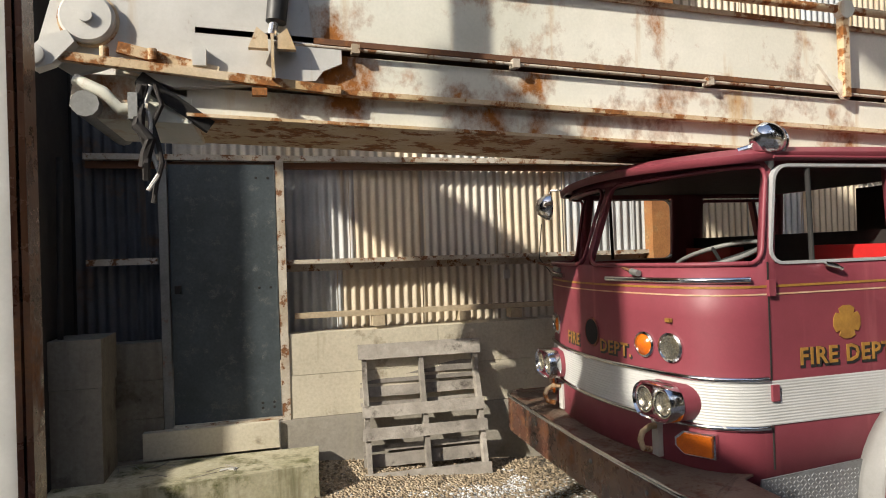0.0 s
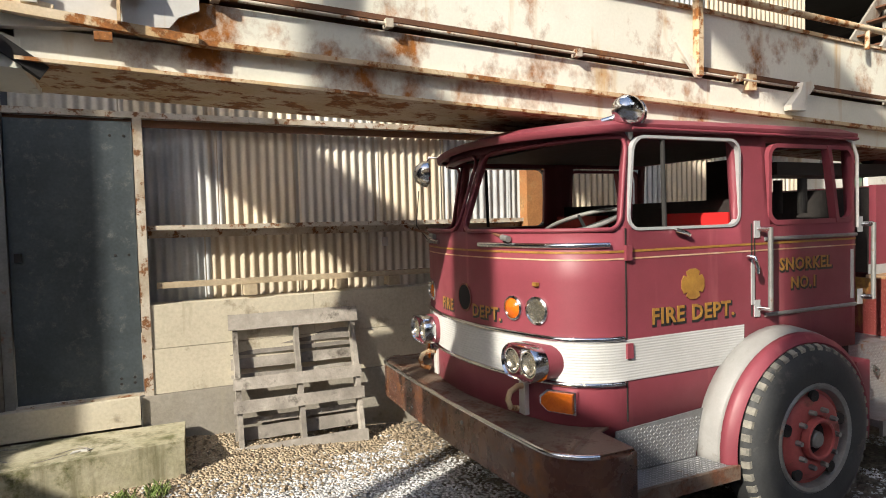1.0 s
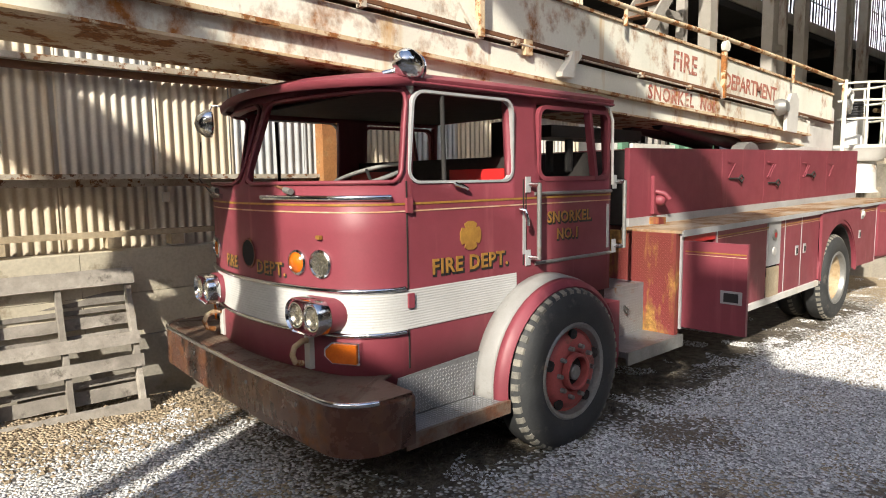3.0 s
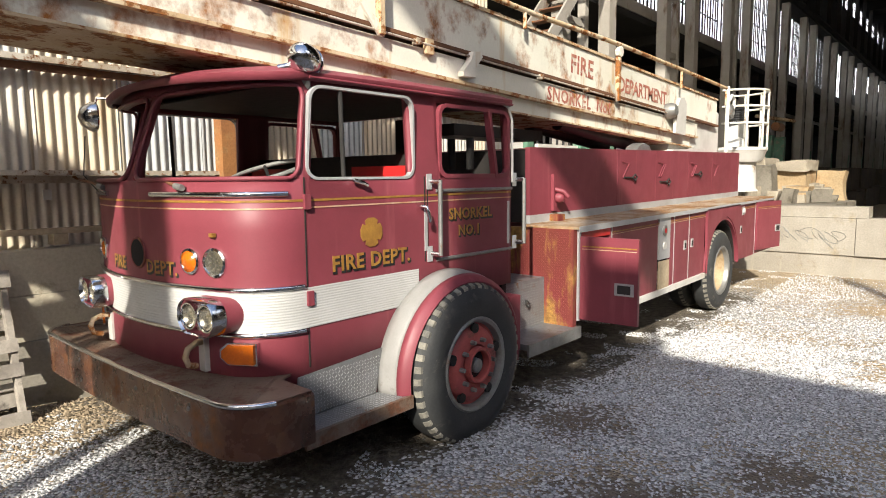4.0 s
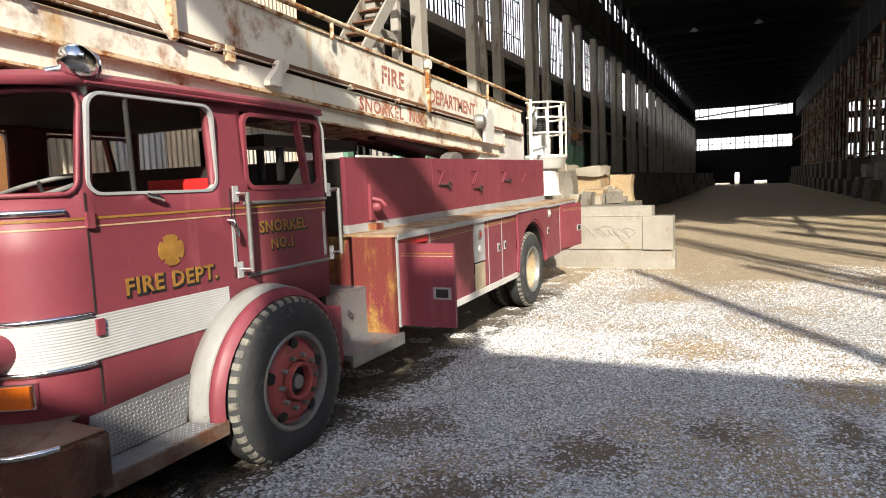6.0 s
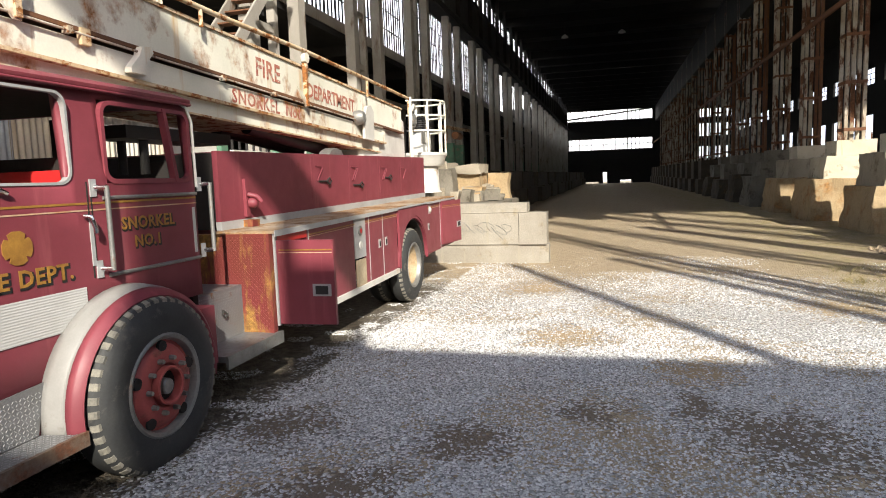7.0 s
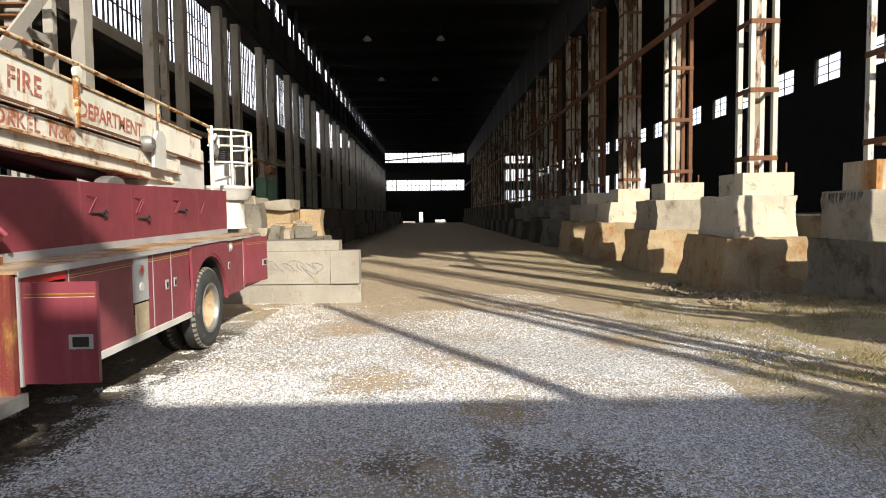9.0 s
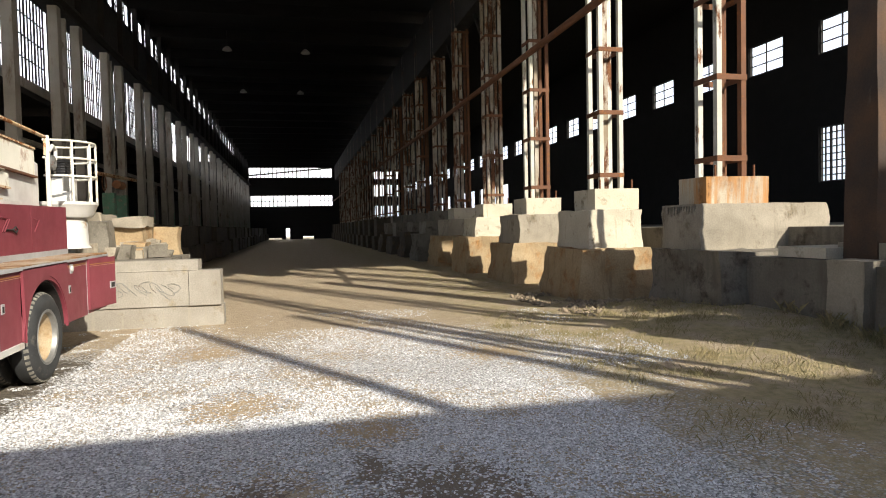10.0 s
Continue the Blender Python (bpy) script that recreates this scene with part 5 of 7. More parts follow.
def open_door(hx, w, z0, z1, deg, latch=True):
    """A side door swung out on its front edge."""
    d = part("open_door", box(0, w, -0.02, 0.02, z0, z1), red_paint, truck, "red compartment door standing open", bevel=0.004)
    bits = [("door_stripe", box(0.02, w - 0.01, -0.0225, -0.0205, z1 - 0.085, z1 - 0.075), gold), ("door_stripe", box(0.02, w - 0.01, -0.0225, -0.0205, z1 - 0.105, z1 - 0.10), pinstripe),
            ("latch_plate", box(w - 0.19, w - 0.03, -0.03, -0.0205, z0 + 0.34 * (z1 - z0), z0 + 0.34 * (z1 - z0) + 0.10), alu),
            ("latch_cup", box(w - 0.165, w - 0.055, -0.032, -0.0305, z0 + 0.34 * (z1 - z0) + 0.015, z0 + 0.34 * (z1 - z0) + 0.085), dark_steel)]
    m = Matrix.Translation((hx, BY - 0.01, 0)) @ Matrix.Rotation(radians(deg), 4, "Z")
    d.data.transform(m)
    for nm, b, mt in bits:
        o = part(nm, b, mt, d)
        o.data.transform(m)


open_door(3.42, 0.50, 0.54, 1.24, -88)
open_door(8.64, 0.80, 0.64, 1.34, -9)
# deck plate on the box, and the tall lockers along the middle
for nm, y0, y1, dz0, dz1, mt, lab in (("deck_plate", BY - 0.02, 2.96, 0.0, 0.022, surf("rusting_deck_plate", (0.40, 0.36, 0.30), (0.33, 0.22, 0.12), 2.2, 0.75, 0.1, 0.2, 60, spots=(0.30, 0.15, 0.05), spot_at=0.52, spot_scale=2.6), "pale deck plate blotched with rust"),):
    bm = bmesh.new()
    slab([(3.36, body_top(3.36) + dz0), (9.55, body_top(9.55) + dz0), (9.55, body_top(9.55) + dz1), (3.36, body_top(3.36) + dz1)], y0, y1, "y", bm)
    part(nm, bm, mt, truck, lab, bevel=0.004)
part("deck_edge", slab([(3.36, 1.275), (9.55, 1.35), (9.55, 1.378), (3.36, 1.325)], BY - 0.03, BY - 0.021, "y"), alu, truck)
LY = 2.95
segs = [3.46, 5.20, 6.25, 7.35, 8.30, 9.60]
for x0, x1 in zip(segs, segs[1:]):
    zb0, zb1, zt0, zt1 = body_top(x0) + 0.09, body_top(x1) + 0.09, 2.00 + 0.014 * (x0 - 3.46), 2.00 + 0.014 * (x1 - 3.46)
    part("locker_panel", slab([(x0 + 0.004, zb0), (x1 - 0.004, zb1), (x1 - 0.004, zt1), (x0 + 0.004, zt0)], LY, LY + 0.05, "y"), red_paint, truck, "tall faded red locker panel", bevel=0.006)
part("locker_top", slab([(3.46, 1.985), (9.6, 2.07), (9.6, 2.075), (3.46, 1.992)], LY + 0.05, 4.2, "y"), red_paint, truck)
part("locker_end", box(3.46, 3.50, LY + 0.05, 4.2, 1.33, 1.98), dark_in, truck)
part("kick_plate", slab([(3.46, body_top(3.46) + 0.022), (9.6, body_top(9.6) + 0.022), (9.6, body_top(9.6) + 0.095), (3.46, body_top(3.46) + 0.095)], LY - 0.006, LY + 0.05, "y"), alu, truck, "dull metal kick plate")
# hinges and hooks on the lockers
for x in (3.85,):
    v = part("valve", box(x - 0.03, x + 0.03, LY - 0.03, LY, 1.42, 1.76), red_paint, truck, "rusty red valve bracket", bevel=0.006)
    part("valve_arm", tube([(x, LY - 0.03, 1.62), (x + 0.03, LY - 0.10, 1.60), (x + 0.06, LY - 0.13, 1.55)], 0.022), red_paint, v, smooth=60)
    part("valve_knob", lathe((x + 0.03, LY - 0.05, 1.54), (0.2, -1, 0), [(0.001, -0.03), (0.045, -0.02), (0.05, 0.02), (0.03, 0.05), (0.001, 0.055)], 14), red_paint, v, smooth=60)
    part("valve_foot", box(x - 0.06, x + 0.06, LY - 0.10, LY, 1.33, 1.39), red_rusty, v, bevel=0.006)
for x, z in ((5.55, 1.72), (6.55, 1.66), (7.7, 1.75)):
    h = part("hook", tube([(x - 0.18, LY - 0.008, z), (x, LY - 0.02, z), (x + 0.05, LY - 0.03, z + 0.035), (x + 0.10, LY - 0.03, z), (x + 0.05, LY - 0.03, z - 0.04), (x, LY - 0.02, z)], 0.010), dark_steel, truck, smooth=60)
for x in (5.3, 6.3, 6.36, 7.4, 7.46, 8.35):
    part("brace_wire", tube([(x, LY - 0.012, 1.90), (x + 0.16, LY - 0.02, 1.88), (x + 0.02, LY - 0.012, 1.72)], 0.006), red_paint, truck)


# ---- the folded boom over the truck ----
B0, B1 = 3.15, 3.86


def bz(x, z):
    """Height on the boom, which sinks slightly towards the turret."""
    return z - 0.04 * x


def boom_slab(x0, x1, z0, z1, y0, y1, bm=None):
    return slab([(x0, bz(x0, z0)), (x1, bz(x1, z0)), (x1, bz(x1, z1)), (x0, bz(x0, z1))], y0, y1, "y", bm)


lower = part("lower_boom", boom_slab(-2.30, 8.2, 2.625, 2.80, B0, B1), boom_paint, truck, "cream box boom with rust streaks", bevel=0.008)
part("lower_web", boom_slab(-2.0, 8.0, 2.47, 2.60, B0 + 0.03, B1 - 0.03), boom_paint, lower)
part("ledge", boom_slab(-1.30, 8.2, 2.60, 2.625, B0 - 0.025, B1 + 0.02), boom_rust, lower, "rusted ledge")
part("underside", boom_slab(-2.0, 8.0, 2.452, 2.468, B0 - 0.005, B1), boom_rust, lower)
upper_b = part("upper_boom", boom_slab(-1.95, 9.1, 2.875, 3.245, B0 + 0.02, B1 - 0.02), boom_paint, truck, "cream upper boom blotched with rust", bevel=0.008)
part("top_flange", boom_slab(-1.95, 9.1, 3.247, 3.272, B0 - 0.0, B1), boom_rust, upper_b)
part("bottom_flange", boom_slab(-1.95, 9.1, 2.845, 2.873, B0 - 0.02, B1), steel_rust, upper_b)
part("pipe", tube([(x, B0 - 0.035, bz(x, 2.825)) for x in (-1.6, 0, 2, 4, 6, 8)], 0.009), frame_white, upper_b, "thin pale pipe", smooth=60)
for x in (-1.2, -0.35, 0.85, 2.2, 3.9, 4.8):
    part("pipe_clip", box(x - 0.02, x + 0.02, B0 - 0.055, B0, bz(x, 2.805), bz(x, 2.85)), frame_white, upper_b, bevel=0.004)
# strut with gussets, hinge bracket
for x in (1.82, 5.50):
    part("strut", box(x - 0.022, x + 0.022, B0 - 0.07, B0 - 0.02, bz(x, 2.80), bz(x, 3.34)), boom_rust, upper_b, "rusty upright strut", bevel=0.004)
    part("gusset", slab([(x - 0.20, bz(x, 3.0)), (x - 0.02, bz(x, 2.79)), (x + 0.03, bz(x, 2.79)), (x + 0.03, bz(x, 2.87)), (x - 0.03, bz(x, 2.90))], B0 - 0.05, B0 - 0.03, "y"), boom_paint, upper_b)
    part("cap", lathe((x, B0 - 0.06, bz(x, 3.34)), (0, -1, 0), [(0.06, -0.03), (0.06, 0.02), (0.001, 0.022)], 8), boom_paint, upper_b)
part("clamp", slab([(2.30, bz(2.3, 2.76)), (2.38, bz(2.3, 2.76)), (2.38, bz(2.3, 2.87)), (2.30, bz(2.3, 2.87))], B0 - 0.04, B0, "y"), boom_rust, upper_b, bevel=0.004)
part("hinge_arm", slab([(2.70, 2.545), (2.86, 2.545), (2.84, 2.60), (2.95, 2.72), (2.93, 2.76), (2.83, 2.75), (2.80, 2.68), (2.70, 2.58)], B0 - 0.07, B0 - 0.01, "y"), boom_paint, lower, bevel=0.004)
# hand rail along the top
rail = part("boom_rail", tube([(x, B0 - 0.05, z) for x, z in ((-0.6, 3.33), (1.8, 3.27), (3.8, 3.21), (5.5, 3.20), (7.4, 3.15), (9.3, 3.09))], 0.024), boom_rust, truck, "cream and rust hand rail on the boom", smooth=60)
for x, z in ((3.6, 3.2), (7.4, 3.13), (9.3, 3.05)):
    part("rail_post", rod((x, B0 - 0.05, bz(x, 3.2)), (x, B0 - 0.05, z), 0.018), boom_rust, rail)
# lettering on the boom
mt_b = Matrix.Rotation(0.04, 4, "Y")


def boom_words(text, size, x, z, y, spread=1.0):
    words(text, size, Matrix.Translation((x, y, bz(x, z))) @ mt_b @ pose(0, 0, 0, 90), sign_red, truck, 0.001, spread, "lettering", "flaking red lettering on the boom")


boom_words("FIRE", 0.26, 4.78, 2.98, B0 + 0.016, 1.05)
boom_words("DEPARTMENT", 0.235, 6.35, 2.94, B0 + 0.016, 0.95)
boom_words("SNORKEL", 0.185, 4.50, 2.645, B0 - 0.004, 1.15)
boom_words("No1", 0.185, 5.25, 2.645, B0 - 0.004, 1.1)
# knuckle end: side plates, pins, links, hoses
knuckle = part("knuckle", slab([(-2.62, 2.80), (-2.47, 2.70), (-2.30, 2.76), (-2.05, 2.66), (-1.52, 2.70), (-1.40, 2.86), (-1.45, 3.40), (-2.45, 3.40), (-2.55, 3.05)], B0 - 0.02, B0 + 0.03, "y"), white_paint, truck, "white knuckle plates with pins and links", bevel=0.006)
part("far_plate", slab([(-2.62, 2.80), (-2.30, 2.74), (-1.52, 2.70), (-1.40, 2.86), (-1.45, 3.40), (-2.45, 3.40)], B1 - 0.03, B1 + 0.02, "y"), white_paint, knuckle)
part("core", box(-2.2, -1.45, B0 + 0.05, B1 - 0.05, 2.86, 3.3), dark_steel, knuckle)
part("pin", lathe((-2.40, B0 - 0.02, 2.955), (0, -1, 0), [(0.115, -0.05), (0.115, 0.04), (0.105, 0.05), (0.03, 0.052), (0.03, 0.07), (0.001, 0.072)], 28), white_paint, knuckle, "white pivot disc", smooth=40)
part("pin_ring", lathe((-2.40, B0 - 0.03, 2.955), (0, -1, 0), [(0.128, -0.02), (0.128, 0.0), (0.116, 0.0)], 28), boom_rust, knuckle)
part("link", slab([(-2.66, 2.74), (-2.60, 2.70), (-2.53, 2.73), (-2.44, 2.83), (-2.47, 2.88), (-2.56, 2.85)], B0 - 0.10, B0 - 0.03, "y"), white_paint, knuckle, bevel=0.012)
part("link_pin", lathe((-2.60, B0 - 0.10, 2.765), (0, -1, 0), [(0.045, 0.0), (0.045, 0.02), (0.03, 0.025), (0.001, 0.026)], 16), white_paint, knuckle, smooth=40)
part("push_bar", beam((-2.56, B0 - 0.07, 2.775), (-1.28, B0 - 0.03, 2.665), 0.045, 0.04), boom_rust, knuckle, "rusty push bar", bevel=0.006)
for x in (-2.33, -2.13):
    part("stop", rod((x, B0 - 0.07, 2.77), (x, B0 - 0.07, 2.82), 0.02), boom_rust, knuckle)
part("clip", box(-1.70, -1.63, B0 - 0.07, B0 - 0.03, 2.625, 2.66), boom_rust, knuckle, bevel=0.006)
part("cylinder", rod((-1.58, B0 - 0.06, 2.98), (-1.52, B0 - 0.04, 3.5), 0.05), black, knuckle, "black hydraulic cylinder", smooth=50)
part("rod_end", rod((-1.585, B0 - 0.06, 2.99), (-1.60, B0 - 0.06, 2.92), 0.022), chrome, knuckle)
for s in (-1, 1):
    part("clevis", slab([(-1.60 + s * 0.02, 2.84), (-1.60 + s * 0.11, 2.84), (-1.60 + s * 0.07, 2.94), (-1.60 + s * 0.02, 2.90)], B0 - 0.10, B0 - 0.06, "y"), boom_rust, knuckle, bevel=0.003)
part("clevis_web", box(-1.607, -1.593, B0 - 0.11, B0 - 0.03, 2.70, 2.91), boom_rust, knuckle)
part("wear_plate", slab([(-1.55, 2.70), (-1.40, 2.71), (-1.36, 2.76), (-1.27, 2.80), (-1.27, 2.88), (-1.50, 2.90)], B0 - 0.04, B0 - 0.022, "y"), white_paint, knuckle, bevel=0.003)
part("arm_rib", beam((-2.28, B0 - 0.04, 2.83), (-1.85, B0 - 0.03, 2.735), 0.03, 0.05), boom_rust, knuckle)
part("nub", box(-1.96, -1.90, B0 - 0.07, B0 - 0.02, 2.755, 2.84), white_paint, knuckle, bevel=0.01)
part("lower_tip", slab([(-2.50, 2.57), (-2.42, 2.52), (-1.98, 2.50), (-1.98, 2.62), (-2.25, 2.72), (-2.48, 2.72)], B0 + 0.02, B1 - 0.1, "y"), boom_paint, knuckle, "rusting boom tip", bevel=0.02)
part("tip_roller", rod((-2.42, B0 - 0.05, 2.57), (-2.42, B1, 2.57), 0.06), dull_steel, knuckle, smooth=50)
part("tip_strap", tube([(-2.46, B0 - 0.03, 2.68), (-2.34, B0 - 0.05, 2.62), (-2.28, B0 - 0.04, 2.55), (-2.16, B0 - 0.03, 2.56)], 0.028), boom_paint, knuckle, smooth=60)
part("tip_clamp", box(-2.24, -2.20, B0 - 0.07, B0 + 0.02, 2.50, 2.62), dull_steel, knuckle, bevel=0.005)
part("brace", beam((-2.20, B0 - 0.02, 2.70), (-1.90, B0 + 0.05, 2.49), 0.05, 0.06), dark_steel, knuckle)
rng = random.Random(8)
for k in range(4):
    x = -2.18 + 0.018 * k
    pts = [(x, B0 - 0.05, 2.66)]
    for j in range(1, 7):
        pts.append((x + rng.uniform(-0.03, 0.03), B0 - 0.05 + rng.uniform(-0.02, 0.02), 2.66 - 0.09 * j * (0.7 + 0.1 * k)))
    part("hanging_strap", tube(pts, (0.026, 0.018, 0.010, 0.012)[k], 7), dark_in if k != 2 else white_paint, knuckle, "torn strap hanging from the boom")
# turret, lift cylinder and the operator's stand at the tail
turret = part("turret", slab([(7.2, 2.02), (9.3, 2.06), (9.3, 2.70), (8.6, 2.86), (7.9, 2.56), (7.4, 2.40)], 3.20, 3.95, "y"), white_paint, truck, "white steel turret with rust at its foot", bevel=0.02)
part("turret_skirt", slab([(7.0, 2.0), (8.6, 2.03), (8.4, 2.13), (7.2, 2.08)], 3.1, 4.1, "y"), white_paint, turret, bevel=0.02)
part("pivot_plate", slab([(7.15, 2.30), (7.5, 2.28), (7.52, 2.70), (7.42, 2.78), (7.28, 2.76), (7.16, 2.6)], B0 - 0.09, B0 - 0.05, "y"), white_paint, turret, bevel=0.01)
part("pivot_boss", lathe((7.05, B0 - 0.04, 2.58), (0, -1, 0.1), [(0.001, 0.10), (0.07, 0.09), (0.10, 0.04), (0.10, -0.04)], 18), dull_steel, turret, smooth=40)
part("lift_cylinder", rod((4.6, 3.35, 2.30), (6.4, 3.35, 2.12), 0.075), black, truck, "black hydraulic lift cylinder", smooth=50)
part("lift_cylinder", rod((4.6, 3.70, 2.30), (6.4, 3.70, 2.12), 0.075), black, truck, "black hydraulic lift cylinder", smooth=50)
part("saddle", slab([(5.9, 2.02), (6.35, 2.03), (6.28, 2.10), (6.12, 2.13), (5.98, 2.09)], 3.05, 3.2, "y"), dull_steel, truck, bevel=0.02)
part("hose_tray", box(2.9, 4.3, 3.35, 3.75, 2.10, 2.20), black, truck)
stand = part("operator_stand", lathe((10.55, 3.30, 1.95), (0, 0, 1), [(0.001, 0.0), (0.42, 0.0), (0.46, 0.05), (0.50, 0.18), (0.52, 0.20), (0.52, 0.25), (0.001, 0.26)], 32), white_paint, truck, "white round operator stand with a tubular rail", smooth=35)
part("pedestal", lathe((10.55, 3.30, 1.45), (0, 0, 1), [(0.40, 0.0), (0.36, 0.05), (0.34, 0.63)], 28), white_paint, stand, smooth=40)
for z in (2.60, 2.88, 3.15):
    part("stand_rail", tube([(10.55 + 0.50 * math.cos(a), 3.30 + 0.50 * math.sin(a), z) for a in [radians(-190 + 12 * k) for k in range(19)]], 0.018, 8), boom_paint, stand, smooth=60)
for k in range(6):
    a = radians(-190 + 36 * k + 10)
    part("stand_post", rod((10.55 + 0.50 * math.cos(a), 3.30 + 0.50 * math.sin(a), 2.20), (10.55 + 0.50 * math.cos(a), 3.30 + 0.50 * math.sin(a), 3.15), 0.018), boom_paint, stand)
part("console", box(10.5, 10.8, 3.15, 3.45, 2.22, 2.60), white_paint, stand, bevel=0.02)
part("spring", lathe((10.65, 3.3, 2.60), (0, 0, 1), [(0.10 + 0.012 * (k % 2), 0.02 * k) for k in range(16)], 18), black, stand)
part("hose_reel", lathe((9.62, 3.12, 2.75), (0, -1, 0), [(0.06, -0.05), (0.11, -0.03), (0.11, 0.03), (0.06, 0.05), (0.02, 0.03)], 18), dull_steel, stand, smooth=40)
part("hose", tube([(9.5, 3.12, 2.9), (9.6, 3.10, 3.0), (9.72, 3.10, 2.95), (9.70, 3.10, 2.8)], 0.03), white_paint, stand, smooth=60)
part("grille", box(9.72, 9.95, 3.0, 3.02, 2.34, 2.56), dull_steel, stand)
part("ladder_rail", rod((9.36, B0 - 0.06, 2.0), (9.36, B0 - 0.06, 3.12), 0.03), boom_paint, stand)


# ---- the long hall ----
LY0, RY0, HALL_END = 7.2, -7.6, 112.0
platform = thing("platform", (20, 6, 0), "old concrete platform along the hall, its face broken and dark", "platform", kind="structure")
rng = random.Random(11)
x = 14.6
while x < HALL_END:
    w = rng.uniform(2.0, 3.4)
    y = 4.3 + rng.uniform(-0.15, 0.25)
    # platform face darkened: soot plus painted hall shade
    part("face_block", box(x, x + w - 0.03, y, 12.0, -0.1, 1.0 + rng.uniform(-0.08, 0.08)), concrete_soot_shade, platform, bevel=0.03)
    part("face_block", box(x, x + w - 0.03, y + 0.25, 12.0, 1.0, 2.0 + rng.uniform(-0.06, 0.03)), concrete_soot_shade, platform, bevel=0.03)
    x += w
part("deck", box(6.2, 14.6, 5.6, 12.0, -0.1, 1.95), concrete, platform)
# plinth and stepped stones behind the truck
plinth = thing("plinth", (12, 2.4, 0), "stepped concrete plinth with scribbled black marks", "plinth")
part("lower_course", box(11.15, 11.5, 0.93, 3.9, -0.1, 0.36), concrete_grey, plinth, bevel=0.02)
part("middle_course", box(11.10, 11.5, 0.96, 1.50, 0.364, 0.99), concrete_grey, plinth, bevel=0.02)
part("middle_course", box(11.12, 11.5, 1.506, 3.9, 0.364, 0.99), concrete_grey, plinth, bevel=0.02)
part("top_course", box(11.14, 11.6, 1.34, 3.9, 0.994, 1.18), concrete_grey, plinth, bevel=0.02)
part("core", box(11.5, 14.5, 1.98, 3.9, -0.1, 1.175), concrete_dark, plinth, bevel=0.03)
for k in range(9):
    y = 1.7 + 0.13 * k + rng.uniform(-0.05, 0.05)
    z = 0.62 + rng.uniform(-0.06, 0.10)
    pts = [(11.113, y + 0.11 * math.sin(j * 0.8 + k), z + 0.10 * math.sin(j * (0.5 + 0.15 * (k % 4)) + k)) for j in range(9)]
    part("scribble", tube(pts, 0.004, 5), dull_steel, plinth, "loose black spray line")
blocks = [(11.6, 3.9, 1.18, 1.2, 1.0, 0.62, concrete), (11.6, 3.35, 1.18, 0.8, 0.5, 0.30, concrete), (12.6, 3.2, 1.18, 1.0, 0.6, 0.75, concrete_dark), (13.2, 2.7, 1.18, 0.9, 0.7, 0.62, concrete_ochre),
          (13.1, 2.6, 1.80, 0.8, 0.6, 0.22, concrete), (13.9, 2.5, 1.0, 0.9, 0.5, 0.5, concrete), (14.2, 2.2, 0.9, 0.7, 0.5, 0.9, concrete_ochre), (12.4, 3.6, 1.9, 1.4, 0.9, 0.22, concrete), (13.6, 3.6, 1.7, 1.3, 1.4, 0.4, concrete),
          (14.0, 2.9, 0.3, 1.0, 1.4, 1.1, concrete_dark)]
for k in range(26):
    blocks.append((12.3 + rng.uniform(0, 2.0), 2.1 + rng.uniform(0, 1.0), 1.17, rng.uniform(0.2, 0.5), rng.uniform(0.2, 0.4), rng.uniform(0.12, 0.35), (concrete_dark, concrete_ochre, concrete)[k % 3]))
for x, y, z, sx, sy, sz, mt in blocks:
    bm = box(x, x + sx, y, y + sy, z, z + sz)
    bmesh.ops.subdivide_edges(bm, edges=bm.edges, cuts=3, use_grid_fill=True)
    for v in bm.verts:
        v.co += Vector((noise.noise(v.co * 2.1), noise.noise(v.co * 2.3 + Vector((4, 0, 0))), noise.noise(v.co * 2.2 + Vector((0, 5, 0))) * 0.5)) * 0.13
    tagged(part("stone_block", bm, mt, smooth=25), "rough broken foundation block", "stone block", "broken foundation blocks")


# ---- left row of columns, clerestory windows, girders ----
def h_column(name, x, y, z0, z1, w, d, mt, label, foot=None):
    c = thing(name, (x, y, z0), label, "column", "columns of the hall", )
    t = 0.025
    part("web", box(x - w / 2 + t, x + w / 2 - t, y - t / 2, y + t / 2, z0, z1), mt, c)
    for s in (-1, 1):
        part("flange", box(x + s * w / 2 - (t if s > 0 else 0), x + s * w / 2 + (0 if s > 0 else t), y - d / 2, y + d / 2, z0, z1), mt, c)
    part("face_plate", box(x - w / 2, x + w / 2, y - d / 2 - 0.012, y - d / 2 - 0.001, z0, z1), mt, c)
    part("base_plate", box(x - w * 0.8, x + w * 0.8, y - d * 0.8, y + d * 0.8, z0 - 0.03, z0 + 0.03), steel_rust, c)
    if foot:
        part("painted_foot", box(x - w / 2 - 0.004, x + w / 2 + 0.004, y - d / 2 - 0.018, y - d / 2 - 0.013, z0 + 0.03, z0 + 0.9), foot, c, "peeling green paint")
    return c


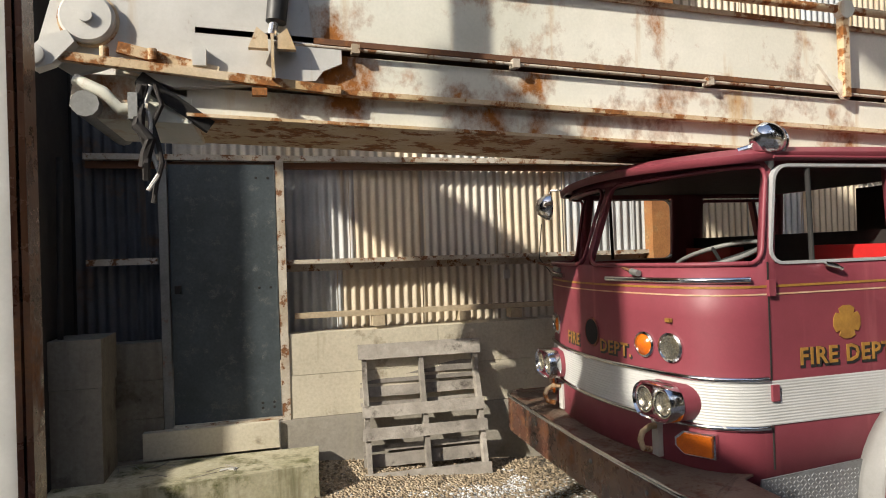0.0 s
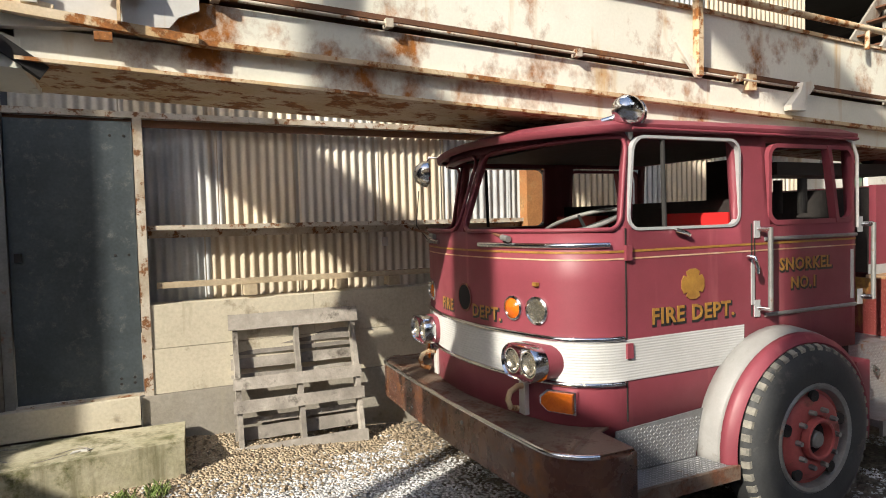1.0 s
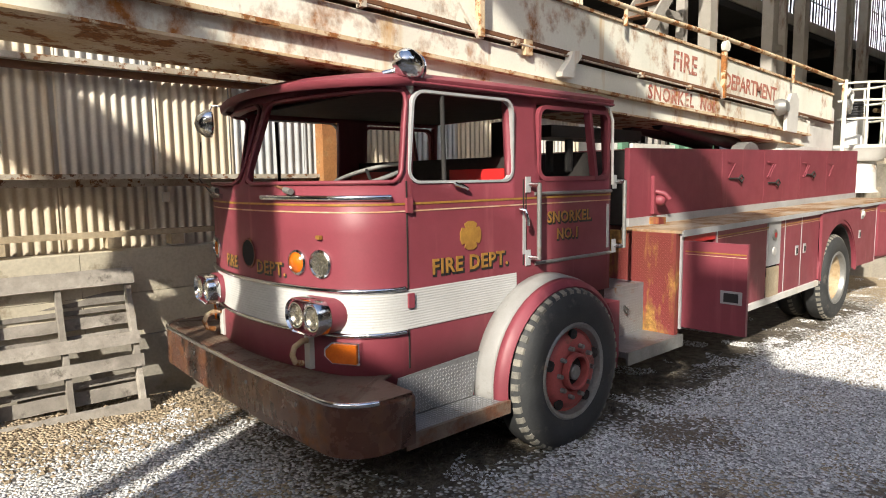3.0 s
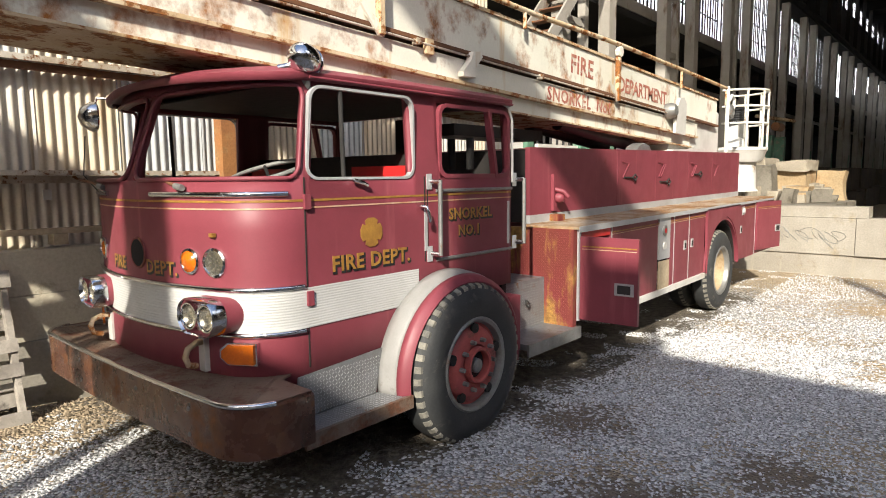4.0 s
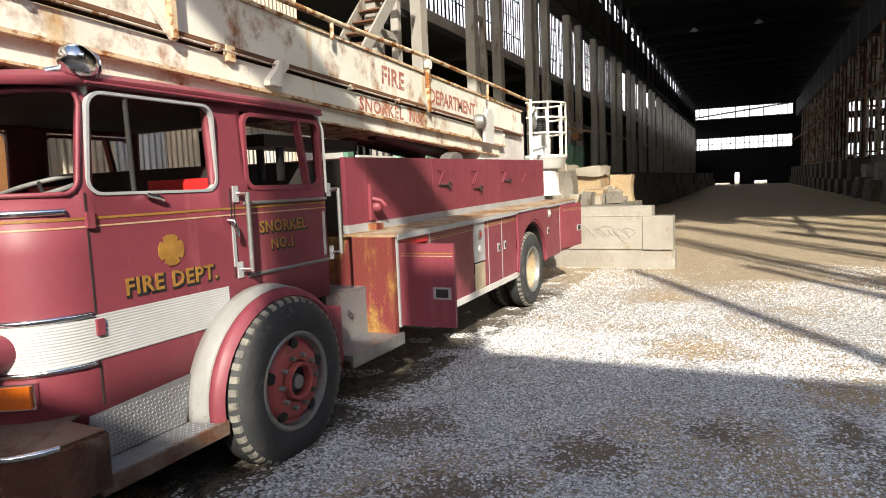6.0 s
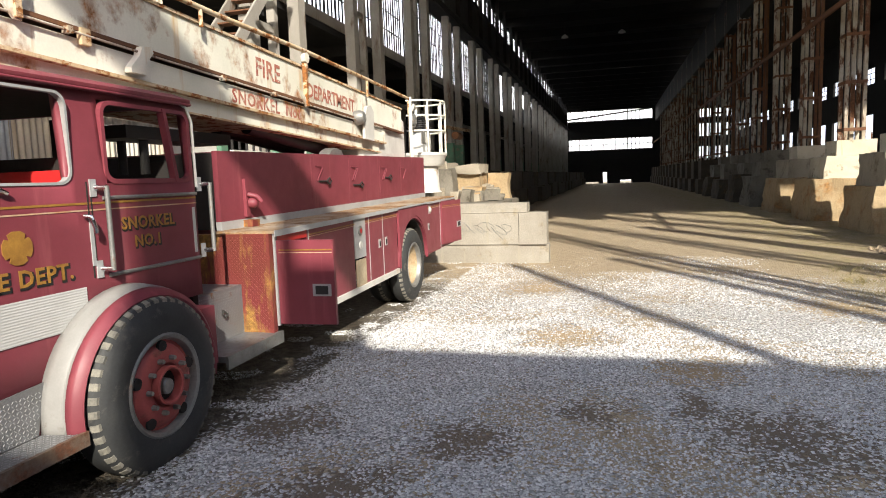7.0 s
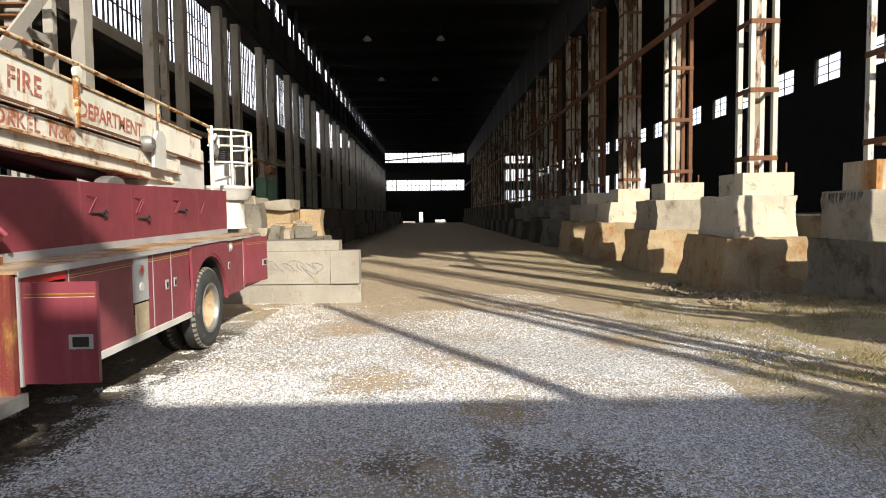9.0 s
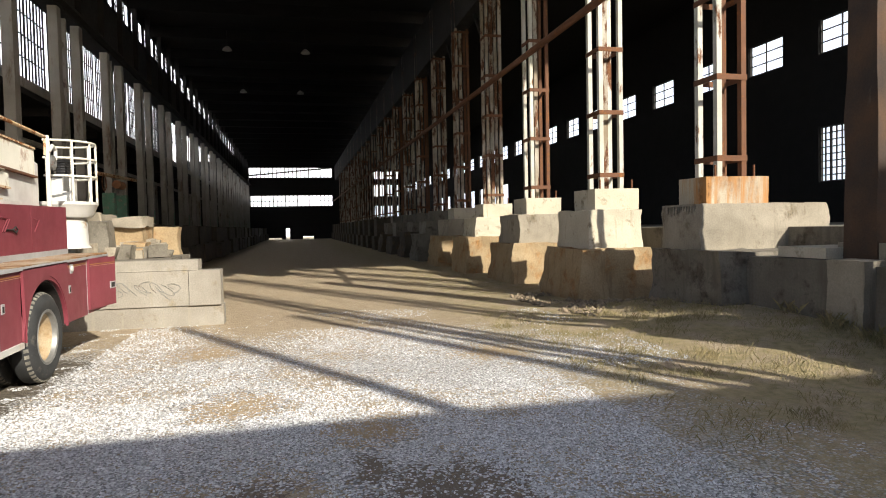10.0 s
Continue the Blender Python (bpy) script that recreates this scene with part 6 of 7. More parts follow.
col_a = h_column("column", 13.4, LY0, 2.0, 9.2, 0.36, 0.28, column_pale, "pale grey steel column with peeling paint", green_paint)
col_b = h_column("column", 16.9, LY0, 2.0, 9.2, 0.34, 0.28, column_pale, "pale grey double steel column with stays")
for z in (3.6, 5.2, 6.8, 8.2):
    part("stay", box(17.07, 18.1, LY0 + 0.10, LY0 + 0.20, z, z + 0.16), column_pale, col_b)
part("second_leg", box(18.1, 18.26, LY0 + 0.05, LY0 + 0.25, 2.0, 9.2), column_pale, col_b)
BAY = 5.7
for k in range(-1, 18):
    if k:
        copy_thing(col_a, Matrix.Translation((13.4 + BAY * k, LY0, 2.0)))
        copy_thing(col_b, Matrix.Translation((16.9 + BAY * k, LY0, 2.0)))
beams = thing("crane_girder", (40, LY0, 9), "dark riveted crane girder on the columns", "girder", kind="structure")
part("girder", box(7.0, HALL_END, LY0 - 0.1, LY0 + 0.5, 9.3, 11.3), dark_steel, beams)
part("rail", box(7.0, HALL_END, LY0 - 0.35, LY0 - 0.101, 9.4, 9.5), dark_steel, beams)
part("upper_sill", box(7.0, HALL_END, LY0 + 0.2, LY0 + 0.3, 11.302, 11.848), deep_shade, beams)
part("sill_beam", box(7.0, HALL_END, LY0 + 0.9, LY0 + 1.1, 6.5, 6.83), column_pale, beams)
part("head_beam", box(7.0, HALL_END, LY0 + 0.9, LY0 + 1.1, 9.76, 9.95), dark_steel, beams)
part("upper_wall", box(7.0, HALL_END, LY0 + 0.92, LY0 + 1.08, 9.951, 11.8), deep_shade, beams)
part("tie", box(7.0, HALL_END, LY0 + 0.92, LY0 + 1.05, 4.7, 4.85), column_pale, beams)
for k in range(36):
    x = 7.4 + BAY / 2 * k
    part("stiffener", box(x - 0.07, x + 0.07, LY0 - 0.30, LY0 - 0.101, 9.501, 13.2), dark_steel, beams)
    part("stiffener", box(x + 0.3, x + 0.75, LY0 + 0.17, LY0 + 0.199, 11.31, 13.2), deep_shade, beams)


def sash(name, x0, x1, z0, z1, y, nx, nz, seed):
    """Steel window: outer frame, bars between the panes."""
    w = thing(name, ((x0 + x1) / 2, y, z0), "steel factory window with many small panes", "window", "clerestory windows", "structure")
    t = 0.05
    part("frame_rail", box(x0, x1, y, y + t, z0, z0 + t), dark_steel, w)
    part("frame_rail", box(x0, x1, y, y + t, z1 - t, z1), dark_steel, w)
    for x in (x0, x1 - t):
        part("frame_stile", box(x, x + t, y + 0.001, y + t, z0 + t, z1 - t), dark_steel, w)
    for i in range(1, nx):
        x = x0 + (x1 - x0) * i / nx
        b = 0.022 if i % 3 else 0.045
        part("bar", box(x - b, x + b, y + 0.005, y + t - 0.005, z0 + t, z1 - t), dark_steel, w)
    for j in range(1, nz):
        z = z0 + (z1 - z0) * j / nz
        part("bar", box(x0 + t, x1 - t, y + 0.008, y + t - 0.008, z - 0.02, z + 0.02), dark_steel, w)
    return w


n_win = 1
for k in range(-1, 18):
    xa = 13.4 + BAY * k
    for x0, x1, z0, z1, y, nx, nz in ((xa + 0.25, xa + 2.75, 6.84, 9.75, LY0 + 1.0, 9, 4), (xa + 3.05, xa + 5.55, 6.84, 9.75, LY0 + 1.0, 9, 4), (xa + 0.5, xa + 2.4, 11.85, 12.9, LY0 + 0.2, 6, 3), (xa + 3.3, xa + 5.2, 11.85, 12.9, LY0 + 0.2, 6, 3)):
        if x0 > 45:
            nx, nz = 4, 2
        sash("window_%d" % n_win, x0, x1, z0, z1, y, nx, nz, k)
        n_win += 1
sky_l = thing("backdrop", (60, 30, 10), "hazy bright daylight outside the windows", "backdrop", kind="structure")
part("haze", box(0.0, 700.0, 34.0, 34.1, 4.0, 140.0), glare, sky_l)
part("haze", box(150.0, 150.1, -60.0, 33.9, 0.0, 60.0), glare, sky_l)
part("haze", box(0.0, 150.0, -60.1, -60.0, 0.0, 60.0), glare, sky_l)
aisle = thing("aisle_left", (50, 12, 0), "dark lean-to aisle behind the columns", "wall", kind="structure")
# roof, wall and floor carry the aisle's shade in their near-black
part("aisle_roof", box(7.0, HALL_END, LY0 + 0.93, 16.0, 6.3, 6.495), deep_shade, aisle)
part("aisle_wall", box(7.0, HALL_END, 15.9, 16.0, 1.9, 6.3), deep_shade, aisle)
part("aisle_floor", box(7.0, HALL_END, 12.0, 16.0, 1.8, 1.92), deep_shade, aisle)
for k in range(18):
    x = 8.0 + BAY * k
    part("rafter", box(x - 0.1, x + 0.1, LY0 + 1.1, 15.9, 6.0, 6.3), dark_steel, aisle)
    part("stub_wall", box(x + 1.0, x + 1.2, 10.5, 10.7, 1.9, 5.6), column_pale, aisle)


# ---- right row: stepped piers with laced columns ----
def rough_block(x0, x1, y0, y1, z0, z1, amount, flare=0.0):
    bm = box(x0, x1, y0, y1, z0, z1)
    bmesh.ops.subdivide_edges(bm, edges=bm.edges, cuts=11, use_grid_fill=True)
    cx, cy = (x0 + x1) / 2, (y0 + y1) / 2
    for v in bm.verts:
        k = 1 - (v.co.z - z0) / (z1 - z0)
        v.co.x += flare * k * (1 if v.co.x > cx else -1)
        v.co.y += flare * k * (1 if v.co.y > cy else -1)
        v.co += Vector((noise.noise(v.co * 1.7), noise.noise(v.co * 1.9 + Vector((4, 0, 0))), 0.4 * noise.noise(v.co * 2.2 + Vector((0, 5, 0))))) * amount
        v.co += Vector((noise.noise(v.co * 6.1), noise.noise(v.co * 6.3 + Vector((4, 0, 0))), 0.5 * noise.noise(v.co * 5.7 + Vector((0, 5, 0))))) * amount * 0.4
    return bm


def build_pier(k):
    x0 = 7.70 + 4.4 * k
    p = thing("pier", (x0, RY0, 0), "stepped concrete pier, crumbling and stained ochre" if k else "broad stepped concrete pier with a rust-stained cap", "pier", "piers along the hall")
    rp = random.Random(30 + k)
    y1, y0 = (-6.25 + rp.uniform(-0.2, 0.15), -8.1) if k else (-6.75, -9.9)
    mid_z = 1.30 + (rp.uniform(-0.22, 0.12) if k else 0.0)
    inset = rp.uniform(0.0, 0.30) if k else 0.0
    # base of pier 0 and piers from 5 on: shade in the colour
    low = (concrete_dark, concrete_ochre, concrete_ochre, concrete_ochre, concrete_ochre, concrete_dark)[k] if k < 6 else concrete_soot_shade
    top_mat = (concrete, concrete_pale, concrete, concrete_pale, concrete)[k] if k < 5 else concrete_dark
    yc = RY0
    if k == 0:
        x0, y1, mid_z, yc = 8.25, -7.05, 1.17, -8.1
    part("base_course", rough_block(x0 - 0.25, x0 + 1.75, y0, y1, -0.1, mid_z, 0.11, 0.14 if k else 0.05), low, p, smooth=25)
    part("upper_course", rough_block(x0 - 0.05 + (0 if k else 0.5), x0 + 1.62, y0 + 0.1, y1 - 0.15 - inset, mid_z + 0.002, 1.98, 0.07, 0.03), top_mat, p, smooth=25)
    part("cap_block", rough_block(x0 + (0.30 if k else 0.72), x0 + (1.40 if k else 1.55), yc - (0.55 if k else 0.66), yc + (0.55 if k else 0.62), 1.982, 2.47, 0.012), (concrete_pale if k < 5 else concrete_dark) if k else concrete_rust, p, smooth=25)
    for y in (-0.40, 0.40):
        part("anchor_bolt", rod((x0 + (0.34 if k else 0.78), yc + y, 2.46), (x0 + (0.34 if k else 0.78), yc + y, 2.68), 0.02), steel_rust, p)
    return p


for k in range(9):
    build_pier(k)
far_piers = thing("platform_right", (80, -7, 0), "dark concrete foundations further along the hall", "platform", kind="structure")
for k in range(9, 23):
    x0 = 7.70 + 4.4 * k
    # far courses take the hall's shade into their colour
    part("base_course", box(x0, x0 + 1.8, -8.3, -6.2, 0, 1.05), concrete_soot_shade, far_piers)
    part("upper_course", box(x0 + 0.1, x0 + 1.7, -8.2, -6.4, 1.05, 2.4), concrete_soot_shade, far_piers)
part("core_wall", box(14.0, HALL_END, -8.9, -8.4, 0, 1.6), concrete_soot_shade, far_piers)


def laced_column(x, k, RY0=RY0):
    c = thing("laced_column", (x, RY0, 2.47), "laced steel column, peeling white paint over rust", "column", "laced columns on the piers")
    w, d, top = 0.27, 0.25, 12.6
    for sx in (-1, 1):
        for sy in (-1, 1):
            part("upright", box(x + sx * w - 0.055, x + sx * w + 0.055, RY0 + sy * d - 0.05, RY0 + sy * d + 0.05, 2.47, top), (column_white if sy > 0 or k == 1 else steel_rust) if k < 3 else (column_mix if k % 2 or sy > 0 else steel_rust), c)
    part("upright", box(x - 0.05, x + 0.05, RY0 - 0.06, RY0 + 0.06, 2.47, top), column_mix if k else steel_rust, c)
    z = 2.75
    while z < top:
        for sx in (-1, 1):
            part("batten", box(x + sx * (w + 0.057) - 0.012, x + sx * (w + 0.057) + 0.012, RY0 - d - 0.06, RY0 + d + 0.06, z, z + 0.10), steel_rust, c)
        for sy in (-1, 1):
            part("batten", box(x - w - 0.04, x + w + 0.04, RY0 + sy * (d + 0.055) - 0.01, RY0 + sy * (d + 0.055) + 0.01, z, z + 0.10), steel_rust, c)
        z += 1.45
    return c


for k in (-2, -1):
    foot = thing("pier", (8.55 + 4.4 * k, RY0, 0), "plain concrete pier under a steel column", "pier", "piers along the hall")
    part("base_course", rough_block(7.7 + 4.4 * k, 9.4 + 4.4 * k, -8.5, -7.0, -0.1, 1.3, 0.05), concrete_dark, foot, smooth=25)
    part("upper_course", rough_block(8.0 + 4.4 * k, 9.1 + 4.4 * k, -8.15, -7.05, 1.302, 2.47, 0.02), concrete, foot, smooth=25)
for k in range(-2, 22):
    laced_column(*((8.55 + 4.4 * k, k) if k else (9.36, k, -8.05)))
runway = thing("runway_right", (50, RY0, 9), "dark runway girder and pipe along the columns", "girder", kind="structure")
part("girder", box(8.0, HALL_END, RY0 - 0.3, RY0 + 0.3, 10.2, 12.6), dark_steel, runway)
part("pipe", rod((8.0, RY0 + 0.55, 6.6), (HALL_END, RY0 + 0.55, 6.6), 0.09), steel_rust, runway)
for k in range(0, 20):
    x = 9.0 + 4.5 * k
    part("brace", beam((x, RY0, 8.6), (x + 1.4, RY0, 10.2), 0.1, 0.1), dark_steel, runway)
# low wall and loose slabs on the right
low = thing("low_wall", (5, -7.8, 0), "grey concrete retaining wall, stained and cracked", "wall", kind="structure")
# low wall and terrace: dirt plus their shade in the dark concrete
for x0, x1, y, z, mt in ((6.35, 7.98, -7.5, 1.10, concrete_dark), (5.75, 6.34, -7.45, 1.12, concrete), (2.5, 5.74, -7.62, 1.05, concrete_dark), (-6, 2.49, -7.7, 1.0, concrete_dark)):
    part("wall_block", rough_block(x0, x1, y - 1.2, y, -0.1, z, 0.02), mt, low, smooth=25)
# no hole in the wall: a near-black dish paints its shade
part("drain_hole", lathe((6.15, -7.43, 0.13), (0, 1, 0), [(0.17, 0.0), (0.16, 0.012), (0.12, 0.0), (0.001, -0.02)], 16), deep_shade, low, "dark disc for the shade of a drain opening")
tagged(part("concrete_slab", box(4.6, 6.6, -9.3, -7.9, 1.125, 1.34), concrete, bevel=0.02), "flat grey concrete slab lying on the wall", "slab", "loose slabs")
tagged(part("concrete_slab", box(6.5, 7.4, -8.6, -7.6, 1.115, 1.27), concrete_pale, bevel=0.02), "small pale concrete slab lying on the wall", "slab", "loose slabs")
tagged(part("wall_terrace", box(-6, HALL_END, -19.0, -8.9, -0.2, 1.55), concrete_dark), "raised earth floor of the right aisle", "ground", kind="structure")
for k, (z, dy) in enumerate(((1.78, 0.0), (1.95, 0.15), (1.64, -0.2))):
    tagged(part("steel_pipe", rod((9.5, -11.2 + dy, z), (6.9, -12.3 + dy, z + 0.05), 0.07), alu, smooth=50), "pale steel pipe lying on the raised floor", "pipe", "stacked pipes")
tagged(part("timber_post", rough_block(6.05, 6.40, -8.35, -7.98, 1.10, 9.0, 0.03, 0.10), surf("dark_brown_post", (0.045, 0.032, 0.025), (0.10, 0.055, 0.03), 1.6, 0.9, 0, 0.3, 40, spots=(0.20, 0.17, 0.13), spot_at=0.66, spot_scale=2.0, streak=0.3, speck=0.4), smooth=25), "dark rusty post standing on the wall", "post")
# right outer wall with windows
rw = thing("wall_right", (50, -19, 0), "dark brick outer wall with square windows", "wall", kind="structure")
wins = [(16.65 + 3.65 * k, 18.55 + 3.65 * k) for k in range(25)]
cur = 6.0
for k, (a, b) in enumerate(wins):
    part("wall_pier", box(cur, a, -19.2, -19.0, 1.5, 13.2), deep_shade, rw)
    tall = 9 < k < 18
    part("wall_below", box(a, b, -19.2, -19.0, 5.4 if tall else 5.0 if k == 0 else 1.5, 7.6), deep_shade, rw)
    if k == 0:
        part("wall_below", box(a, b, -19.2, -19.0, 1.5, 3.0), deep_shade, rw)
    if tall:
        part("wall_below", box(a, b, -19.2, -19.0, 1.5, 2.6), deep_shade, rw)
    part("wall_above", box(a, b, -19.2, -19.0, 8.85, 13.2), deep_shade, rw)
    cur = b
part("wall_pier", box(cur, HALL_END, -19.2, -19.0, 1.5, 13.2), deep_shade, rw)
# unseen stretch added to keep low sky light off the yard
part("wall_pier", box(-6.0, 6.0, -19.2, -19.0, 0.0, 13.2), deep_shade, rw)
for a, b in wins:
    sash("window_%d" % n_win, a, b, 7.6, 8.85, -19.1, 2, 3, 0)
    n_win += 1
sash("window_%d" % n_win, 16.65, 18.55, 3.0, 5.0, -19.1, 8, 8, 0)
tagged(part("wall_roof_right", box(9.0, HALL_END, -19.2, RY0 - 0.3, 12.0, 12.2), deep_shade), "near-black aisle roof, deep shade in the colour", "roof", kind="structure")
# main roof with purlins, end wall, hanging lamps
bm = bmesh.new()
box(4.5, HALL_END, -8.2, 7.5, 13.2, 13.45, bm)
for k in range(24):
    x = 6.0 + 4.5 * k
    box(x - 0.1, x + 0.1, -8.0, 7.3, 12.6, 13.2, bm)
tagged(part("ceiling", bm, deep_shade), "near-black hall roof with trusses, deep shade in the colour", "ceiling", kind="structure")
part_top = thing("clerestory_band", (50, 7.4, 12), "dark band over the clerestory", "wall", kind="structure")
part("band", box(7.0, HALL_END, LY0 + 0.2, LY0 + 0.3, 12.902, 13.2), deep_shade, part_top)
endw = thing("wall_end", (HALL_END, 0, 0), "dark end wall with two long window bands", "wall", kind="structure")
for y0, y1, z0, z1 in ((-14.0, -3.4, 0.0, 1.9), (-3.4, -1.6, 0.5, 1.9), (-1.6, 0.6, 0.0, 1.9), (1.25, 2.0, 0.0, 1.9), (2.0, 6.2, 0.28, 1.9), (6.2, 17.0, 0.0, 1.9)):
    part("wall_foot", box(HALL_END, HALL_END + 0.3, y0, y1, z0, z1), deep_shade, endw)
for z0, z1 in ((1.9, 5.75), (7.55, 10.7), (12.35, 13.4)):
    part("wall_band", box(HALL_END, HALL_END + 0.3, -14.0, 17, z0, z1), deep_shade, endw)
for z0, z1 in ((0.0, 3.7), (5.6, 7.3), (9.3, 10.4), (11.7, 13.4)):
    part("wall_band", box(HALL_END, HALL_END + 0.3, -19.0, -14.0, z0, z1), deep_shade, endw)
for k in range(6):
    part("wall_mullion", box(HALL_END + 0.05, HALL_END + 0.25, -19.0 + k * 0.95, -18.75 + k * 0.95, 3.7, 11.7), deep_shade, endw)
part("roof_truss", beam((HALL_END - 0.5, 7.9, 10.9), (HALL_END - 0.5, -6.8, 12.3), 0.25, 0.25), dark_steel, endw)
for y0, y1 in ((7.9, 17.0), (-14.0, -6.8)):
    for z0, z1 in ((5.75, 7.55), (10.7, 12.35)):
        part("wall_band", box(HALL_END, HALL_END + 0.3, y0, y1, z0, z1), deep_shade, endw)
for k in range(1, 22):
    y = -6.8 + 14.7 * k / 22
    for z0, z1 in ((5.75, 7.55), (10.7, 12.35)):
        part("mullion", box(HALL_END + 0.1, HALL_END + 0.2, y - (0.06 + 0.05 * (k % 3 == 0)), y + 0.06, z0, z1), dark_steel, endw)
part("transom", box(HALL_END + 0.1, HALL_END + 0.2, -6.8, 7.9, 6.55, 6.67), dark_steel, endw)
for x, y in ((27, 2.8), (27, -1.5), (36, 3.0), (36, -1.2), (47, 3.0), (47, -1.0)):
    ln = thing("pendant_lamp", (x, y, 11.6), "small enamel pendant lamp under the roof", "lamp", "pendant lamps")
    part("shade", lathe((x, y, 11.6), (0, 0, 1), [(0.26, 0.0), (0.22, 0.08), (0.08, 0.22), (0.001, 0.24)], 16), white_paint, ln, smooth=50)
    part("cord", rod((x, y, 11.8), (x, y, 12.7), 0.015, seg=6), black, ln)
pump = thing("pipe_stand", (25.8, 6.4, 2.0), "rusty pump with a long pale pipe on a green stand", "pump")
part("pipe", rod((23.6, 6.4, 3.82), (29.3, 6.4, 3.98), 0.07), boom_rust, pump, "pale rusting pipe", smooth=50)
part("motor", rod((25.6, 6.25, 3.55), (26.4, 6.25, 3.55), 0.16, seg=16), surf("orange_rust_paint", (0.30, 0.13, 0.05), (0.17, 0.075, 0.035), 5, 0.7, 0, 0.1), pump, "orange rusted motor", smooth=40)
part("stand_leg", box(25.0, 25.35, 6.2, 6.6, 2.0, 3.2), green_paint, pump, "peeling green leg")
part("stand_leg", box(26.8, 27.1, 6.2, 6.6, 2.0, 3.2), green_paint, pump, "peeling green leg")
part("valve_wheel", lathe((24.2, 6.3, 3.5), (0, -1, 0), [(0.26, -0.02), (0.29, 0.0), (0.26, 0.02), (0.24, 0.0)], 18, closed=True), steel_rust, pump)
# raised dark slabs stand for notches, the shade of each in its colour
slot_rng = random.Random(41)
for k in range(14):
    x = 8.9 + 0.075 * k + slot_rng.uniform(-0.02, 0.02)
    part("cap_groove", box(x, x + 0.018, -7.215, -7.185, 1.80 - slot_rng.uniform(0, 0.06), 1.95), concrete_dark, bpy.data.objects["pier"], "thin dark slab for a slot's shade in the top edge")
# what shows behind the truck under the boom
rear = thing("stair", (9, 7, 2), "steel stair with rusty treads beside the columns", "stair")
for dy in (0.0, 0.7):
    part("stringer", beam((9.0, 6.6 + dy, 3.6), (12.0, 6.6 + dy, 6.8), 0.05, 0.25), column_pale, rear)
for k in range(11):
    x = 9.2 + 0.27 * k
    part("stair_tread", box(x - 0.12, x + 0.12, 6.63, 7.27, 3.75 + 0.288 * k, 3.78 + 0.288 * k), steel_rust, rear)
hut = thing("painted_partition", (8, 6.2, 0), "whitewashed partition with green posts and loose grey scrawl", "wall", kind="structure")
part("panel", box(6.2, 8.4, 6.30, 6.38, 1.9, 3.1), white_paint, hut)
part("panel", box(8.9, 10.4, 6.30, 6.38, 1.9, 2.35), white_paint, hut)
part("grid", box(8.45, 10.4, 6.36, 6.40, 2.8, 2.9), dark_steel, hut)
for k in range(8):
    part("bar", box(8.5 + 0.24 * k, 8.53 + 0.24 * k, 6.36, 6.40, 2.3, 2.9), dark_steel, hut)
for x in (8.42, 10.4, 10.75):
    part("green_post", box(x, x + 0.2, 6.22, 6.42, 1.9, 3.6), green_paint, hut)
part("scrawl", tube([(7.9 + 0.18 * math.cos(a), 6.29, 2.6 + 0.2 * math.sin(1.3 * a)) for a in [0.5 * j for j in range(11)]], 0.02, 6), dull_steel, hut)


# ---- loose stone, straw and litter on the ground ----
def scatter_stones(name, count, x0, x1, y0, y1, s0, s1, mt, seed, keep):
    rs = np.random.RandomState(seed)
    base = np.array([(1, 0, 0), (-1, 0, 0), (0, 1, 0), (0, -1, 0), (0, 0, 1), (0, 0, -0.6)], float)
    tri = np.array([(0, 2, 4), (2, 1, 4), (1, 3, 4), (3, 0, 4), (2, 0, 5), (1, 2, 5), (3, 1, 5), (0, 3, 5)])
    vs, fs, n = [], [], 0
    for x, y, s, a, q in zip(rs.uniform(x0, x1, count), rs.uniform(y0, y1, count), rs.uniform(0, 1, count) ** 2, rs.uniform(0, 6.28, count), rs.uniform(0.6, 1.0, (count, 3))):
        if not keep(x, y):
            continue
        size = s0 + (s1 - s0) * s
        b = base * q * size * (1 + rs.uniform(-0.25, 0.25, (6, 3)))
        c, d = math.cos(a), math.sin(a)
        r = np.stack([b[:, 0] * c - b[:, 1] * d, b[:, 0] * d + b[:, 1] * c, b[:, 2] * 0.8], 1)
        r += (x, y, ground_height(x, y) + size * 0.25)
        vs.append(r)
        fs.append(tri + n)
        n += 6
    mesh = bpy.data.meshes.new(name)
    mesh.from_pydata(np.concatenate(vs).tolist(), [], np.concatenate(fs).tolist())
    mesh.materials.append(mt)
    return tagged(link(name, mesh), "", "gravel", kind="stuff")


spread_rng = random.Random(21)


def stony(x, y):
    """Where loose stone lies thick, thinning out without a hard edge."""
    for px, py, r, _ in SOIL:
        if math.hypot(x - px, y - py) + 0.3 * noise.noise((x * 3, y * 3, 4)) < r and spread_rng.random() < 0.8:
            return False
    if y > 4.35 or (y > 2.3 and x > 0.5):
        return noise.noise((x * 3, y * 3, 1)) > 0.25
    thin = noise.noise((x * 0.55, y * 0.55, 7.3)) + 0.35 * noise.noise((x * 2.1, y * 2.1, 1.3)) + spread_rng.uniform(-0.45, 0.45)
    return thin > -0.25 + max(0.0, x - 7.0) * 0.12


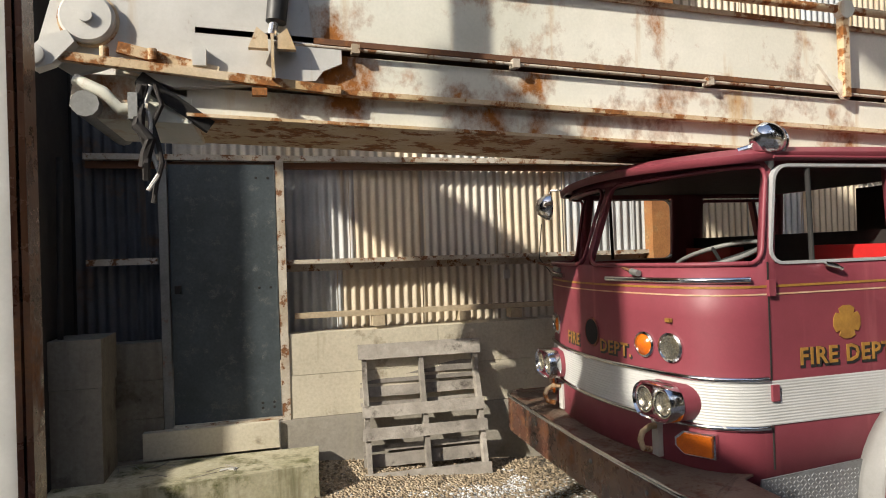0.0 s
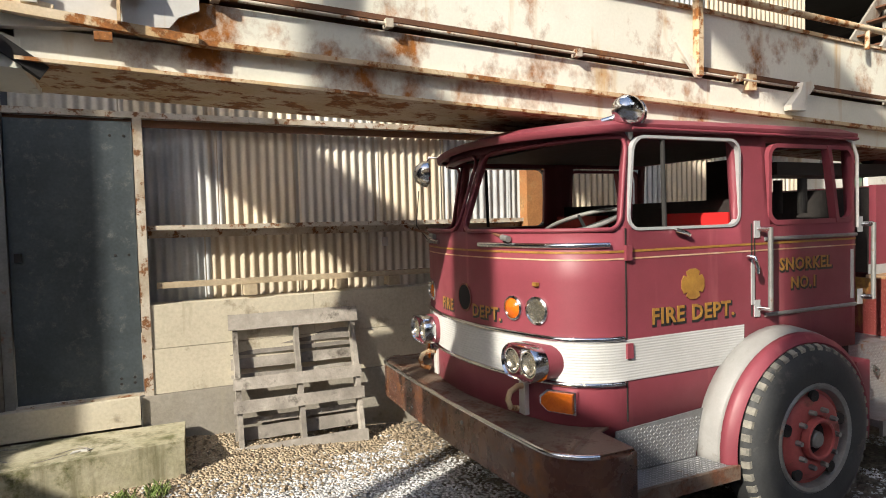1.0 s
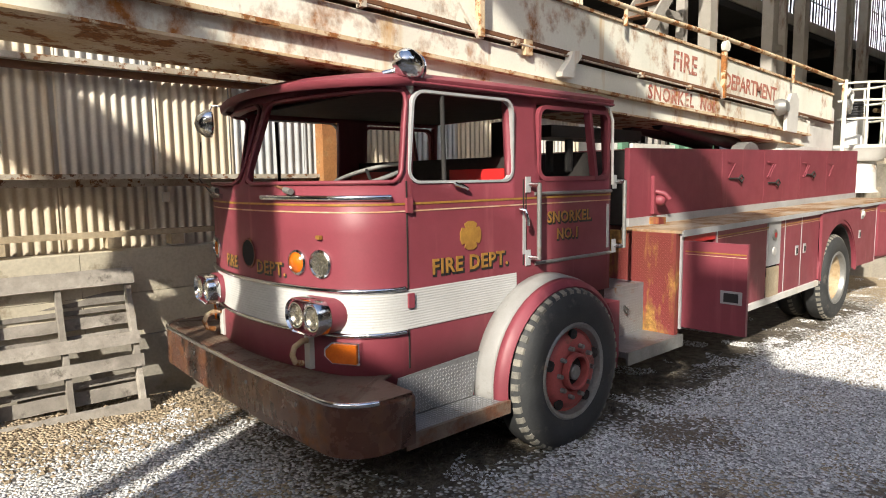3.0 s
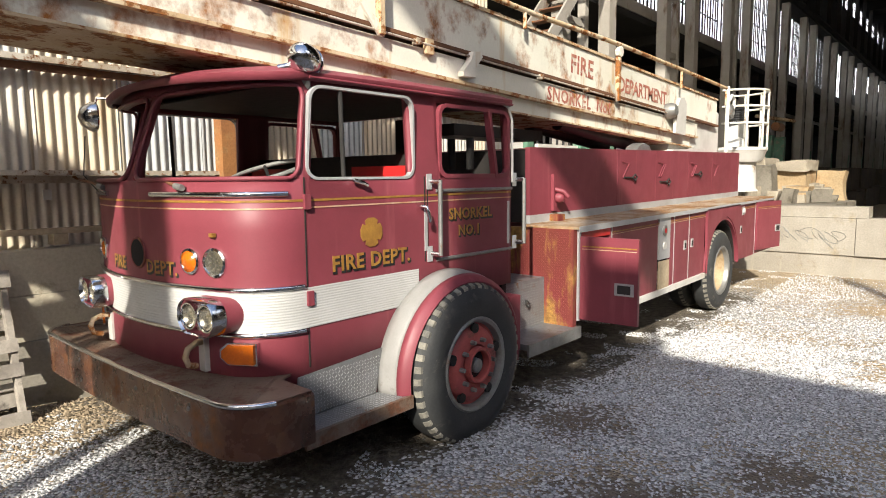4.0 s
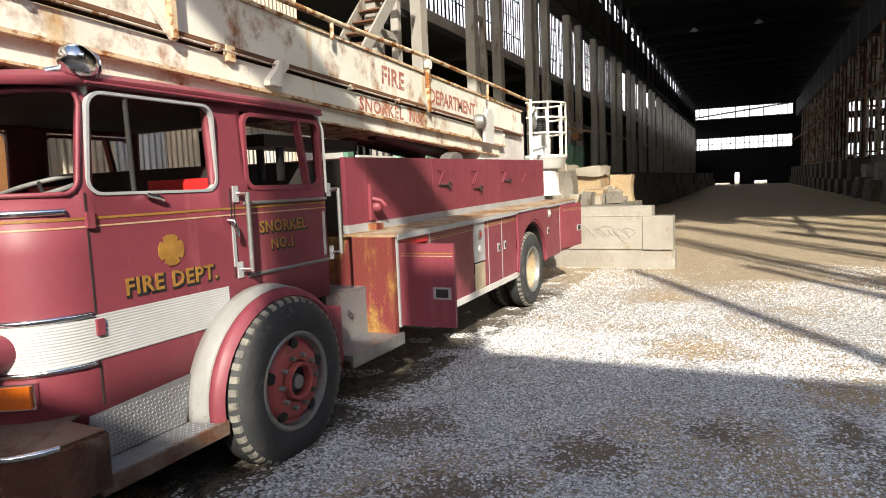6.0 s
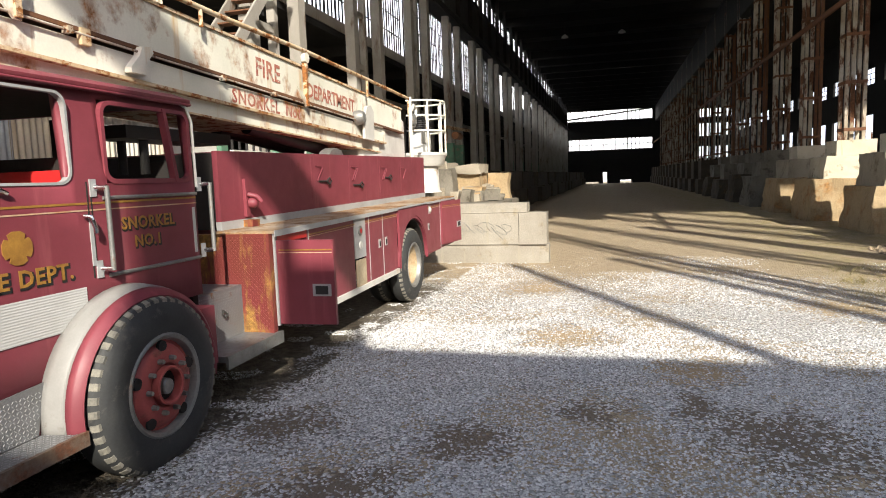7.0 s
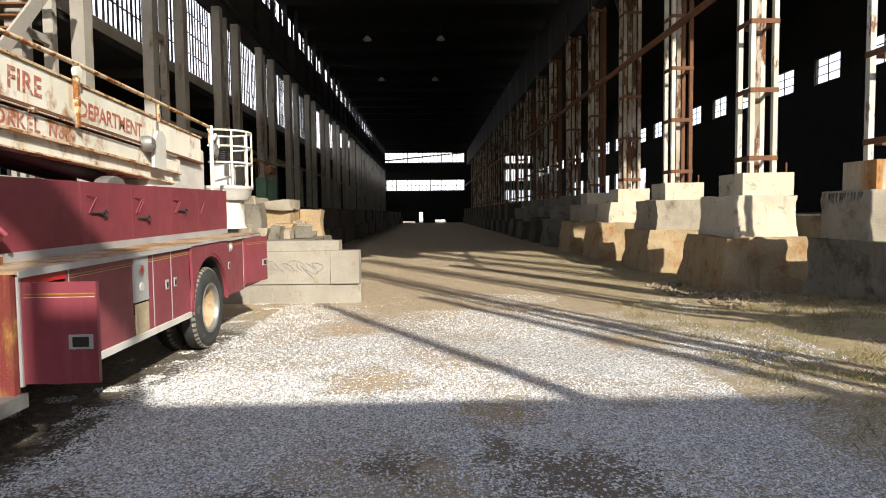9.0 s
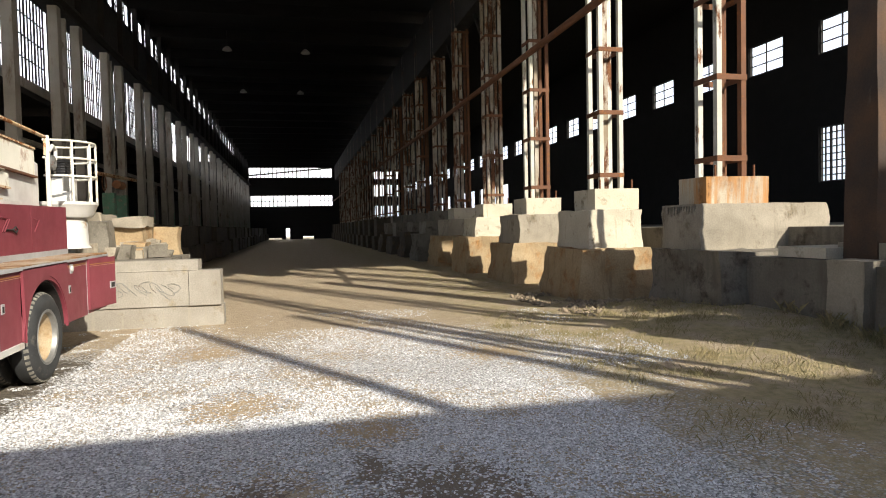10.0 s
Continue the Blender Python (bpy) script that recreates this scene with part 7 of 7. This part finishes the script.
def isle(mt, lo=0.55, hi=1.05):
    """Gives every loose stone its own shade."""
    nt = mt.node_tree
    geo = nt.nodes.new("ShaderNodeNewGeometry")
    r = nt.nodes.new("ShaderNodeMapRange")
    r.inputs["To Min"].default_value, r.inputs["To Max"].default_value = lo, hi
    nt.links.new(geo.outputs["Random Per Island"], r.inputs["Value"])
    mul = nt.nodes.new("ShaderNodeMix")
    mul.data_type, mul.blend_type = "RGBA", "MULTIPLY"
    mul.inputs["Factor"].default_value = 1.0
    bs = nt.nodes["Principled BSDF"]
    src = bs.inputs["Base Color"].links[0].from_socket
    nt.links.new(src, mul.inputs[6])
    nt.links.new(r.outputs["Result"], mul.inputs[7])
    nt.links.new(mul.outputs[2], bs.inputs["Base Color"])


isle(stone_grey, 0.40, 1.12)
tagged(scatter_stones("gravel_near", 190000, -1.2, 5.8, -3.2, 4.9, 0.005, 0.017, stone_grey, 1, stony), "loose crushed grey stone of the yard")
tagged(scatter_stones("gravel_far", 60000, 5.8, 12.0, -5.0, 3.2, 0.007, 0.018, stone_grey, 2, stony), "loose crushed grey stone of the yard")
earth_stone = surf("earthy_stone", (0.33, 0.26, 0.18), (0.22, 0.17, 0.11), 9, 0.9, 0, 0.3, 60)
isle(earth_stone)
tagged(scatter_stones("rubble_by_wall", 3200, -2.6, 1.6, 4.2, 5.15, 0.004, 0.028, earth_stone, 3, lambda x, y: y > 4.2), "dirt clods and stones below the wall")
tagged(scatter_stones("rubble_by_piers", 1600, 9.0, 13.5, -7.6, -5.2, 0.02, 0.09, earth_stone, 4, lambda x, y: noise.noise((x, y, 0)) > -0.1), "stones and rubble at the feet of the piers")


def tufts(name, spots, per, h0, h1, mt, label, seed):
    rg = random.Random(seed)
    vs, fs = [], []
    for x, y, r in spots:
        for _ in range(per):
            a, d = rg.uniform(0, 6.28), r * math.sqrt(rg.random())
            px, py = x + d * math.cos(a), y + d * math.sin(a)
            z = ground_height(px, py)
            h, b, w = rg.uniform(h0, h1), rg.uniform(0, 6.28), rg.uniform(0.0015, 0.004)
            lean = rg.uniform(0.1, 0.9) * h
            n = len(vs)
            ca, sa = math.cos(b), math.sin(b)
            vs += [(px - w * sa, py + w * ca, z), (px + w * sa, py - w * ca, z), (px + lean * 0.4 * ca, py + lean * 0.4 * sa, z + h * 0.65), (px + lean * ca, py + lean * sa, z + h)]
            fs += [(n, n + 1, n + 2), (n + 2, n + 1, n + 3)]
    mesh = bpy.data.meshes.new(name)
    mesh.from_pydata(vs, [], fs)
    mesh.materials.append(mt)
    return tagged(link(name, mesh), label, "grass", kind="stuff")


grass_green = surf("green_grass", (0.10, 0.17, 0.035), (0.16, 0.19, 0.05), 20, 0.8, 0, 0)
tufts("grass_tuft", [(-1.55, 4.50, 0.07), (-1.75, 4.46, 0.08), (-2.05, 4.43, 0.06)], 130, 0.03, 0.09, grass_green, "small green grass tuft below the step", 5)
rg = random.Random(6)
tufts("dry_grass", [(rg.uniform(3.0, 10.5), rg.uniform(-7.3, -3.6), rg.uniform(0.15, 0.5)) for _ in range(90)], 90, 0.02, 0.09, grass_dry, "dry straw and thin grass towards the piers", 7)
rg = random.Random(9)
tufts("weeds", [(rg.uniform(2.5, 7.5), rg.uniform(-7.5, -7.1), 0.2) for _ in range(16)], 60, 0.05, 0.22, grass_dry, "dry weeds along the low wall", 10)
